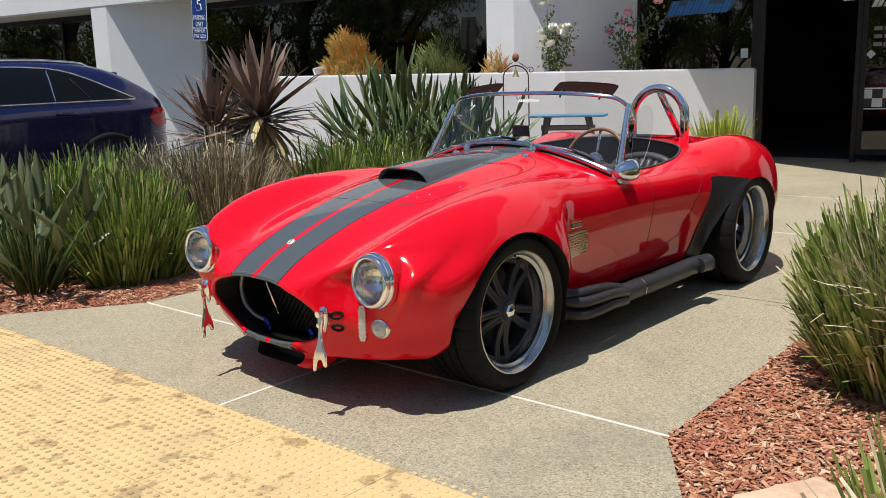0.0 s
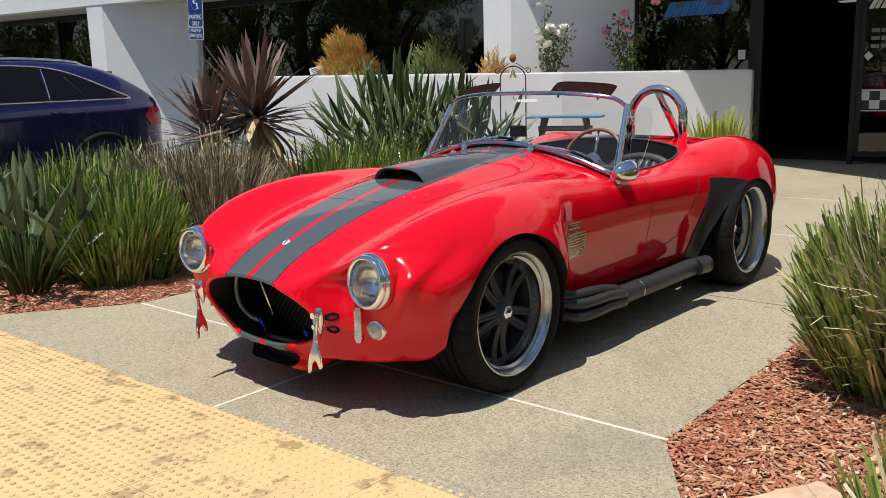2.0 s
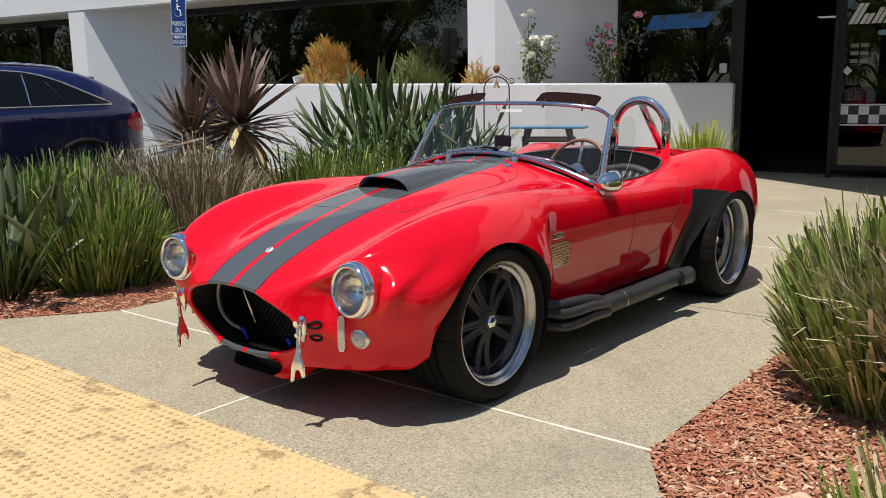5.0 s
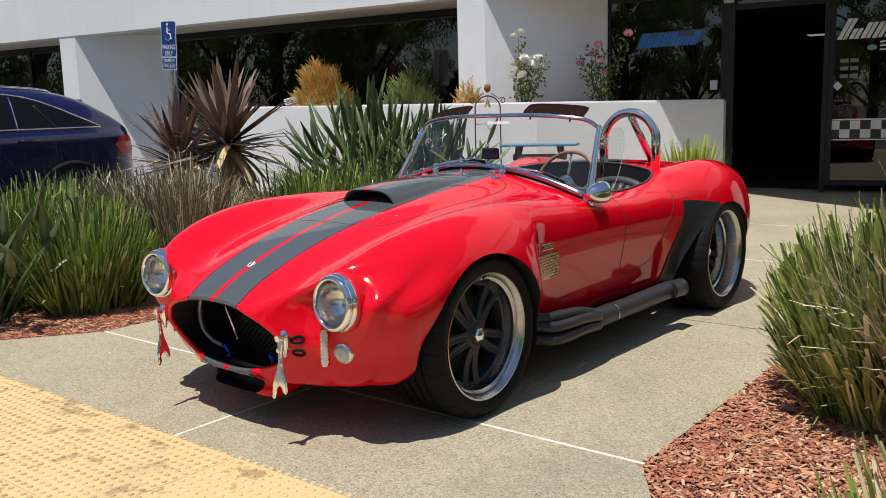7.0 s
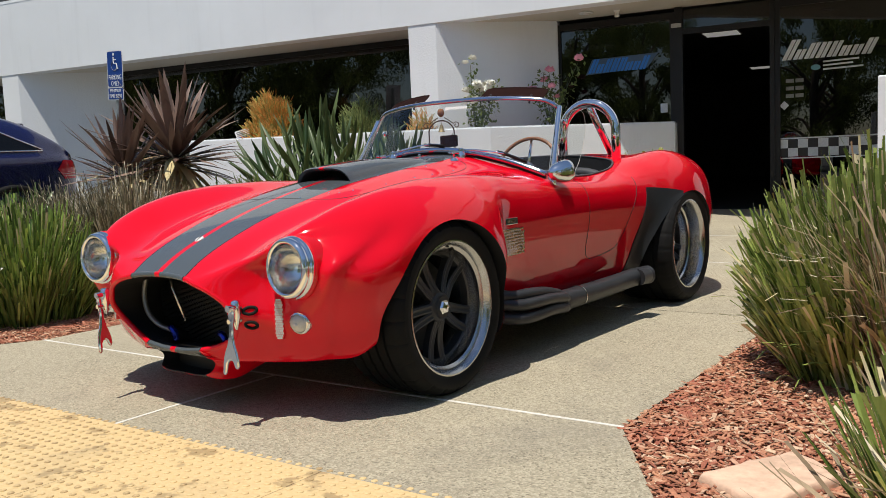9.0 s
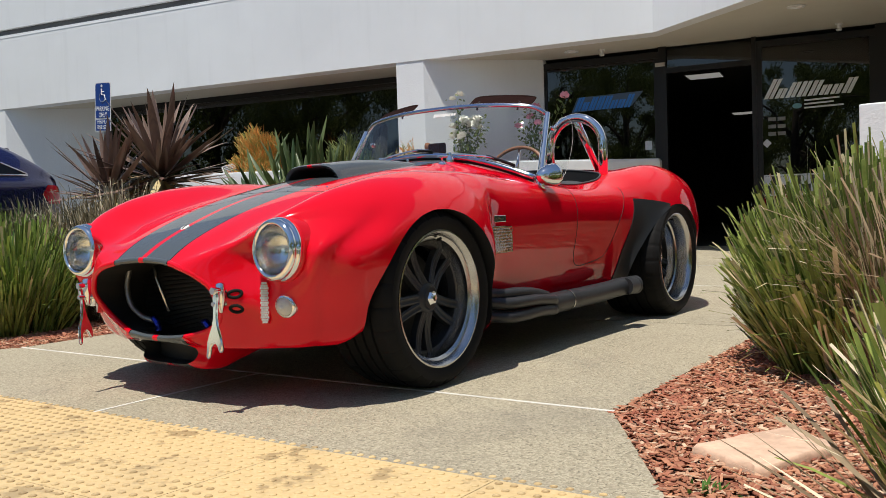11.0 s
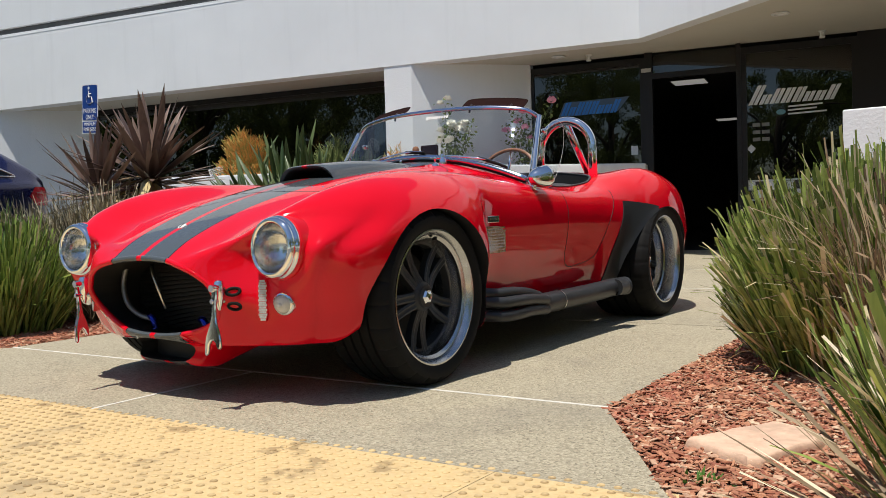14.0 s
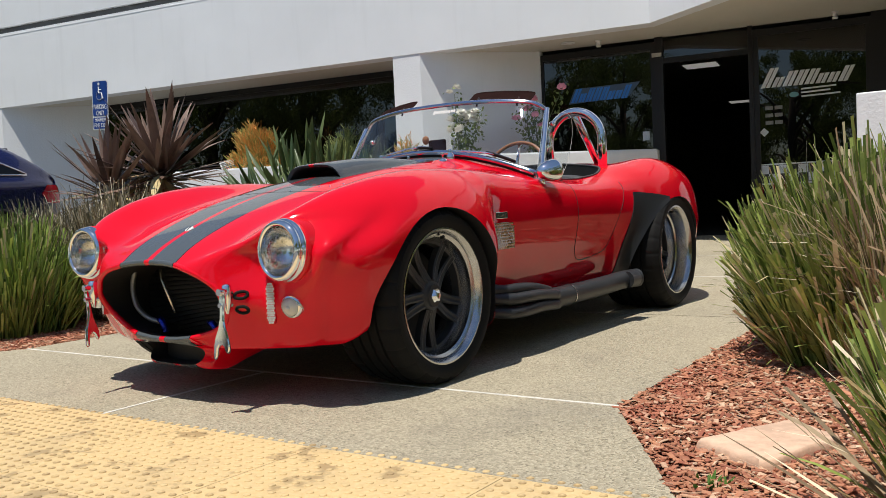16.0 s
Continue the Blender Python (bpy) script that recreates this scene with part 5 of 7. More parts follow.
# side pipes
for s in (1, -1):
    bm = bmesh.new()
    rows = tube(bm, [(s * p[0], p[1], p[2]) for p in spline([(.735, .83, .208), (.738, 1.0, .208), (.742, 1.3, .209), (.744, 1.50, .212), (.757, 1.63, .219), (.790, 1.745, .221)], 20)], [.034, .046, .0475] + [.047] * 16 + [.048], 24, caps=False)
    inner = [bm.verts.new(v.co.lerp(sum((q.co for q in rows[-1]), Vector()) / 24, .12)) for v in rows[-1]]
    deep = [bm.verts.new(v.co + Vector((0, -.12, 0))) for v in inner]
    grid_faces(bm, [rows[-1], inner, deep], close_u=True)
    bm.faces.new(deep)
    pipe = part("side_pipe", bm, PIPE, car, "matt black side exhaust pipe", True, 40)
    bm = bmesh.new()
    tube(bm, [(s * .739, 1.045, .2085), (s * .739, 1.053, .2085)], .0505, 24)
    part("clamp", bm, STEEL, pipe, "", True, 40)
    for z0, x0, x1, z1, ye in ((.298, .66, .742, .245, .86), (.262, .65, .772, .228, .88), (.215, .65, .742, .190, .88), (.205, .63, .772, .186, .88)):
        bm = bmesh.new()
        tube(bm, [(s * p[0], p[1], p[2]) for p in spline([(x0 - .06, .40, z0 + .02), (x0, .425, z0 + .005), (x1 - .02, .50, z0 - .01), (x1, .60, z0 - .012), (x1, .74, (z0 + z1) / 2), (x1 - .004, ye, z1)], 26)], .0245, 14)
        part("primary_tube", bm, PIPE, pipe, "", True)
    bm = bmesh.new()
    box(bm, (min(s * .55, s * .715), .42, .184), (max(s * .55, s * .715), 1.90, .192))
    bmesh.ops.recalc_face_normals(bm, faces=bm.faces)
    part("heat_plate", bm, PIPE, pipe)

# flat black underbody: unseen slabs that keep sun from leaking below the car
bm = bmesh.new()
box(bm, (-.44, -.16, .160), (.44, 2.86, .185))
box(bm, (.46, .42, .165), (.66, 1.88, .190))
box(bm, (-.66, .42, .165), (-.46, 1.88, .190))
part("underbody", bm, BLACK_IN, car, "flat black underbody")

# tail: lamps and filler
for s in (1, -1):
    bm = bmesh.new()
    at = (s * .52, 2.985, .62)
    lathe(bm, [(.042, -.04), (.042, .012), (.03, .024), (0, .028)], 24, facing(at, (s * .5, 1, 0)))
    part("tail_lamp", bm, simple("red_lens", (0.45, 0.01, 0.01), 0.15), car, "round red tail lamp", True, 40)


# ---- plants ----
def blades(name, at, count, height, spread, width, mat, seed, lean=0.55, cut_top=0.35, droop=0.5, flat=1.0, label="", tuft=0.12, group="grass clumps", singles=0, single_mat=None, low=.62):
    """A clump of strap leaves: each a folded strip that arches outwards; some have cut tips."""
    rnd = random.Random(seed)
    verts, faces = [], []
    # blades grow in tufts, each with its own lean and height
    heads = []
    for _ in range(max(12, count // 34)):
        a = rnd.uniform(0, 2 * math.pi)
        r0 = tuft * math.sqrt(rnd.random()) * spread / .4
        heads.append((a, r0, rnd.uniform(.76, 1.04), rnd.uniform(-.35, .35), rnd.uniform(.75, 1.2)))
    for _ in range(count):
        a, r0, tall, turn, more = rnd.choice(heads)
        base = Vector((r0 * math.cos(a) * flat + rnd.gauss(0, .016), r0 * math.sin(a) + rnd.gauss(0, .016), 0))
        a2 = a + turn + rnd.gauss(0, .75)
        out = Vector((math.cos(a2), math.sin(a2), 0))
        h = height * tall * (1.08 - (1.08 - low) * rnd.random() ** 1.4)
        tilt = more * lean * rnd.random() ** .7 * (.4 + r0 / max(tuft * spread / .4, 1e-4))
        bend = droop * rnd.random() ** 2 + (.55 if rnd.random() < .018 else 0)
        w = width * rnd.uniform(.6, 1.2)
        side = Vector((-math.sin(a2), math.cos(a2), 0))
        side = (side + Vector((0, 0, rnd.uniform(-.4, .4)))).normalized()
        cutb = rnd.random() < cut_top
        n = 6
        k0 = len(verts)
        p = base.copy()
        ang = tilt
        for i in range(n + 1):
            t = i / n
            ww = w * (1 - (.25 * t if cutb else t ** 2.2 * .95)) * (0.6 + 0.4 * min(1, t * 4))
            fold = out * math.cos(ang) * -.25 * ww
            verts += [tuple(p - side * ww), tuple(p + fold * .6), tuple(p + side * ww)]
            ang = tilt + bend * t * t * 2.2
            p = p + (out * math.sin(ang) + Vector((0, 0, math.cos(ang)))) * (h / n)
        for i in range(n):
            q = k0 + 3 * i
            faces += [(q, q + 1, q + 4, q + 3), (q + 1, q + 2, q + 5, q + 4)]
    return clump_of(name, at, verts, faces, mat, singles, single_mat, label, group)


def clump_of(name, at, verts, faces, mat, singles, single_mat, label="", group="grass clumps"):
    """One clump out of leaves of seven rows of three points: the first ones singly, the rest joined."""
    clump = empty(name, Matrix.Translation(at))
    nv, nf = 3 * (6 + 1), 2 * 6
    if singles:
        for k in range(singles):
            me = bpy.data.meshes.new("leaf")
            me.from_pydata(verts[k * nv:(k + 1) * nv], [], [tuple(i - k * nv for i in f) for f in faces[k * nf:(k + 1) * nf]])
            me.materials.append(single_mat)
            child("leaf", me, clump)
    rest = faces[singles * nf:]
    if rest:
        me = bpy.data.meshes.new("leaves")
        me.from_pydata(verts[singles * nv:], [], [tuple(i - singles * nv for i in f) for f in rest])
        me.materials.append(mat)
        child("leaves", me, clump)["kind"] = "stuff"
    return tagged(clump, label or "clump of green strap-leaved ornamental grass in mulch", "ornamental grass", group)


def mound(name, at, foot, reach, height, count, width, mat, seed, singles=0, single_mat=None, lean=.52, belly=.36, label="", loose=.10):
    """A clipped mound of stiff strap leaves, whose cut tips lie on a rounded outline."""
    rnd = random.Random(seed)
    verts, faces = [], []
    tufts = []
    for _ in range(count // 26):
        a = rnd.uniform(0, 2 * math.pi)
        tufts.append((a, foot * math.sqrt(rnd.random()), rnd.uniform(.86, 1.06), rnd.gauss(0, .10), rnd.gauss(0, .22)))
    for _ in range(count):
        a, r0, tall, more, turn = rnd.choice(tufts)
        p = Vector((r0 * math.cos(a) + rnd.gauss(0, .018), r0 * math.sin(a) + rnd.gauss(0, .018), 0))
        stray = rnd.random() < loose
        ang = lean * (r0 / foot) ** .8 + more + rnd.gauss(0, .45 if stray else .11)
        a2 = a + turn + rnd.gauss(0, .9 if stray else .30)
        out = Vector((math.cos(a2), math.sin(a2), 0))
        way = out * math.sin(ang) + Vector((0, 0, math.cos(ang)))
        h = .12
        while h < 1.2:
            q = p + way * h
            if (q.x * q.x + q.y * q.y) / reach ** 2 + (max(0, q.z - belly) / (height - belly)) ** 2 > 1:
                break
            h += .02
        h *= tall * (rnd.uniform(.88, 1.05) if rnd.random() < .6 else rnd.uniform(.50, .92))
        w = width * rnd.uniform(.6, 1.2) * (.45 if stray else 1)
        bend = rnd.gauss(.02, .05) + (rnd.uniform(.2, .7) if stray or rnd.random() < .03 else 0)
        side = (Vector((-math.sin(a2), math.cos(a2), 0)) + Vector((0, 0, rnd.uniform(-.4, .4)))).normalized()
        side = (side + out * rnd.gauss(0, .6)).normalized()
        k0 = len(verts)
        for i in range(7):
            t = i / 6
            ww = w * (1 - .22 * t) * (.6 + .4 * min(1, t * 4))
            fold = out * math.cos(ang) * -.25 * ww
            skew = Vector((0, 0, .6 * ww)) if i == 6 else Vector()
            verts += [tuple(p - side * ww), tuple(p + fold * .6), tuple(p + side * ww + skew)]
            an = ang + bend * t * t * 2.2
            p = p + (out * math.sin(an) + Vector((0, 0, math.cos(an)))) * (h / 6)
        for i in range(6):
            q = k0 + 3 * i
            faces += [(q, q + 1, q + 4, q + 3), (q + 1, q + 2, q + 5, q + 4)]
    return clump_of(name, at, verts, faces, mat, singles, single_mat, label)


GRASS = leaf_mat("grass_green", (0.050, 0.105, 0.018), (0.56, 0.66, 0.18), 0.26, (0.72, 0.62, 0.38), 0.20, 0.12)
GRASSD = leaf_mat("grass_dark", (0.06, 0.115, 0.025), (0.16, 0.25, 0.06), 0.36, (0.45, 0.38, 0.20), 0.10, 0.14)
GRASSB = leaf_mat("grass_brown", (0.065, 0.056, 0.030), (0.37, 0.31, 0.18), 0.6, (0.70, 0.62, 0.45), 0.24, 0.12)
BROWNL = leaf_mat("dry_thatch", (0.17, 0.115, 0.068), (0.50, 0.39, 0.25), 0.6, (0.80, 0.71, 0.52), 0.35, 0.15)
GRASSO = leaf_object("grass_leaf", (0.06, 0.12, 0.022), (0.56, 0.66, 0.18), 0.26, 0.12)
GRASSBO = leaf_object("brown_leaf", (0.075, 0.064, 0.034), (0.38, 0.32, 0.19), 0.6, 0.2)
GRASSL = leaf_mat("grass_fresh", (0.032, 0.075, 0.012), (0.42, 0.56, 0.13), 0.24, (0.60, 0.53, 0.30), 0.07, 0.10)
GRASSLO = leaf_object("grass_leaf_fresh", (0.04, 0.09, 0.017), (0.38, 0.50, 0.14), 0.24, 0.08)
# beside the walkway, near bed
mound("grass_clump", (2.06, 1.03, -.01), .36, .56, .84, 3300, .0085, GRASS, 11, 300, GRASSO, label="clipped rounded clump of green strap-leaved grass beside the path")
mound("grass_clump", (2.66, 1.12, -.01), .36, .56, .95, 2200, .0085, GRASS, 12, 100, GRASSO, label="taller clipped clump of green strap-leaved grass behind dry thatch")
blades("grass_clump", (2.34, 1.92, -.01), 1200, .94, .55, .0075, GRASS, 13, .34, .95, .12, tuft=.23, low=.5, singles=100, single_mat=GRASSO)
blades("dry_grass", (2.24, .76, -.01), 2400, .76, .34, .0046, BROWNL, 14, .40, .4, .8, label="dry brown thatch of old leaves in the clump", tuft=.2)
mound("grass_clump", (2.59, -.82, -.01), .20, .40, .60, 760, .0094, GRASS, 15, 300, GRASSO, .46, .32, "clump of broad green strap leaves with straw at its foot")
blades("dry_grass", (2.55, -.78, -.01), 420, .50, .46, .0062, BROWNL, 16, .75, .5, .5, label="dry straw-coloured old leaves at the clump's foot", tuft=.14)
blades("grass_clump", (3.05, 2.6, -.01), 500, .95, .6, .009, GRASSD, 17, .4, .7, .25, tuft=.23)
# far bed
mound("grass_clump", (-2.62, .18, -.01), .32, .47, .78, 2000, .0078, GRASSL, 21, 300, GRASSLO, label="clipped clump of fresh green strap-leaved grass in mulch")
mound("grass_clump", (-3.28, -.02, -.01), .34, .50, .80, 1700, .0078, GRASSL, 22, label="clipped clump of fresh green strap-leaved grass in mulch")
mound("grass_clump", (-3.60, .45, -.01), .34, .50, .78, 1300, .0074, GRASSL, 23, label="clipped clump of fresh green strap-leaved grass in mulch")
mound("brown_grass_clump", (-2.80, 1.03, -.01), .38, .60, .92, 5200, .0042, GRASSB, 24, 200, GRASSBO, .62, .42, "bushy clump of fine brownish grass, half dry", .55)
mound("brown_grass_clump", (-3.46, .98, -.01), .38, .58, .84, 3000, .0042, GRASSB, 25, 100, GRASSBO, .62, .42, "bushy clump of fine brownish grass, half dry", .55)
blades("grass_clump", (-2.75, 2.2, -.01), 1000, .80, .60, .0075, GRASSL, 26, .55, .5, .3, tuft=.22)
blades("grass_clump", (-2.35, 2.6, -.01), 800, .76, .50, .0075, GRASSL, 27, .55, .5, .3, tuft=.22)
blades("grass_clump", (-3.2, 2.9, -.01), 900, .84, .60, .0075, GRASSD, 28, .55, .5, .3, tuft=.22)
blades("grass_clump", (-4.3, .9, -.01), 600, .80, .6, .009, GRASSD, 29, .5, .5, .3, tuft=.22)
blades("grass_clump", (-4.2, -.3, -.01), 600, .78, .6, .009, GRASSD, 30, .5, .5, .3, tuft=.22)
# a small green weed in the mulch
blades("weed", (1.965, -.655, -.005), 26, .035, .09, .006, leaf_mat("weed_green", (0.06, 0.16, 0.02), (0.12, 0.26, 0.05)), 31, 1.2, 0, .6, label="tiny green weed sprouting in the bark mulch", group="weeds")


def leaf_mesh(name, length, width, mat, sag=.25, fold=.3, taper=1.0, peak=.4, n=12):
    """One strap or paddle leaf that points along +z and bends towards +x."""
    bm = bmesh.new()
    rows = []
    for i in range(n + 1):
        t = i / n
        if t < peak:
            w = .25 + .75 * math.sin(t / peak * math.pi / 2)
        else:
            w = max(.02, math.cos((t - peak) / (1 - peak) * math.pi / 2) ** taper)
        w *= width / 2
        z, x = length * (t - .12 * sag * t * t), sag * length * t * t * .5
        row = []
        for u in (-1, -.5, 0, .5, 1):
            row.append(bm.verts.new((x + abs(u) * fold * w, u * w, z)))
        rows.append(row)
    grid_faces(bm, rows)
    me = bpy.data.meshes.new(name)
    bm.to_mesh(me)
    bm.free()
    me.materials.append(mat)
    me.shade_smooth()
    return me


def fan(parent, meshes, count, seed, z0, z1, tilt, base_r=.03, size=(.75, 1.1), name="leaf", az=None):
    rnd = random.Random(seed)
    for k in range(count):
        a = rnd.uniform(0, 360) if az is None else rnd.uniform(*az)
        t = (k + rnd.random()) / count
        el = tilt[0] + (tilt[1] - tilt[0]) * t + rnd.gauss(0, 5)
        sc = rnd.uniform(*size)
        child(name, rnd.choice(meshes), parent, pose(0, 0, z1 + (z0 - z1) * t) @ pose(0, 0, 0, 0, 0, a) @ pose(base_r, 0, 0, 0, el, rnd.gauss(0, 12)) @ Matrix.Scale(sc, 4))


PURPLE = leaf_object("purple_leaf", (0.065, 0.036, 0.030), (0.30, 0.205, 0.16), 0.38, 0.10)
DEADL = leaf_object("dead_leaf", (0.60, 0.50, 0.25), (0.30, 0.20, 0.11), 0.7, 0.1)
BARK = simple("tan_trunk", (0.44, 0.36, 0.24), 0.9, 0, 0.3, 25, 0.5)


def cordyline(at, sc, seed, count, trunk=.62):
    t = tagged(empty("cordyline", Matrix.Translation(at) @ Matrix.Scale(sc, 4)), "purple-brown cordyline with long sword leaves, dead ones hanging", "cordyline", "cordylines")
    bm = bmesh.new()
    tube(bm, [(0, 0, -.02), (.01, 0, .2), (-.01, .01, trunk * .7), (0, 0, trunk + .08)], [.085, .075, .07, .06], 10)
    part("trunk", bm, BARK, t, "", True)
    ms = [leaf_mesh("leaf", .76, .084, PURPLE, .15, .35, .8, .35), leaf_mesh("leaf", .74, .078, PURPLE, .42, .35, .8, .35), leaf_mesh("leaf", .80, .082, PURPLE, .06, .3, .8, .35)]
    fan(t, ms, count, seed, trunk - .14, trunk + .06, (5, 104), .035)
    md = [leaf_mesh("dead_leaf", .55, .085, DEADL, .5, .2, .7, .4), leaf_mesh("dead_leaf", .46, .075, DEADL, .3, .5, .7, .4)]
    fan(t, md, 54, seed + 1, trunk - .24, trunk - .02, (88, 172), .06, (.7, 1.2), "dead_leaf")
    return t


cordyline((-3.24, 1.80, 0), .85, 41, 90, 1.22)
cordyline((-3.44, 1.46, 0), .70, 43, 64, 1.28)

BOP = leaf_object("paddle_leaf", (0.030, 0.065, 0.020), (0.17, 0.22, 0.085), 0.36, 0.12)
BOPG = leaf_object("paddle_leaf_grey", (0.055, 0.09, 0.038), (0.17, 0.205, 0.10), 0.38, 0.12)
STALK = simple("leaf_stalk", (0.07, 0.12, 0.035), 0.5, 0, 0.2, 20)


def paddle_plant(at, sc, seed, count, mat, label, height=1.0, spread=42, broad=1.0):
    t = tagged(empty("bird_of_paradise", Matrix.Translation(at) @ Matrix.Scale(sc, 4)), label, "shrub", "paddle-leaved plants")
    ms = [leaf_mesh("leaf", .42, .058 * broad, mat, .24, .8, .75, .42), leaf_mesh("leaf", .36, .048 * broad, mat, .45, 1.0, .75, .42), leaf_mesh("leaf", .45, .050 * broad, mat, .12, 1.2, .8, .42)]
    rnd = random.Random(seed)
    for k in range(count):
        a = rnd.uniform(0, 2 * math.pi)
        q = (k + .5) / count
        tilt = radians(3 + spread * q ** 1.2 + rnd.gauss(0, 7))
        ln = height * rnd.uniform(.70, 1.1) * (1.05 - .25 * q)
        b0 = Vector((.16 * math.sqrt(rnd.random()) * math.cos(a), .16 * math.sqrt(rnd.random()) * math.sin(a), 0))
        d = Vector((math.sin(tilt) * math.cos(a), math.sin(tilt) * math.sin(a), math.cos(tilt)))
        tip = b0 + d * ln
        bm = bmesh.new()
        tube(bm, [b0, b0 + d * ln * .5 + Vector((0, 0, .03)), tip], [.011, .009, .006], 6)
        st = part("stalk", bm, STALK, t, "", True)
        az = math.degrees(a) + rnd.gauss(0, 25)
        child("leaf", rnd.choice(ms), t, Matrix.Translation(tip - d * .03) @ pose(0, 0, 0, 0, 0, az) @ pose(0, 0, 0, 0, math.degrees(tilt) * 1.05 + rnd.gauss(0, 8), rnd.choice((0, 0, 70, -70, 180))) @ Matrix.Scale(rnd.uniform(.75, 1.15), 4))
    return t


paddle_plant((-3.72, 4.0, 0), 1.12, 51, 215, BOP, "large dark green bird-of-paradise shrub by the white wall", .95, 60)
paddle_plant((-3.30, 4.45, 0), 1.0, 52, 160, BOP, "large dark green bird-of-paradise shrub by the white wall", .95, 52)
paddle_plant((-2.72, -.42, 0), .78, 53, 58, BOPG, "grey-green broad-leaved plant at the walkway's edge", .80, 48, 1.45)
paddle_plant((-3.45, -.70, 0), .82, 54, 30, BOPG, "grey-green broad-leaved plant at the walkway's edge", .80, 48, 1.45)

# stick shrubs in the raised planter
def stick_shrub(name, at, r, h, mat, seed, count, label):
    rnd = random.Random(seed)
    verts, faces = [], []
    sprays = []
    for _ in range(70):
        a = rnd.uniform(0, 2 * math.pi)
        q = rnd.random() ** .5
        sprays.append((a, q, h * (1 - .78 * q ** 1.9) * rnd.uniform(.58, 1.08) * (1 + .22 * q * math.cos(a - 2.6))))
    for _ in range(count):
        a, q, top = rnd.choice(sprays)
        f_ = rnd.random() ** .6
        p = Vector((r * q * math.cos(a) * (.5 + .5 * f_) + rnd.gauss(0, .034), r * q * math.sin(a) * (.5 + .5 * f_) + rnd.gauss(0, .045), top * (.12 + .80 * f_)))
        for _ in range(2):
            d = Vector((math.cos(a) * q * .7 + rnd.gauss(0, .35), math.sin(a) * q * .7 + rnd.gauss(0, .35), rnd.uniform(.5, 1.0))).normalized()
            ln = rnd.uniform(.032, .075) * h / .6
            w = rnd.uniform(.0045, .0075)
            s1 = d.orthogonal().normalized()
            s2 = d.cross(s1)
            k = len(verts)
            for c, ww in ((p, w), (p + d * ln, w * .7)):
                for j in range(3):
                    verts.append(tuple(c + (s1 * math.cos(2.094 * j) + s2 * math.sin(2.094 * j)) * ww))
            faces += [(k, k + 1, k + 4, k + 3), (k + 1, k + 2, k + 5, k + 4), (k + 2, k, k + 3, k + 5), (k + 3, k + 4, k + 5)]
            p = p + d * ln * .8
    me = bpy.data.meshes.new(name)
    me.from_pydata(verts, [], faces)
    me.materials.append(mat)
    ob = new(name, me)
    ob.location = at
    return tagged(ob, label, "shrub")


def at_face(s, o, z):
    return FACE @ Vector((s, o, z))


ORANGE = leaf_mat("orange_sticks", (0.74, 0.27, 0.05), (0.86, 0.56, 0.17), 0.5, (0.34, 0.34, 0.08), 0.38, 0.1)
GSTICK = leaf_mat("green_sticks", (0.10, 0.16, 0.045), (0.42, 0.46, 0.17), 0.5, None, 0, 0.1)
stick_shrub("orange_shrub", at_face(-6.50, 8.62, 1.12), .44, 1.06, ORANGE, 61, 9000, "bushy orange-tipped pencil shrub in the raised planter")
stick_shrub("orange_shrub", at_face(-3.72, 8.40, 1.12), .20, .62, ORANGE, 62, 500, "small upright orange pencil shrub in the raised planter")
stick_shrub("green_shrub", at_face(-4.95, 8.75, 1.12), .46, .80, GSTICK, 63, 2600, "rounded dark green shrub in the raised planter")
YG = leaf_mat("yellow_green", (0.36, 0.43, 0.05), (0.58, 0.62, 0.13), 0.5, None, 0, 0.25)
blades("fern_clump", (-.90, 5.70, -.01), 520, .86, .30, .021, YG, 64, .36, .1, .2, label="yellow-green spiky fern at the foot of the white wall", group="ferns")


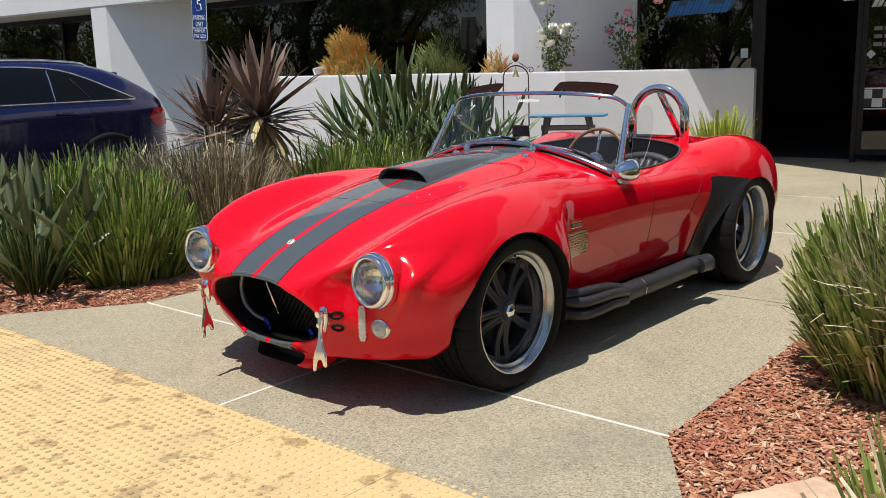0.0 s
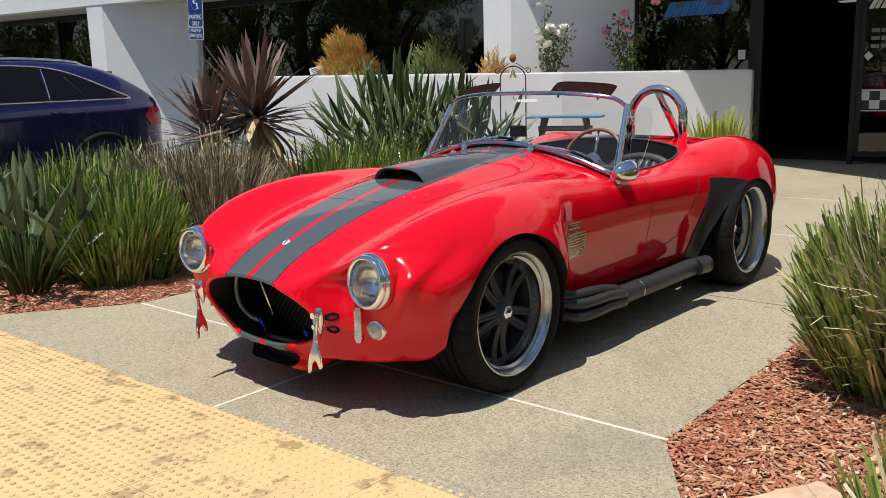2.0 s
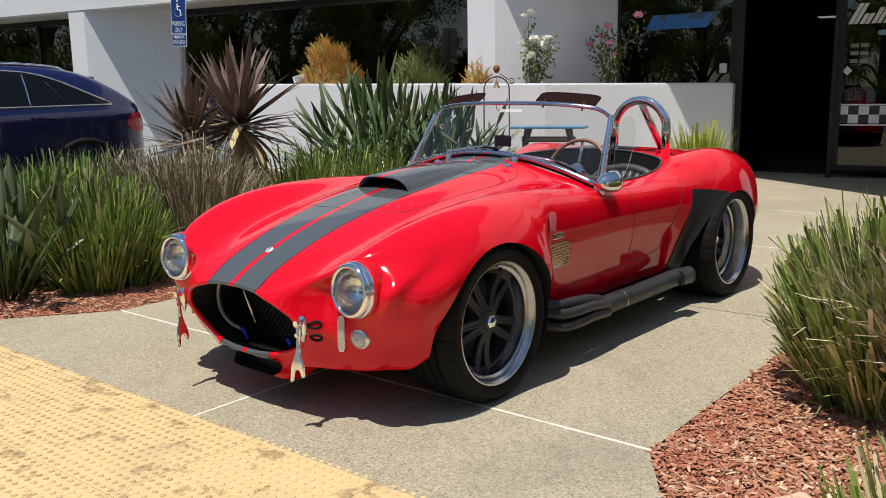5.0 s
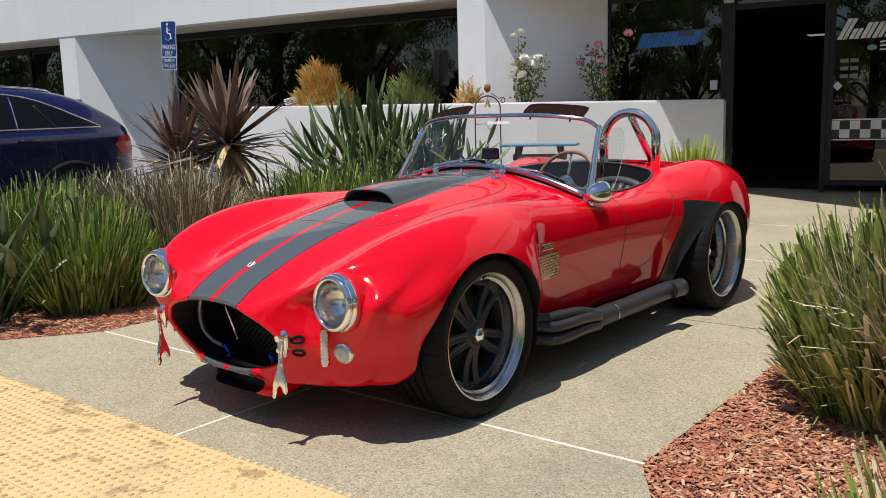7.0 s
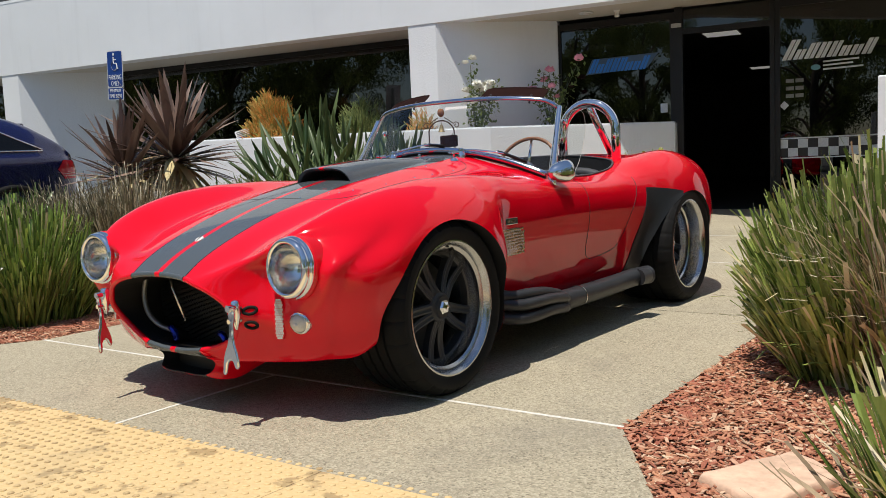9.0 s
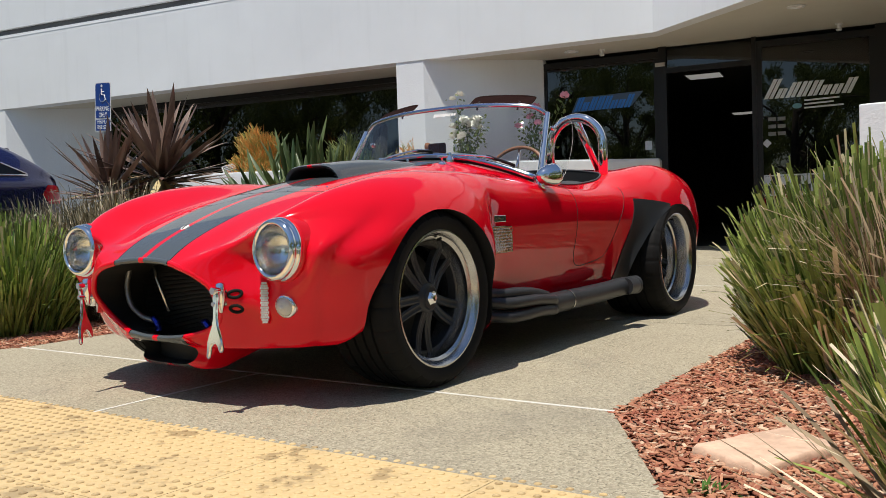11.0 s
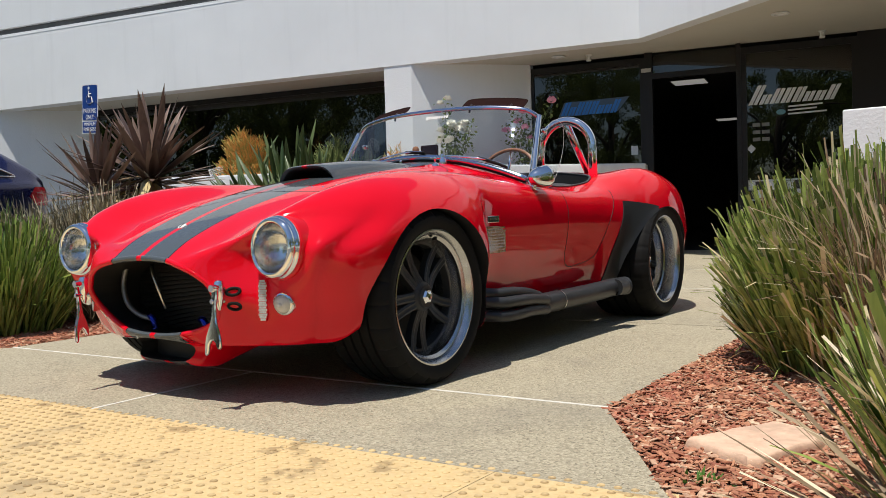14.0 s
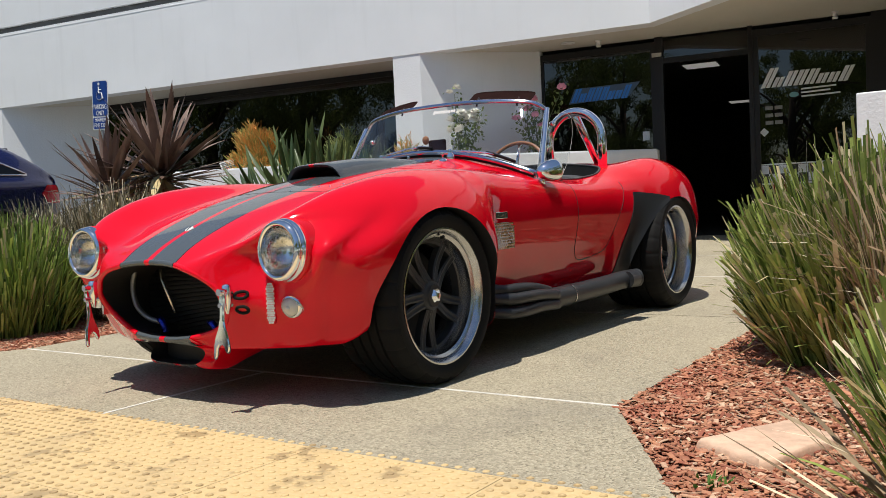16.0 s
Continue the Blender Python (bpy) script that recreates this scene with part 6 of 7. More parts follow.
# rose bushes in the planter
def rose(at, seed, petal, label, h=1.05, blooms=16):
    rnd = random.Random(seed)
    t = tagged(empty("rose_bush", Matrix.Translation(at)), label, "rose bush", "rose bushes")
    tips = []
    stem = simple("rose_stem", (0.07, 0.09, 0.035), 0.6)
    for k in range(8):
        a = rnd.uniform(0, 6.283)
        d = Vector((math.cos(a) * rnd.uniform(.05, .40), math.sin(a) * rnd.uniform(.05, .30), h * rnd.uniform(.55, 1.0)))
        bm = bmesh.new()
        pts = spline([(0, 0, 0), d * .5 + Vector((rnd.gauss(0, .04), rnd.gauss(0, .04), 0)), d], 8)
        tube(bm, pts, [.008 - .0006 * i for i in range(8)], 6)
        part("stem", bm, stem, t, "", True)
        tips.append(d)
    verts, faces = [], []
    for d in tips:
        for _ in range(60):
            q = rnd.uniform(.25, 1.05)
            p = d * q + Vector((rnd.gauss(0, .06), rnd.gauss(0, .06), rnd.gauss(0, .05)))
            m = Matrix.Translation(p) @ pose(0, 0, 0, rnd.gauss(0, 40), rnd.gauss(0, 40), rnd.uniform(0, 360))
            k = len(verts)
            for x, y in ((0, 0), (.03, .020), (.066, 0), (.03, -.020)):
                verts.append(tuple(m @ Vector((x, y, .004 if y else 0))))
            faces.append((k, k + 1, k + 2, k + 3))
    me = bpy.data.meshes.new("leaves")
    me.from_pydata(verts, [], faces)
    me.materials.append(ROSEL)
    child("leaves", me, t)
    flower = None
    for d in [q + Vector((rnd.gauss(0, .07), rnd.uniform(-.10, .0), rnd.uniform(-.10, .06))) for q in (tips + tips)[:blooms]]:
        if flower is None:
            bm = bmesh.new()
            for ring, (r, n, up) in enumerate(((.062, 6, .55), (.054, 6, 1.1), (.040, 5, 1.6), (.022, 4, 2.2))):
                for j in range(n):
                    a = 2 * math.pi * (j + ring * .37) / n
                    c, s_ = math.cos(a), math.sin(a)
                    sd = Vector((-s_, c, 0))
                    o = Vector((c, s_, 0))
                    z = .006 * ring
                    vs = [o * r * .15 + Vector((0, 0, z)), o * r * .7 + sd * r * .55 + Vector((0, 0, z + up * r * .5)), o * r + Vector((0, 0, z + up * r * .8)), o * r * .7 - sd * r * .55 + Vector((0, 0, z + up * r * .5))]
                    bm.faces.new([bm.verts.new(v) for v in vs])
            f = part("flower", bm, petal, t, "open rose flower")
            flower = f.data
            f.location = d
        else:
            child("flower", flower, t, Matrix.Translation(d) @ pose(0, 0, 0, rnd.gauss(12, 25), rnd.gauss(0, 25), rnd.uniform(0, 360)) @ Matrix.Scale(rnd.uniform(1.0, 1.5), 4))
    return t


ROSEL = leaf_mat("rose_leaf", (0.07, 0.12, 0.025), (0.25, 0.31, 0.09), 0.45, None, 0, 0.2)
WPETAL = simple("white_petal", (0.86, 0.85, 0.78), 0.6)
PPETAL = simple("pink_petal", (0.86, 0.36, 0.50), 0.6)
rose(at_face(-2.85, 8.45, 1.12), 71, WPETAL, "white-flowered rose bush in the raised planter", 1.12)
rose(at_face(-1.90, 9.05, 1.12), 74, PPETAL, "pink-flowered rose bush in the raised planter", 1.08, 6)


# trees across the lot, seen in the windows and the paint
def tree(at, sc, seed):
    rnd = random.Random(seed)
    t = tagged(empty("tree", Matrix.Translation(at) @ Matrix.Scale(sc, 4)), "leafy green tree with a brown trunk at the lot", "tree", "trees across the lot")
    bm = bmesh.new()
    ends = []
    tube(bm, [(0, 0, 0), (.03, .02, 1.0), (0, .05, 2.2), (.05, 0, 3.2)], [.17, .14, .11, .07], 10)
    for k in range(17):
        a = rnd.uniform(0, 6.283)
        z = rnd.uniform(.55, 3.1)
        e = Vector((math.cos(a) * rnd.uniform(.9, 2.1), math.sin(a) * rnd.uniform(.9, 2.1), z + rnd.uniform(.3, 1.9)))
        tube(bm, spline([(0, 0, z), Vector((0, 0, z)).lerp(e, .5) + Vector((0, 0, .25)), e], 7), [.06 - .007 * i for i in range(7)], 6)
        ends.append(e)
    ends.append(Vector((0, 0, 4.6)))
    part("trunk", bm, TREEBARK, t, "", True)
    verts, faces = [], []
    for e in ends:
        for _ in range(4):
            c = e + Vector((rnd.gauss(0, .55), rnd.gauss(0, .55), rnd.gauss(0, .4)))
            rr = rnd.uniform(.22, .5)
            for _ in range(340):
                d = Vector((rnd.gauss(0, 1), rnd.gauss(0, 1), rnd.gauss(0, .8)))
                p = c + d.normalized() * rr * rnd.random() ** .4
                m = Matrix.Translation(p) @ pose(0, 0, 0, rnd.uniform(0, 360), rnd.uniform(0, 360), rnd.uniform(0, 360))
                k = len(verts)
                for x, y in ((-.042, 0), (0, .019), (.042, 0), (0, -.019)):
                    verts.append(tuple(m @ Vector((x, y, 0))))
                faces.append((k, k + 1, k + 2, k + 3))
    me = bpy.data.meshes.new("crown")
    me.from_pydata(verts, [], faces)
    me.materials.append(TREEL)
    child("crown", me, t)
    return t


TREEBARK = simple("dark_tree_bark", (0.12, 0.09, 0.065), 0.9, 0, 0.35, 18, 0.5)
TREEL = leaf_mat("tree_leaf", (0.10, 0.15, 0.03), (0.30, 0.34, 0.09), 0.5, None, 0, 0.5)
t0 = tree((-3.5, -13.0, -.13), 1.25, 81)
t1 = tree((3.0, -14.5, -.13), 1.35, 82)
for k, (x, y, s_, r) in enumerate(((-10, -14, 1.4, 40), (9.5, -12.0, 1.3, 110), (-18, -15, 1.5, 200), (16, -15, 1.6, 300), (10.5, 1.5, 1.1, 250), (-15, -1.0, 1.5, 20), (-20, -6.0, 1.7, 75), (8.4, -1.5, 1.15, 40), (8.8, 4.6, 1.2, 160), (9.5, -6.0, 1.3, 280), (-15, -8.0, 1.6, 150), (-24, -1.0, 1.7, 210), (-26, -11, 1.8, 330), (-7, -20, 1.8, 60), (5, -21, 1.8, 130), (13, -19, 1.8, 10))):
    copy_thing((t0, t1)[k % 2], pose(x, y, -.13, 0, 0, r) @ Matrix.Scale(s_ / (1.25, 1.35)[k % 2], 4))


# ---- flagstone, pillar, sign, hanger, bench ----
rnd = random.Random(77)
corners = [(1.830, -.400), (2.045, -.520), (2.155, -.215), (2.005, -.095)]
outline = []
for k, (x, y) in enumerate(corners):
    x1, y1 = corners[(k + 1) % 4]
    for j in range(9):
        t = (j + .5) / 9
        outline.append((x + (x1 - x) * t + rnd.gauss(0, .0028), y + (y1 - y) * t + rnd.gauss(0, .0028)))
mx, my = sum(p[0] for p in outline) / 36, sum(p[1] for p in outline) / 36
bm = bmesh.new()
rings = []
for grow, z in ((1.0, -.012), (1.0, .006), (.985, .016), (.955, .0225), (.92, .0235), (.6, .0245), (.25, .024)):
    rings.append([bm.verts.new((mx + (x - mx) * grow, my + (y - my) * grow, z + rnd.gauss(0, .0007))) for x, y in outline])
grid_faces(bm, rings, close_u=True)
bm.faces.new(rings[-1])
bmesh.ops.recalc_face_normals(bm, faces=bm.faces)
tagged(part("flagstone", bm, STONE, None, "", True, 50), "flat pinkish flagstone lying on bark mulch", "stepping stone")

bm = bmesh.new()
box(bm, (1.26, 5.35, -.1), (2.3, 5.75, 1.41), None, .012)
tagged(part("wall_pillar", bm, WALL), "low white stucco wall end beside the entrance path", "wall", kind="structure")

SIGNB = simple("sign_blue", (0.012, 0.055, 0.26), 0.35, 0, 0.06, 10)
SIGNW = simple("sign_white", (0.78, 0.79, 0.78), 0.4, 0, 0.04, 10)
GALV = simple("galvanised_post", (0.34, 0.36, 0.36), 0.5, 0.6, 0.2, 30)


def text_bm(body_, size, width=None):
    """Built-in lettering as a flat mesh, centred at the origin in the xz plane, facing -y."""
    cu = bpy.data.curves.new("lettering", "FONT")
    cu.body, cu.size, cu.align_x, cu.align_y, cu.extrude = body_, size, "CENTER", "CENTER", 0.0008
    ob = new("lettering", cu)
    bpy.context.view_layer.update()
    me = bpy.data.meshes.new_from_object(ob.evaluated_get(bpy.context.evaluated_depsgraph_get()))
    bpy.data.objects.remove(ob)
    bpy.data.curves.remove(cu)
    bm_ = bmesh.new()
    bm_.from_mesh(me)
    bpy.data.meshes.remove(me)
    xs = [v.co.x for v in bm_.verts]
    k = width / (max(xs) - min(xs)) if width else 1.0
    for v in bm_.verts:
        v.co = Vector((v.co.x * k, -v.co.z, v.co.y))
    return bm_


sign = tagged(empty("parking_sign", pose(-8.135, 4.44, 0, 0, 3.5, 3)), "blue and white accessible-parking sign on a grey metal post", "sign")
bm = bmesh.new()
tube(bm, [(0, .03, -.12), (0, .03, 2.50)], .030, 14)
part("post", bm, GALV, sign, "grey metal post", True, 40)


def panel(z0, z1, nm):
    bm_ = bmesh.new()
    prism(bm_, [(x, z) for x, z in superellipse(0, (z0 + z1) / 2, .168, (z1 - z0) / 2, 22, 60)], -.006, -.003, "y")
    pl = part(nm, bm_, SIGNW, sign, "white-bordered blue metal panel")
    bm_ = bmesh.new()
    prism(bm_, [(x, z) for x, z in superellipse(0, (z0 + z1) / 2, .156, (z1 - z0) / 2 - .012, 14, 60)], -.0085, -.006, "y")
    part("panel_field", bm_, SIGNB, pl)
    return pl


main_p = panel(2.069, 2.565, "panel")
fine_p = panel(1.90, 2.075, "panel")
for word, z, wd, hh, par in (("PARKING", 2.205, .27, .075, main_p), ("ONLY", 2.12, .17, .075, main_p), ("MINIMUM", 2.025, .23, .052, fine_p), ("FINE $250", 1.955, .26, .060, fine_p)):
    bm = text_bm(word, hh * 1.25, wd)
    bmesh.ops.transform(bm, matrix=Matrix.Translation((0, -.0095, z)), verts=bm.verts)
    part("lettering", bm, SIGNW, par, "white capitals")
# wheelchair symbol from bars and an arc
bm = bmesh.new()
c = Vector((-.005, -.0105, 2.365))
tube(bm, [c + Vector((.066 * math.cos(a), 0, .066 * math.sin(a))) for a in [radians(100 + 250 * k / 20) for k in range(21)]], .009, 8, flat=.2)
tube(bm, [c + Vector((-.012, 0, .115)), c + Vector((-.006, 0, .03)), c + Vector((.05, 0, .03)), c + Vector((.072, 0, -.045)), c + Vector((.095, 0, -.04))], .011, 8, flat=.2)
tube(bm, [c + Vector((-.010, 0, .075)), c + Vector((.042, 0, .075))], .008, 8, flat=.2)
lathe(bm, [(0, -.002), (.019, -.002), (.019, .002), (0, .002)], 20, Matrix.Translation(c + Vector((-.014, 0, .150))) @ pose(0, 0, 0, 0, 0, 90))
part("wheelchair_symbol", bm, SIGNW, main_p, "white wheelchair symbol", True, 40)

# wrought-iron hanger with a bell and a rusty finial
IRON = simple("rusted_iron", (0.10, 0.060, 0.045), 0.65, 0.4, 0.3, 40)
RUST = simple("rust_ball", (0.26, 0.11, 0.05), 0.8, 0.1, 0.3, 30, 0.3)
hg = tagged(empty("bell_hanger", pose(-4.26, 6.80, .06, 0, 0, 36)), "rusted iron arch stand with scrolls holding a small bell", "garden ornament")
bm = bmesh.new()
tube(bm, [(-.17, 0, -.05), (-.17, 0, .9), (-.168, 0, 1.15)] + [(.17 * math.cos(a), 0, 1.18 + .17 * math.sin(a)) for a in [math.pi - math.pi * k / 16 for k in range(1, 16)]] + [(.168, 0, 1.15), (.17, 0, .9), (.17, 0, -.05)], .009, 8)
part("arch", bm, IRON, hg, "", True)
for s in (1, -1):
    bm = bmesh.new()
    tube(bm, [(s * .04, 0, 1.39), (s * .09, 0, 1.36)] + [(s * (.20 + (.045 - .0018 * k) * math.cos(a)), 0, 1.285 + (.045 - .0018 * k) * math.sin(a)) for k, a in enumerate([radians(150 - 24 * j) for j in range(18)])], .006, 6)
    part("scroll", bm, IRON, hg, "", True)
bm = bmesh.new()
tube(bm, [(-.17, 0, .98), (.17, 0, .98)], .005, 6)
part("crossbar", bm, IRON, hg, "", True)
bm = bmesh.new()
tube(bm, [(0, 0, .98), (0, 0, .93), (.03, 0, .90), (.05, 0, .93)], .005, 6)
part("hook", bm, IRON, hg, "", True)
bm = bmesh.new()
lathe(bm, [(0, .055), (.03, .047), (.045, .02), (.045, -.02), (.03, -.045), (.012, -.06), (0, -.06)], 18, Matrix.Translation((0, 0, 1.455)) @ pose(0, 0, 0, 0, -90, 0))
part("finial", bm, RUST, hg, "rusty round finial", True)
bm = bmesh.new()
lathe(bm, [(0, .10), (.016, .095), (.026, .06), (.034, .03), (.048, .0), (.042, .0), (0, .05)], 20, Matrix.Translation((0, 0, 1.20)) @ pose(0, 0, 0, 0, -90, 0))
tube(bm, [(0, 0, 1.30), (0, 0, 1.35)], .004, 6)
part("bell", bm, simple("old_brass", (0.35, 0.28, 0.16), 0.5, 0.7, 0.3, 40), hg, "dull brass bell", True, 50)

# blue-topped bench by the wall
BLUEW = simple("blue_painted_wood", (0.10, 0.26, 0.42), 0.55, 0, 0.2, 20)
DKWOOD = simple("weathered_brown_wood", (0.10, 0.075, 0.06), 0.75, 0, 0.3, 20, 0.2)
bench = tagged(empty("bench", pose(-2.55, 5.45, -.10, 0, 0, 24)), "weathered wooden bench with a blue painted top against the wall", "bench")
for k in range(3):
    bm = bmesh.new()
    box(bm, (-.42, -.16 + .11 * k, .91), (.42, -.06 + .11 * k, .935), None, .006)
    part("top_board", bm, BLUEW, bench, "blue painted board")
for x in (-.36, .36):
    bm = bmesh.new()
    tube(bm, [(x * 1.15, -.14, -.01), (x * .62, .12, .91)], .025, 6)
    part("leg", bm, DKWOOD, bench)
    bm = bmesh.new()
    tube(bm, [(x * 1.15, .14, -.01), (x * .62, -.12, .91)], .025, 6)
    part("leg", bm, DKWOOD, bench)
bm = bmesh.new()
box(bm, (-.30, -.02, .76), (.30, .02, .82), None, .005)
part("rail", bm, DKWOOD, bench)

# small tilted yard sign in the planter
ys = tagged(empty("yard_sign", FACE @ pose(-6.86, 8.35, 1.13, 0, -16, 30) @ Matrix.Scale(.62, 4)), "small tilted white and blue yard sign in the planter", "sign")
bm = bmesh.new()
box(bm, (-.19, -.004, .42), (.19, .004, .66))
part("board", bm, SIGNW, ys)
bm = bmesh.new()
box(bm, (-.185, -.0055, .425), (.185, -.004, .49))
part("blue_band", bm, SIGNB, ys, "blue band")
bm = bmesh.new()
for k in range(3):
    box(bm, (-.15, -.0055, .52 + .042 * k), (.12 - .05 * k, -.004, .542 + .042 * k))
part("text_bar", bm, simple("grey_ink", (0.12, 0.12, 0.14), 0.6), ys, "grey bars of small print")
bm = bmesh.new()
tube(bm, [(0, .008, -.05), (0, .008, .60)], .006, 6)
part("stake", bm, GALV, ys)

# stickers on the shop windows: slanted plain shapes, bars and a checkered strip
def on_glass(verts2, h=.004):
    bm_ = bmesh.new()
    vs = [bm_.verts.new((s_, O_GLS - h, z)) for s_, z in verts2]
    bm_.faces.new(vs)
    return bm_


LOGOB = simple("sticker_blue", (0.03, 0.20, 0.62), 0.4)
LOGOW = simple("sticker_white", (0.72, 0.74, 0.76), 0.4)
NOTICE = simple("sun_faded_notice", (0.22, 0.22, 0.21), 0.5, 0, 0.3, 60)
LOGOK = simple("sticker_black", (0.02, 0.02, 0.022), 0.4)


def slanted(name, s0, s1, z0, z1, lean, letters, mat, parent_label, edge=None):
    """A winged wordmark drawn as plain slanted bars, no letters."""
    t = tagged(empty(name), parent_label, "window sticker")
    h = z1 - z0
    if edge is not None:
        bm_ = on_glass([(s0 - .03, z0 - .02), (s1 + .02, z0 + .02), (s1 + lean * h + .10, z1 + .02), (s0 + lean * h - .02, z1 - .0)], .003)
        fpart("outline", bm_, edge, t)
    n = len(letters)
    w = (s1 - s0) / n
    for k, tall in enumerate(letters):
        a = s0 + k * w
        zt = z0 + h * tall
        bm_ = bmesh.new()
        for dx, ww in ((.06 * w, .40 * w), (.54 * w, .36 * w)):
            vs = [bm_.verts.new((a + dx + lean * (z - z0) + q, O_GLS - .005, z)) for q, z in ((0, z0), (ww, z0), (ww, zt), (0, zt))]
            bm_.faces.new(vs)
        fpart("wordmark_shape", bm_, mat, t)
    return t


slanted("window_sticker", -1.58, -.72, 2.07, 2.27, .45, (1, .62, .95, .95, .95, .62, .62, .95), LOGOB, "blue slanted winged sticker on dark glass", simple("sticker_slate", (0.06, 0.10, 0.17), 0.4))
slanted("window_sticker", 1.10, 2.20, 2.02, 2.23, .5, (1.25, .62, .95, .95, .95, .62, .62, .95), LOGOW, "white slanted sticker shapes on dark glass")
small = tagged(empty("window_print"), "small white bars of print on the shop glass", "window sticker")
for s0, s1, z in ((1.62, 2.05, 1.955), (1.62, 1.98, 1.905), (1.62, 2.10, 1.855)):
    fpart("text_bar", on_glass([(s0, z), (s1, z + .012), (s1, z + .034), (s0, z + .022)]), LOGOW, small)
for z in (1.72, 1.62, 1.52):
    for s0 in (1.16, 1.28):
        fpart("notice", on_glass([(s0, z), (s0 + .10, z), (s0 + .10, z + .05), (s0, z + .05)]), NOTICE, small)
fpart("badge", on_glass(superellipse(1.53, 1.90, .060, .036, 2.0, 24)), simple("sticker_teal", (0.16, 0.36, 0.42), 0.4), small)
fpart("diamond", on_glass([(1.08, 1.42), (1.14, 1.36), (1.20, 1.42), (1.14, 1.48)]), LOGOW, small)
fpart("notice", on_glass([(-.52, 1.43), (-.42, 1.43), (-.42, 1.56), (-.52, 1.56)]), LOGOW, small)
chk = tagged(empty("checkered_strip"), "black and white checkered strip along the shop window", "window sticker")
for r in range(2):
    for k in range(11):
        s0, z = 1.06 + .125 * k, .73 + .115 * r
        fpart("square", on_glass([(s0, z), (s0 + .125, z), (s0 + .125, z + .115), (s0, z + .115)]), LOGOW if (r + k) % 2 else LOGOK, chk)
fpart("edge_line", on_glass([(1.06, .965), (2.435, .965), (2.435, .985), (1.06, .985)]), LOGOW, chk)
fpart("edge_line", on_glass([(1.06, .70), (2.435, .70), (2.435, .718), (1.06, .718)]), LOGOW, chk)

# lamps inside the shop and downlights in the soffit
EMIT, nt, b = material("ceiling_panel_light")
b.inputs["Base Color"].default_value = (.8, .8, .8, 1)
b.inputs["Emission Color"].default_value, b.inputs["Emission Strength"].default_value = (1, .97, .9, 1), 0.22
for s0, o0 in ((-.40, 12.4), (-.45, 19.6), (-2.6, 12.5)):
    lamp = tagged(fpart("ceiling_light", cbox(s0, o0, 2.84, s0 + .62, o0 + .62, 2.883), FRAME), "square lit ceiling panel inside the shop", "ceiling light", "shop lights")
    fpart("diffuser", cbox(s0 + .03, o0 + .03, 2.832, s0 + .59, o0 + .59, 2.839), EMIT, lamp)
for x, y in ((-3.10, 8.80), (.13, 8.15)):
    bm = bmesh.new()
    lathe(bm, [(.085, .012), (.105, 0), (.10, -.01), (.07, -.012), (.06, .004), (0, .004)], 28, Matrix.Translation((x, y, Z_SOF - .002)) @ pose(0, 0, 0, 0, -90, 0))
    tagged(part("downlight", bm, SIGNW, None, "", True, 40), "round white recessed downlight in the soffit", "ceiling light", "soffit downlights")
for x, y in ((-2.72, 9.0), (.31, 9.62)):
    bm = bmesh.new()
    lathe(bm, [(.045, .008), (.045, -.01), (.028, -.015), (.028, -.06), (.04, -.07), (.03, -.09), (0, -.092)], 20, Matrix.Translation((x, y, Z_SOF)) @ pose(0, 0, 0, 0, -90, 0))
    tagged(part("soffit_spot", bm, SIGNW, None, "", True, 40), "small white fitting hanging from the soffit", "ceiling light", "soffit spots")


# ---- dark blue estate car parked beyond the bed ----
BLUECAR = simple("dark_blue_metallic", (0.003, 0.0045, 0.060), 0.24, 0.1, 0.1, 400, 0, 0.8)
GLASSD = simple("privacy_glass", (0.006, 0.007, 0.008), 0.04, 0, 0.1, 40, 0, 0, 0.28)
suv = tagged(empty("parked_car", pose(-6.70, 2.50, 0, 0, 0, 186)), "dark blue parked crossover with chrome window trim", "car")
# local: y runs from the tail (0) to the nose (4.6), x half width
SR = smooth_curve([(0, 1.02), (.03, 1.08), (.10, 1.13), (.25, 1.235), (.42, 1.345), (.58, 1.440), (.8, 1.515), (1.1, 1.55), (1.5, 1.565), (2.2, 1.55), (2.7, 1.45), (3.2, 1.22), (3.5, 1.08), (4.2, 1.0), (4.5, .88), (4.62, .70)])
SWIN = smooth_curve([(.48, 1.150), (.71, 1.250), (1.0, 1.378), (1.2, 1.443), (1.4, 1.476), (1.8, 1.490), (2.6, 1.480), (3.0, 1.44)])
SB = smooth_curve([(0, 1.0), (.1, 1.05), (.4, 1.11), (1.5, 1.10), (3.0, 1.02), (3.5, .99), (4.2, .92), (4.5, .80), (4.62, .62)])
SW = smooth_curve([(0, .66), (.08, .80), (.25, .89), (.6, .935), (2.3, .945), (4.0, .92), (4.4, .80), (4.62, .55)])


def suv_section(y):
    r, b_, w = SR(y), min(SB(y), SR(y) - .02), SW(y)
    top = w - .30 * min(1, max(r - b_, .05) / .55) - .02
    pts = [(0, r), (.7 * top, r - .01), (top, r - .055 * min(1, (r - b_) / .4)), (w - .045, b_ + .02), (w - .01, b_ - .05), (w, .80 * b_), (w - .01, .50), (w - .05, .27), (.5 * w, .24), (0, .24)]
    return spans(pts, 5)


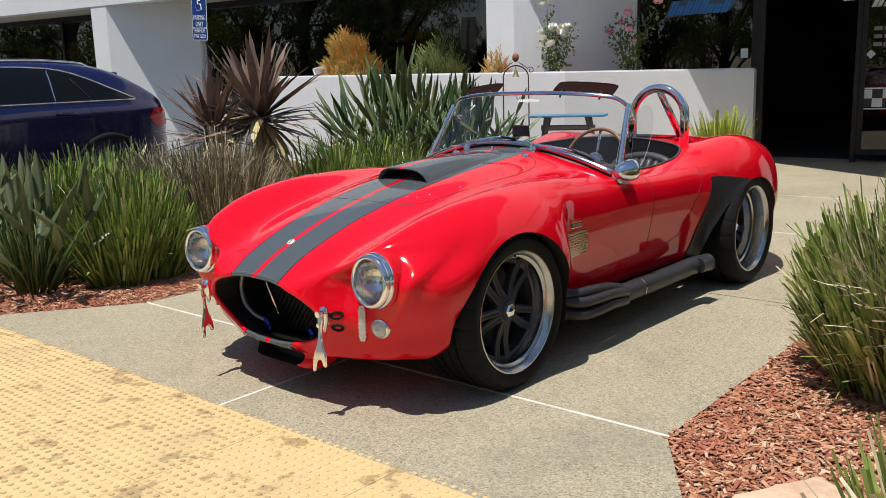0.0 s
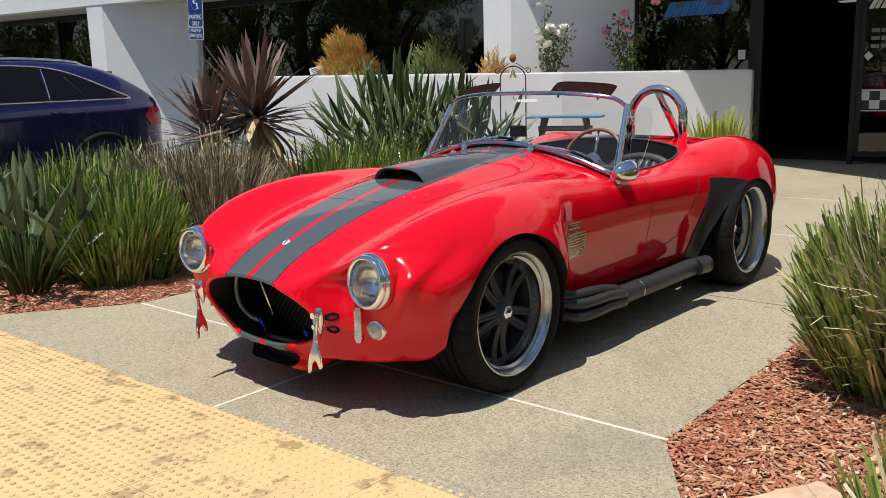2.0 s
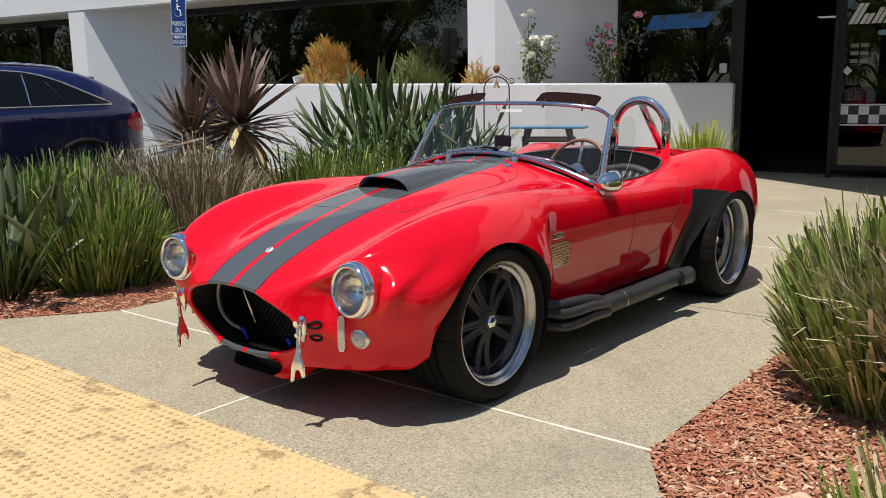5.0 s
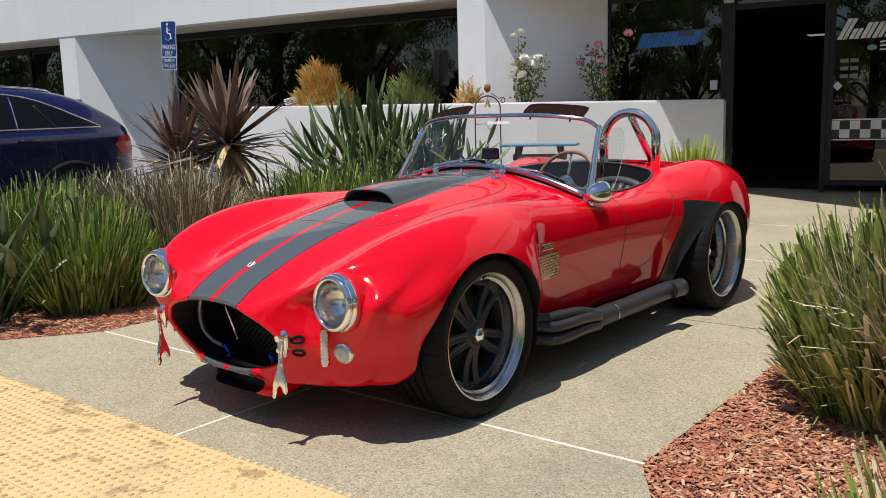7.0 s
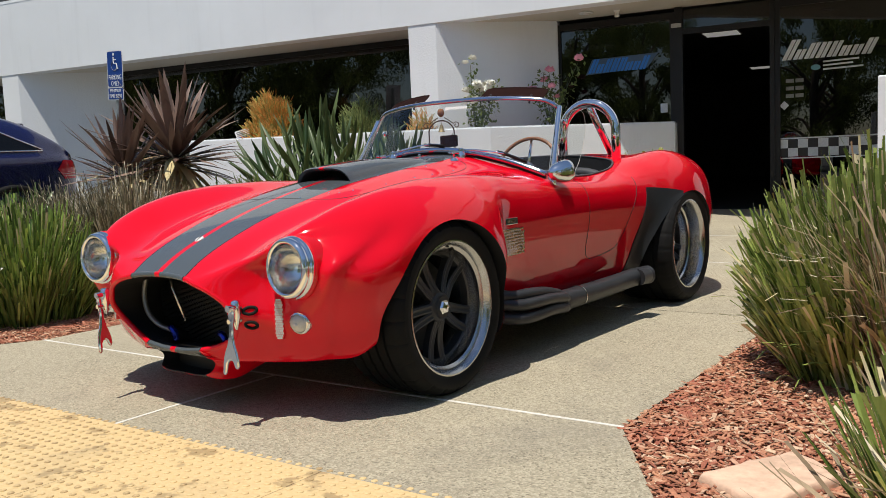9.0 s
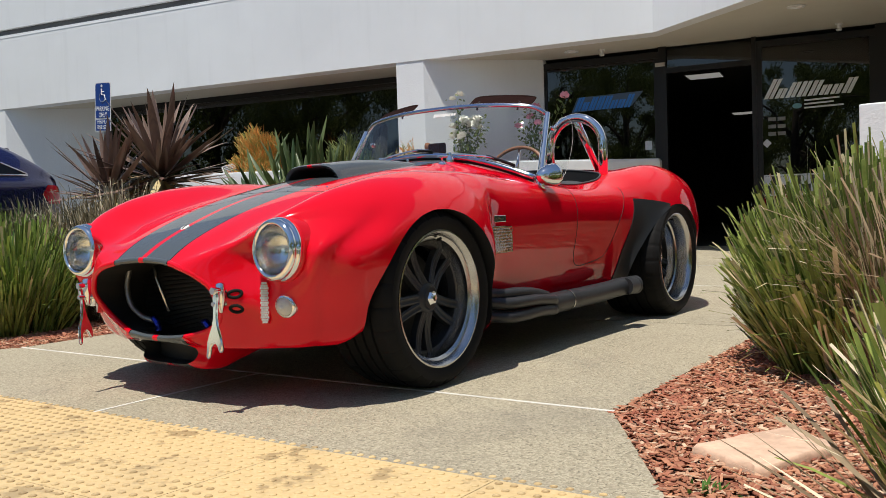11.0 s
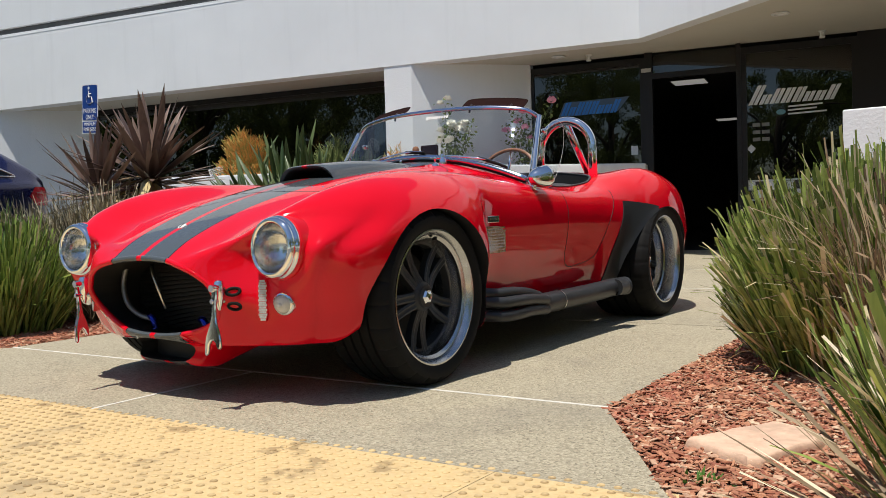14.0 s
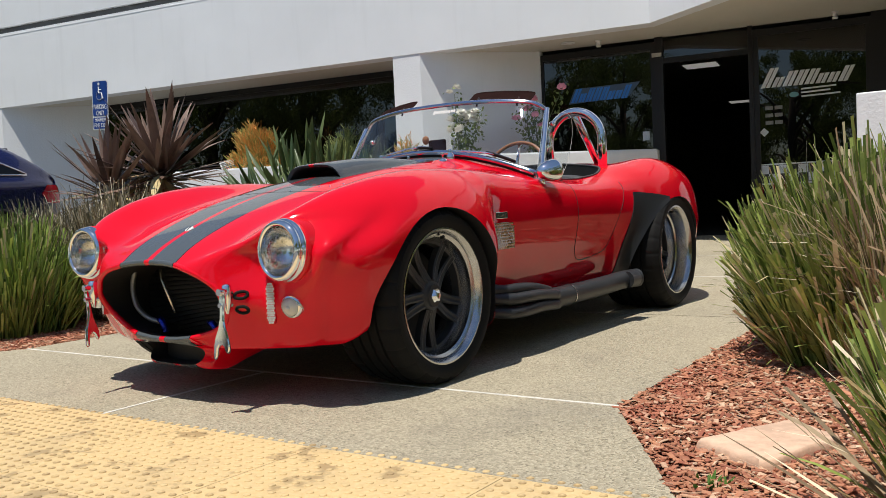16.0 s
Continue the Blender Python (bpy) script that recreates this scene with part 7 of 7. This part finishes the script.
bm = bmesh.new()
rows = []
for k in range(93):
    y = 4.62 * k / 92
    half = suv_section(y)
    loop = [(p.x, p.y) for p in half] + [(-p.x, p.y) for p in half[-2:0:-1]]
    rows.append([bm.verts.new((x, y, z)) for x, z in loop])
grid_faces(bm, rows, close_u=True)
bm.faces.new(rows[0])
bm.faces.new(rows[-1][::-1])
bmesh.ops.recalc_face_normals(bm, faces=bm.faces)
sb = part("body", bm, [BLUECAR, BLACK_IN], suv, "dark blue metallic body", True, 40)
cs = []
for y in (.88, 3.70):
    for s in (1, -1):
        a, c_ = sorted((s * .66, s * 1.2))
        cs.append(cylinder_x(a, c_, y, .36, .40, 48))
cut(sb, cs)


def suv_side(y, z):
    pts = suv_section(y)
    best = .1
    for a, c_ in zip(pts, pts[1:]):
        if (a.y - z) * (c_.y - z) <= 0 and abs(a.y - c_.y) > 1e-9:
            best = max(best, a.x + (c_.x - a.x) * (z - a.y) / (c_.y - a.y))
    return best


for s in (1, -1):
    for y0, y1 in ((.52, 1.394), (1.406, 2.20), (2.23, 2.95)):
        bm = bmesh.new()
        rows = []
        for k in range(9):
            row = []
            for j in range(11):
                y = y0 + (y1 - y0) * j / 10
                zt = min(SR(y) - .085, SWIN(y) - .008)
                zb = 1.15 - .02 * (y - 1) * .5
                z = zb + (max(zt, zb + .006) - zb) * k / 8
                row.append(bm.verts.new((s * (suv_side(y, z) + .005), y, z)))
            rows.append(row)
        grid_faces(bm, rows, flip=s < 0)
        bmesh.ops.recalc_face_normals(bm, faces=bm.faces)
        part("side_window", bm, GLASSD, suv, "dark privacy glass", True)
    for nm, zoff in (("belt_trim", 0), ("window_trim", 1)):
        bm = bmesh.new()
        path = []
        for j in range(26):
            y = .50 + 2.4 * j / 25
            zt = min(SR(y) - .075, SWIN(y))
            z = (1.143 - .02 * (y - 1) * .5) if zoff == 0 else zt
            path.append((s * (suv_side(y, z) + .006), y, z))
        tube(bm, path, .009, 6)
        part(nm, bm, CHROME, suv, "chrome window trim", True)
    for ya, yb, mt, rad in ((1.40, 1.375, CHROME, .006), (1.00, 1.16, BLACK_IN, .006)):
        bm = bmesh.new()
        tube(bm, [(s * (suv_side(ya + (yb - ya) * k / 6, z) + .007), ya + (yb - ya) * k / 6, z) for k, z in enumerate([1.15 + (.30 if mt is CHROME else .22) * j / 6 for j in range(7)])], rad, 6)
        part("window_divider", bm, mt, suv, "", True)
    bm = bmesh.new()
    tube(bm, [(s * (suv_side(.88 + .43 * math.cos(q), max(.30, .36 + .43 * math.sin(q))) + .004), .88 + .43 * math.cos(q), .36 + .43 * math.sin(q)) for q in [math.pi * k / 24 for k in range(25)]], .032, 8)
    part("arch_cladding", bm, RUBBER, suv, "matt black wheel-arch cladding", True)
    bm = bmesh.new()
    tube(bm, [(s * .60, y, SR(y) - (.012 if .86 < y < 2.3 else .04)) for y in [.82 + 1.58 * j / 18 for j in range(19)]], .016, 8)
    part("roof_rail", bm, CHROME, suv, "bright roof rail", True)
    for y in (1.32, 2.30):
        bm = bmesh.new()
        x = suv_side(y, 1.03)
        tube(bm, [(s * (x - .01), y - .11, 1.025), (s * (x + .035), y - .08, 1.03), (s * (x + .038), y + .08, 1.032), (s * (x - .01), y + .11, 1.027)], .013, 8)
        part("door_handle", bm, BLUECAR, suv, "body-coloured door handle", True)
    for y in (1.05, 2.02, 2.95):
        bm = bmesh.new()
        tube(bm, [(s * (suv_side(y, z) + .0005), y + (.18 * max(0, (.75 - z)) if y < 1.1 else 0), z) for z in [.34 + .04 * k for k in range(19)]], .004, 5)
        part("door_gap", bm, BLACK_IN, suv)
    bm = bmesh.new()
    rows = []
    for k in range(7):
        z = .86 + .19 * k / 6
        rows.append([bm.verts.new((s * (suv_side(y, z) + .006), y, z)) for y in [.035 + .33 * (1 - .25 * abs(k - 3) / 3) * j / 8 for j in range(9)]])
    grid_faces(bm, rows, flip=s < 0)
    part("tail_light", bm, simple("suv_red_lens", (0.42, 0.012, 0.02), 0.12, 0, 0.15, 60), suv, "red wrap-round tail light", True)
bm = bmesh.new()
rows = []
for k in range(7):
    y = .105 + .17 * k / 6
    z = SR(y) + .006
    rows.append([bm.verts.new((x, y, z + .0 - .01 * (x / .6) ** 2)) for x in [-.58 + 1.16 * j / 10 for j in range(11)]])
grid_faces(bm, rows)
bmesh.ops.recalc_face_normals(bm, faces=bm.faces)
part("rear_window", bm, GLASSD, suv, "dark privacy glass", True)
bm = bmesh.new()
tube(bm, [(0, .95, 1.53), (0, 1.0, 1.565), (0, 1.16, 1.57)], [.03, .03, .005], 8)
part("roof_fin", bm, BLUECAR, suv, "", True)
bm = bmesh.new()
box(bm, (-.62, .50, 1.396), (.62, .76, 1.436), None, .014)
part("roof_spoiler", bm, BLUECAR, suv, "dark roof-edge spoiler", True, 40)
for y in (.88, 3.70):
    for s in (1, -1):
        w_ = empty("wheel", pose(s * .80, y, .36, 0, 0, 0 if s > 0 else 180))
        w_.parent = suv
        bm = bmesh.new()
        lathe(bm, [(.26, -.11), (.34, -.10), (.36, -.06), (.36, .06), (.34, .10), (.27, .115), (.25, .10)], 48)
        part("tyre", bm, RUBBER, w_, "", True, 40)
        bm = bmesh.new()
        lathe(bm, [(.26, .095), (.24, .08), (.22, .05), (.07, .06), (.04, .085), (0, .09)], 40)
        part("rim", bm, STEEL, w_, "silver alloy rim", True, 40)
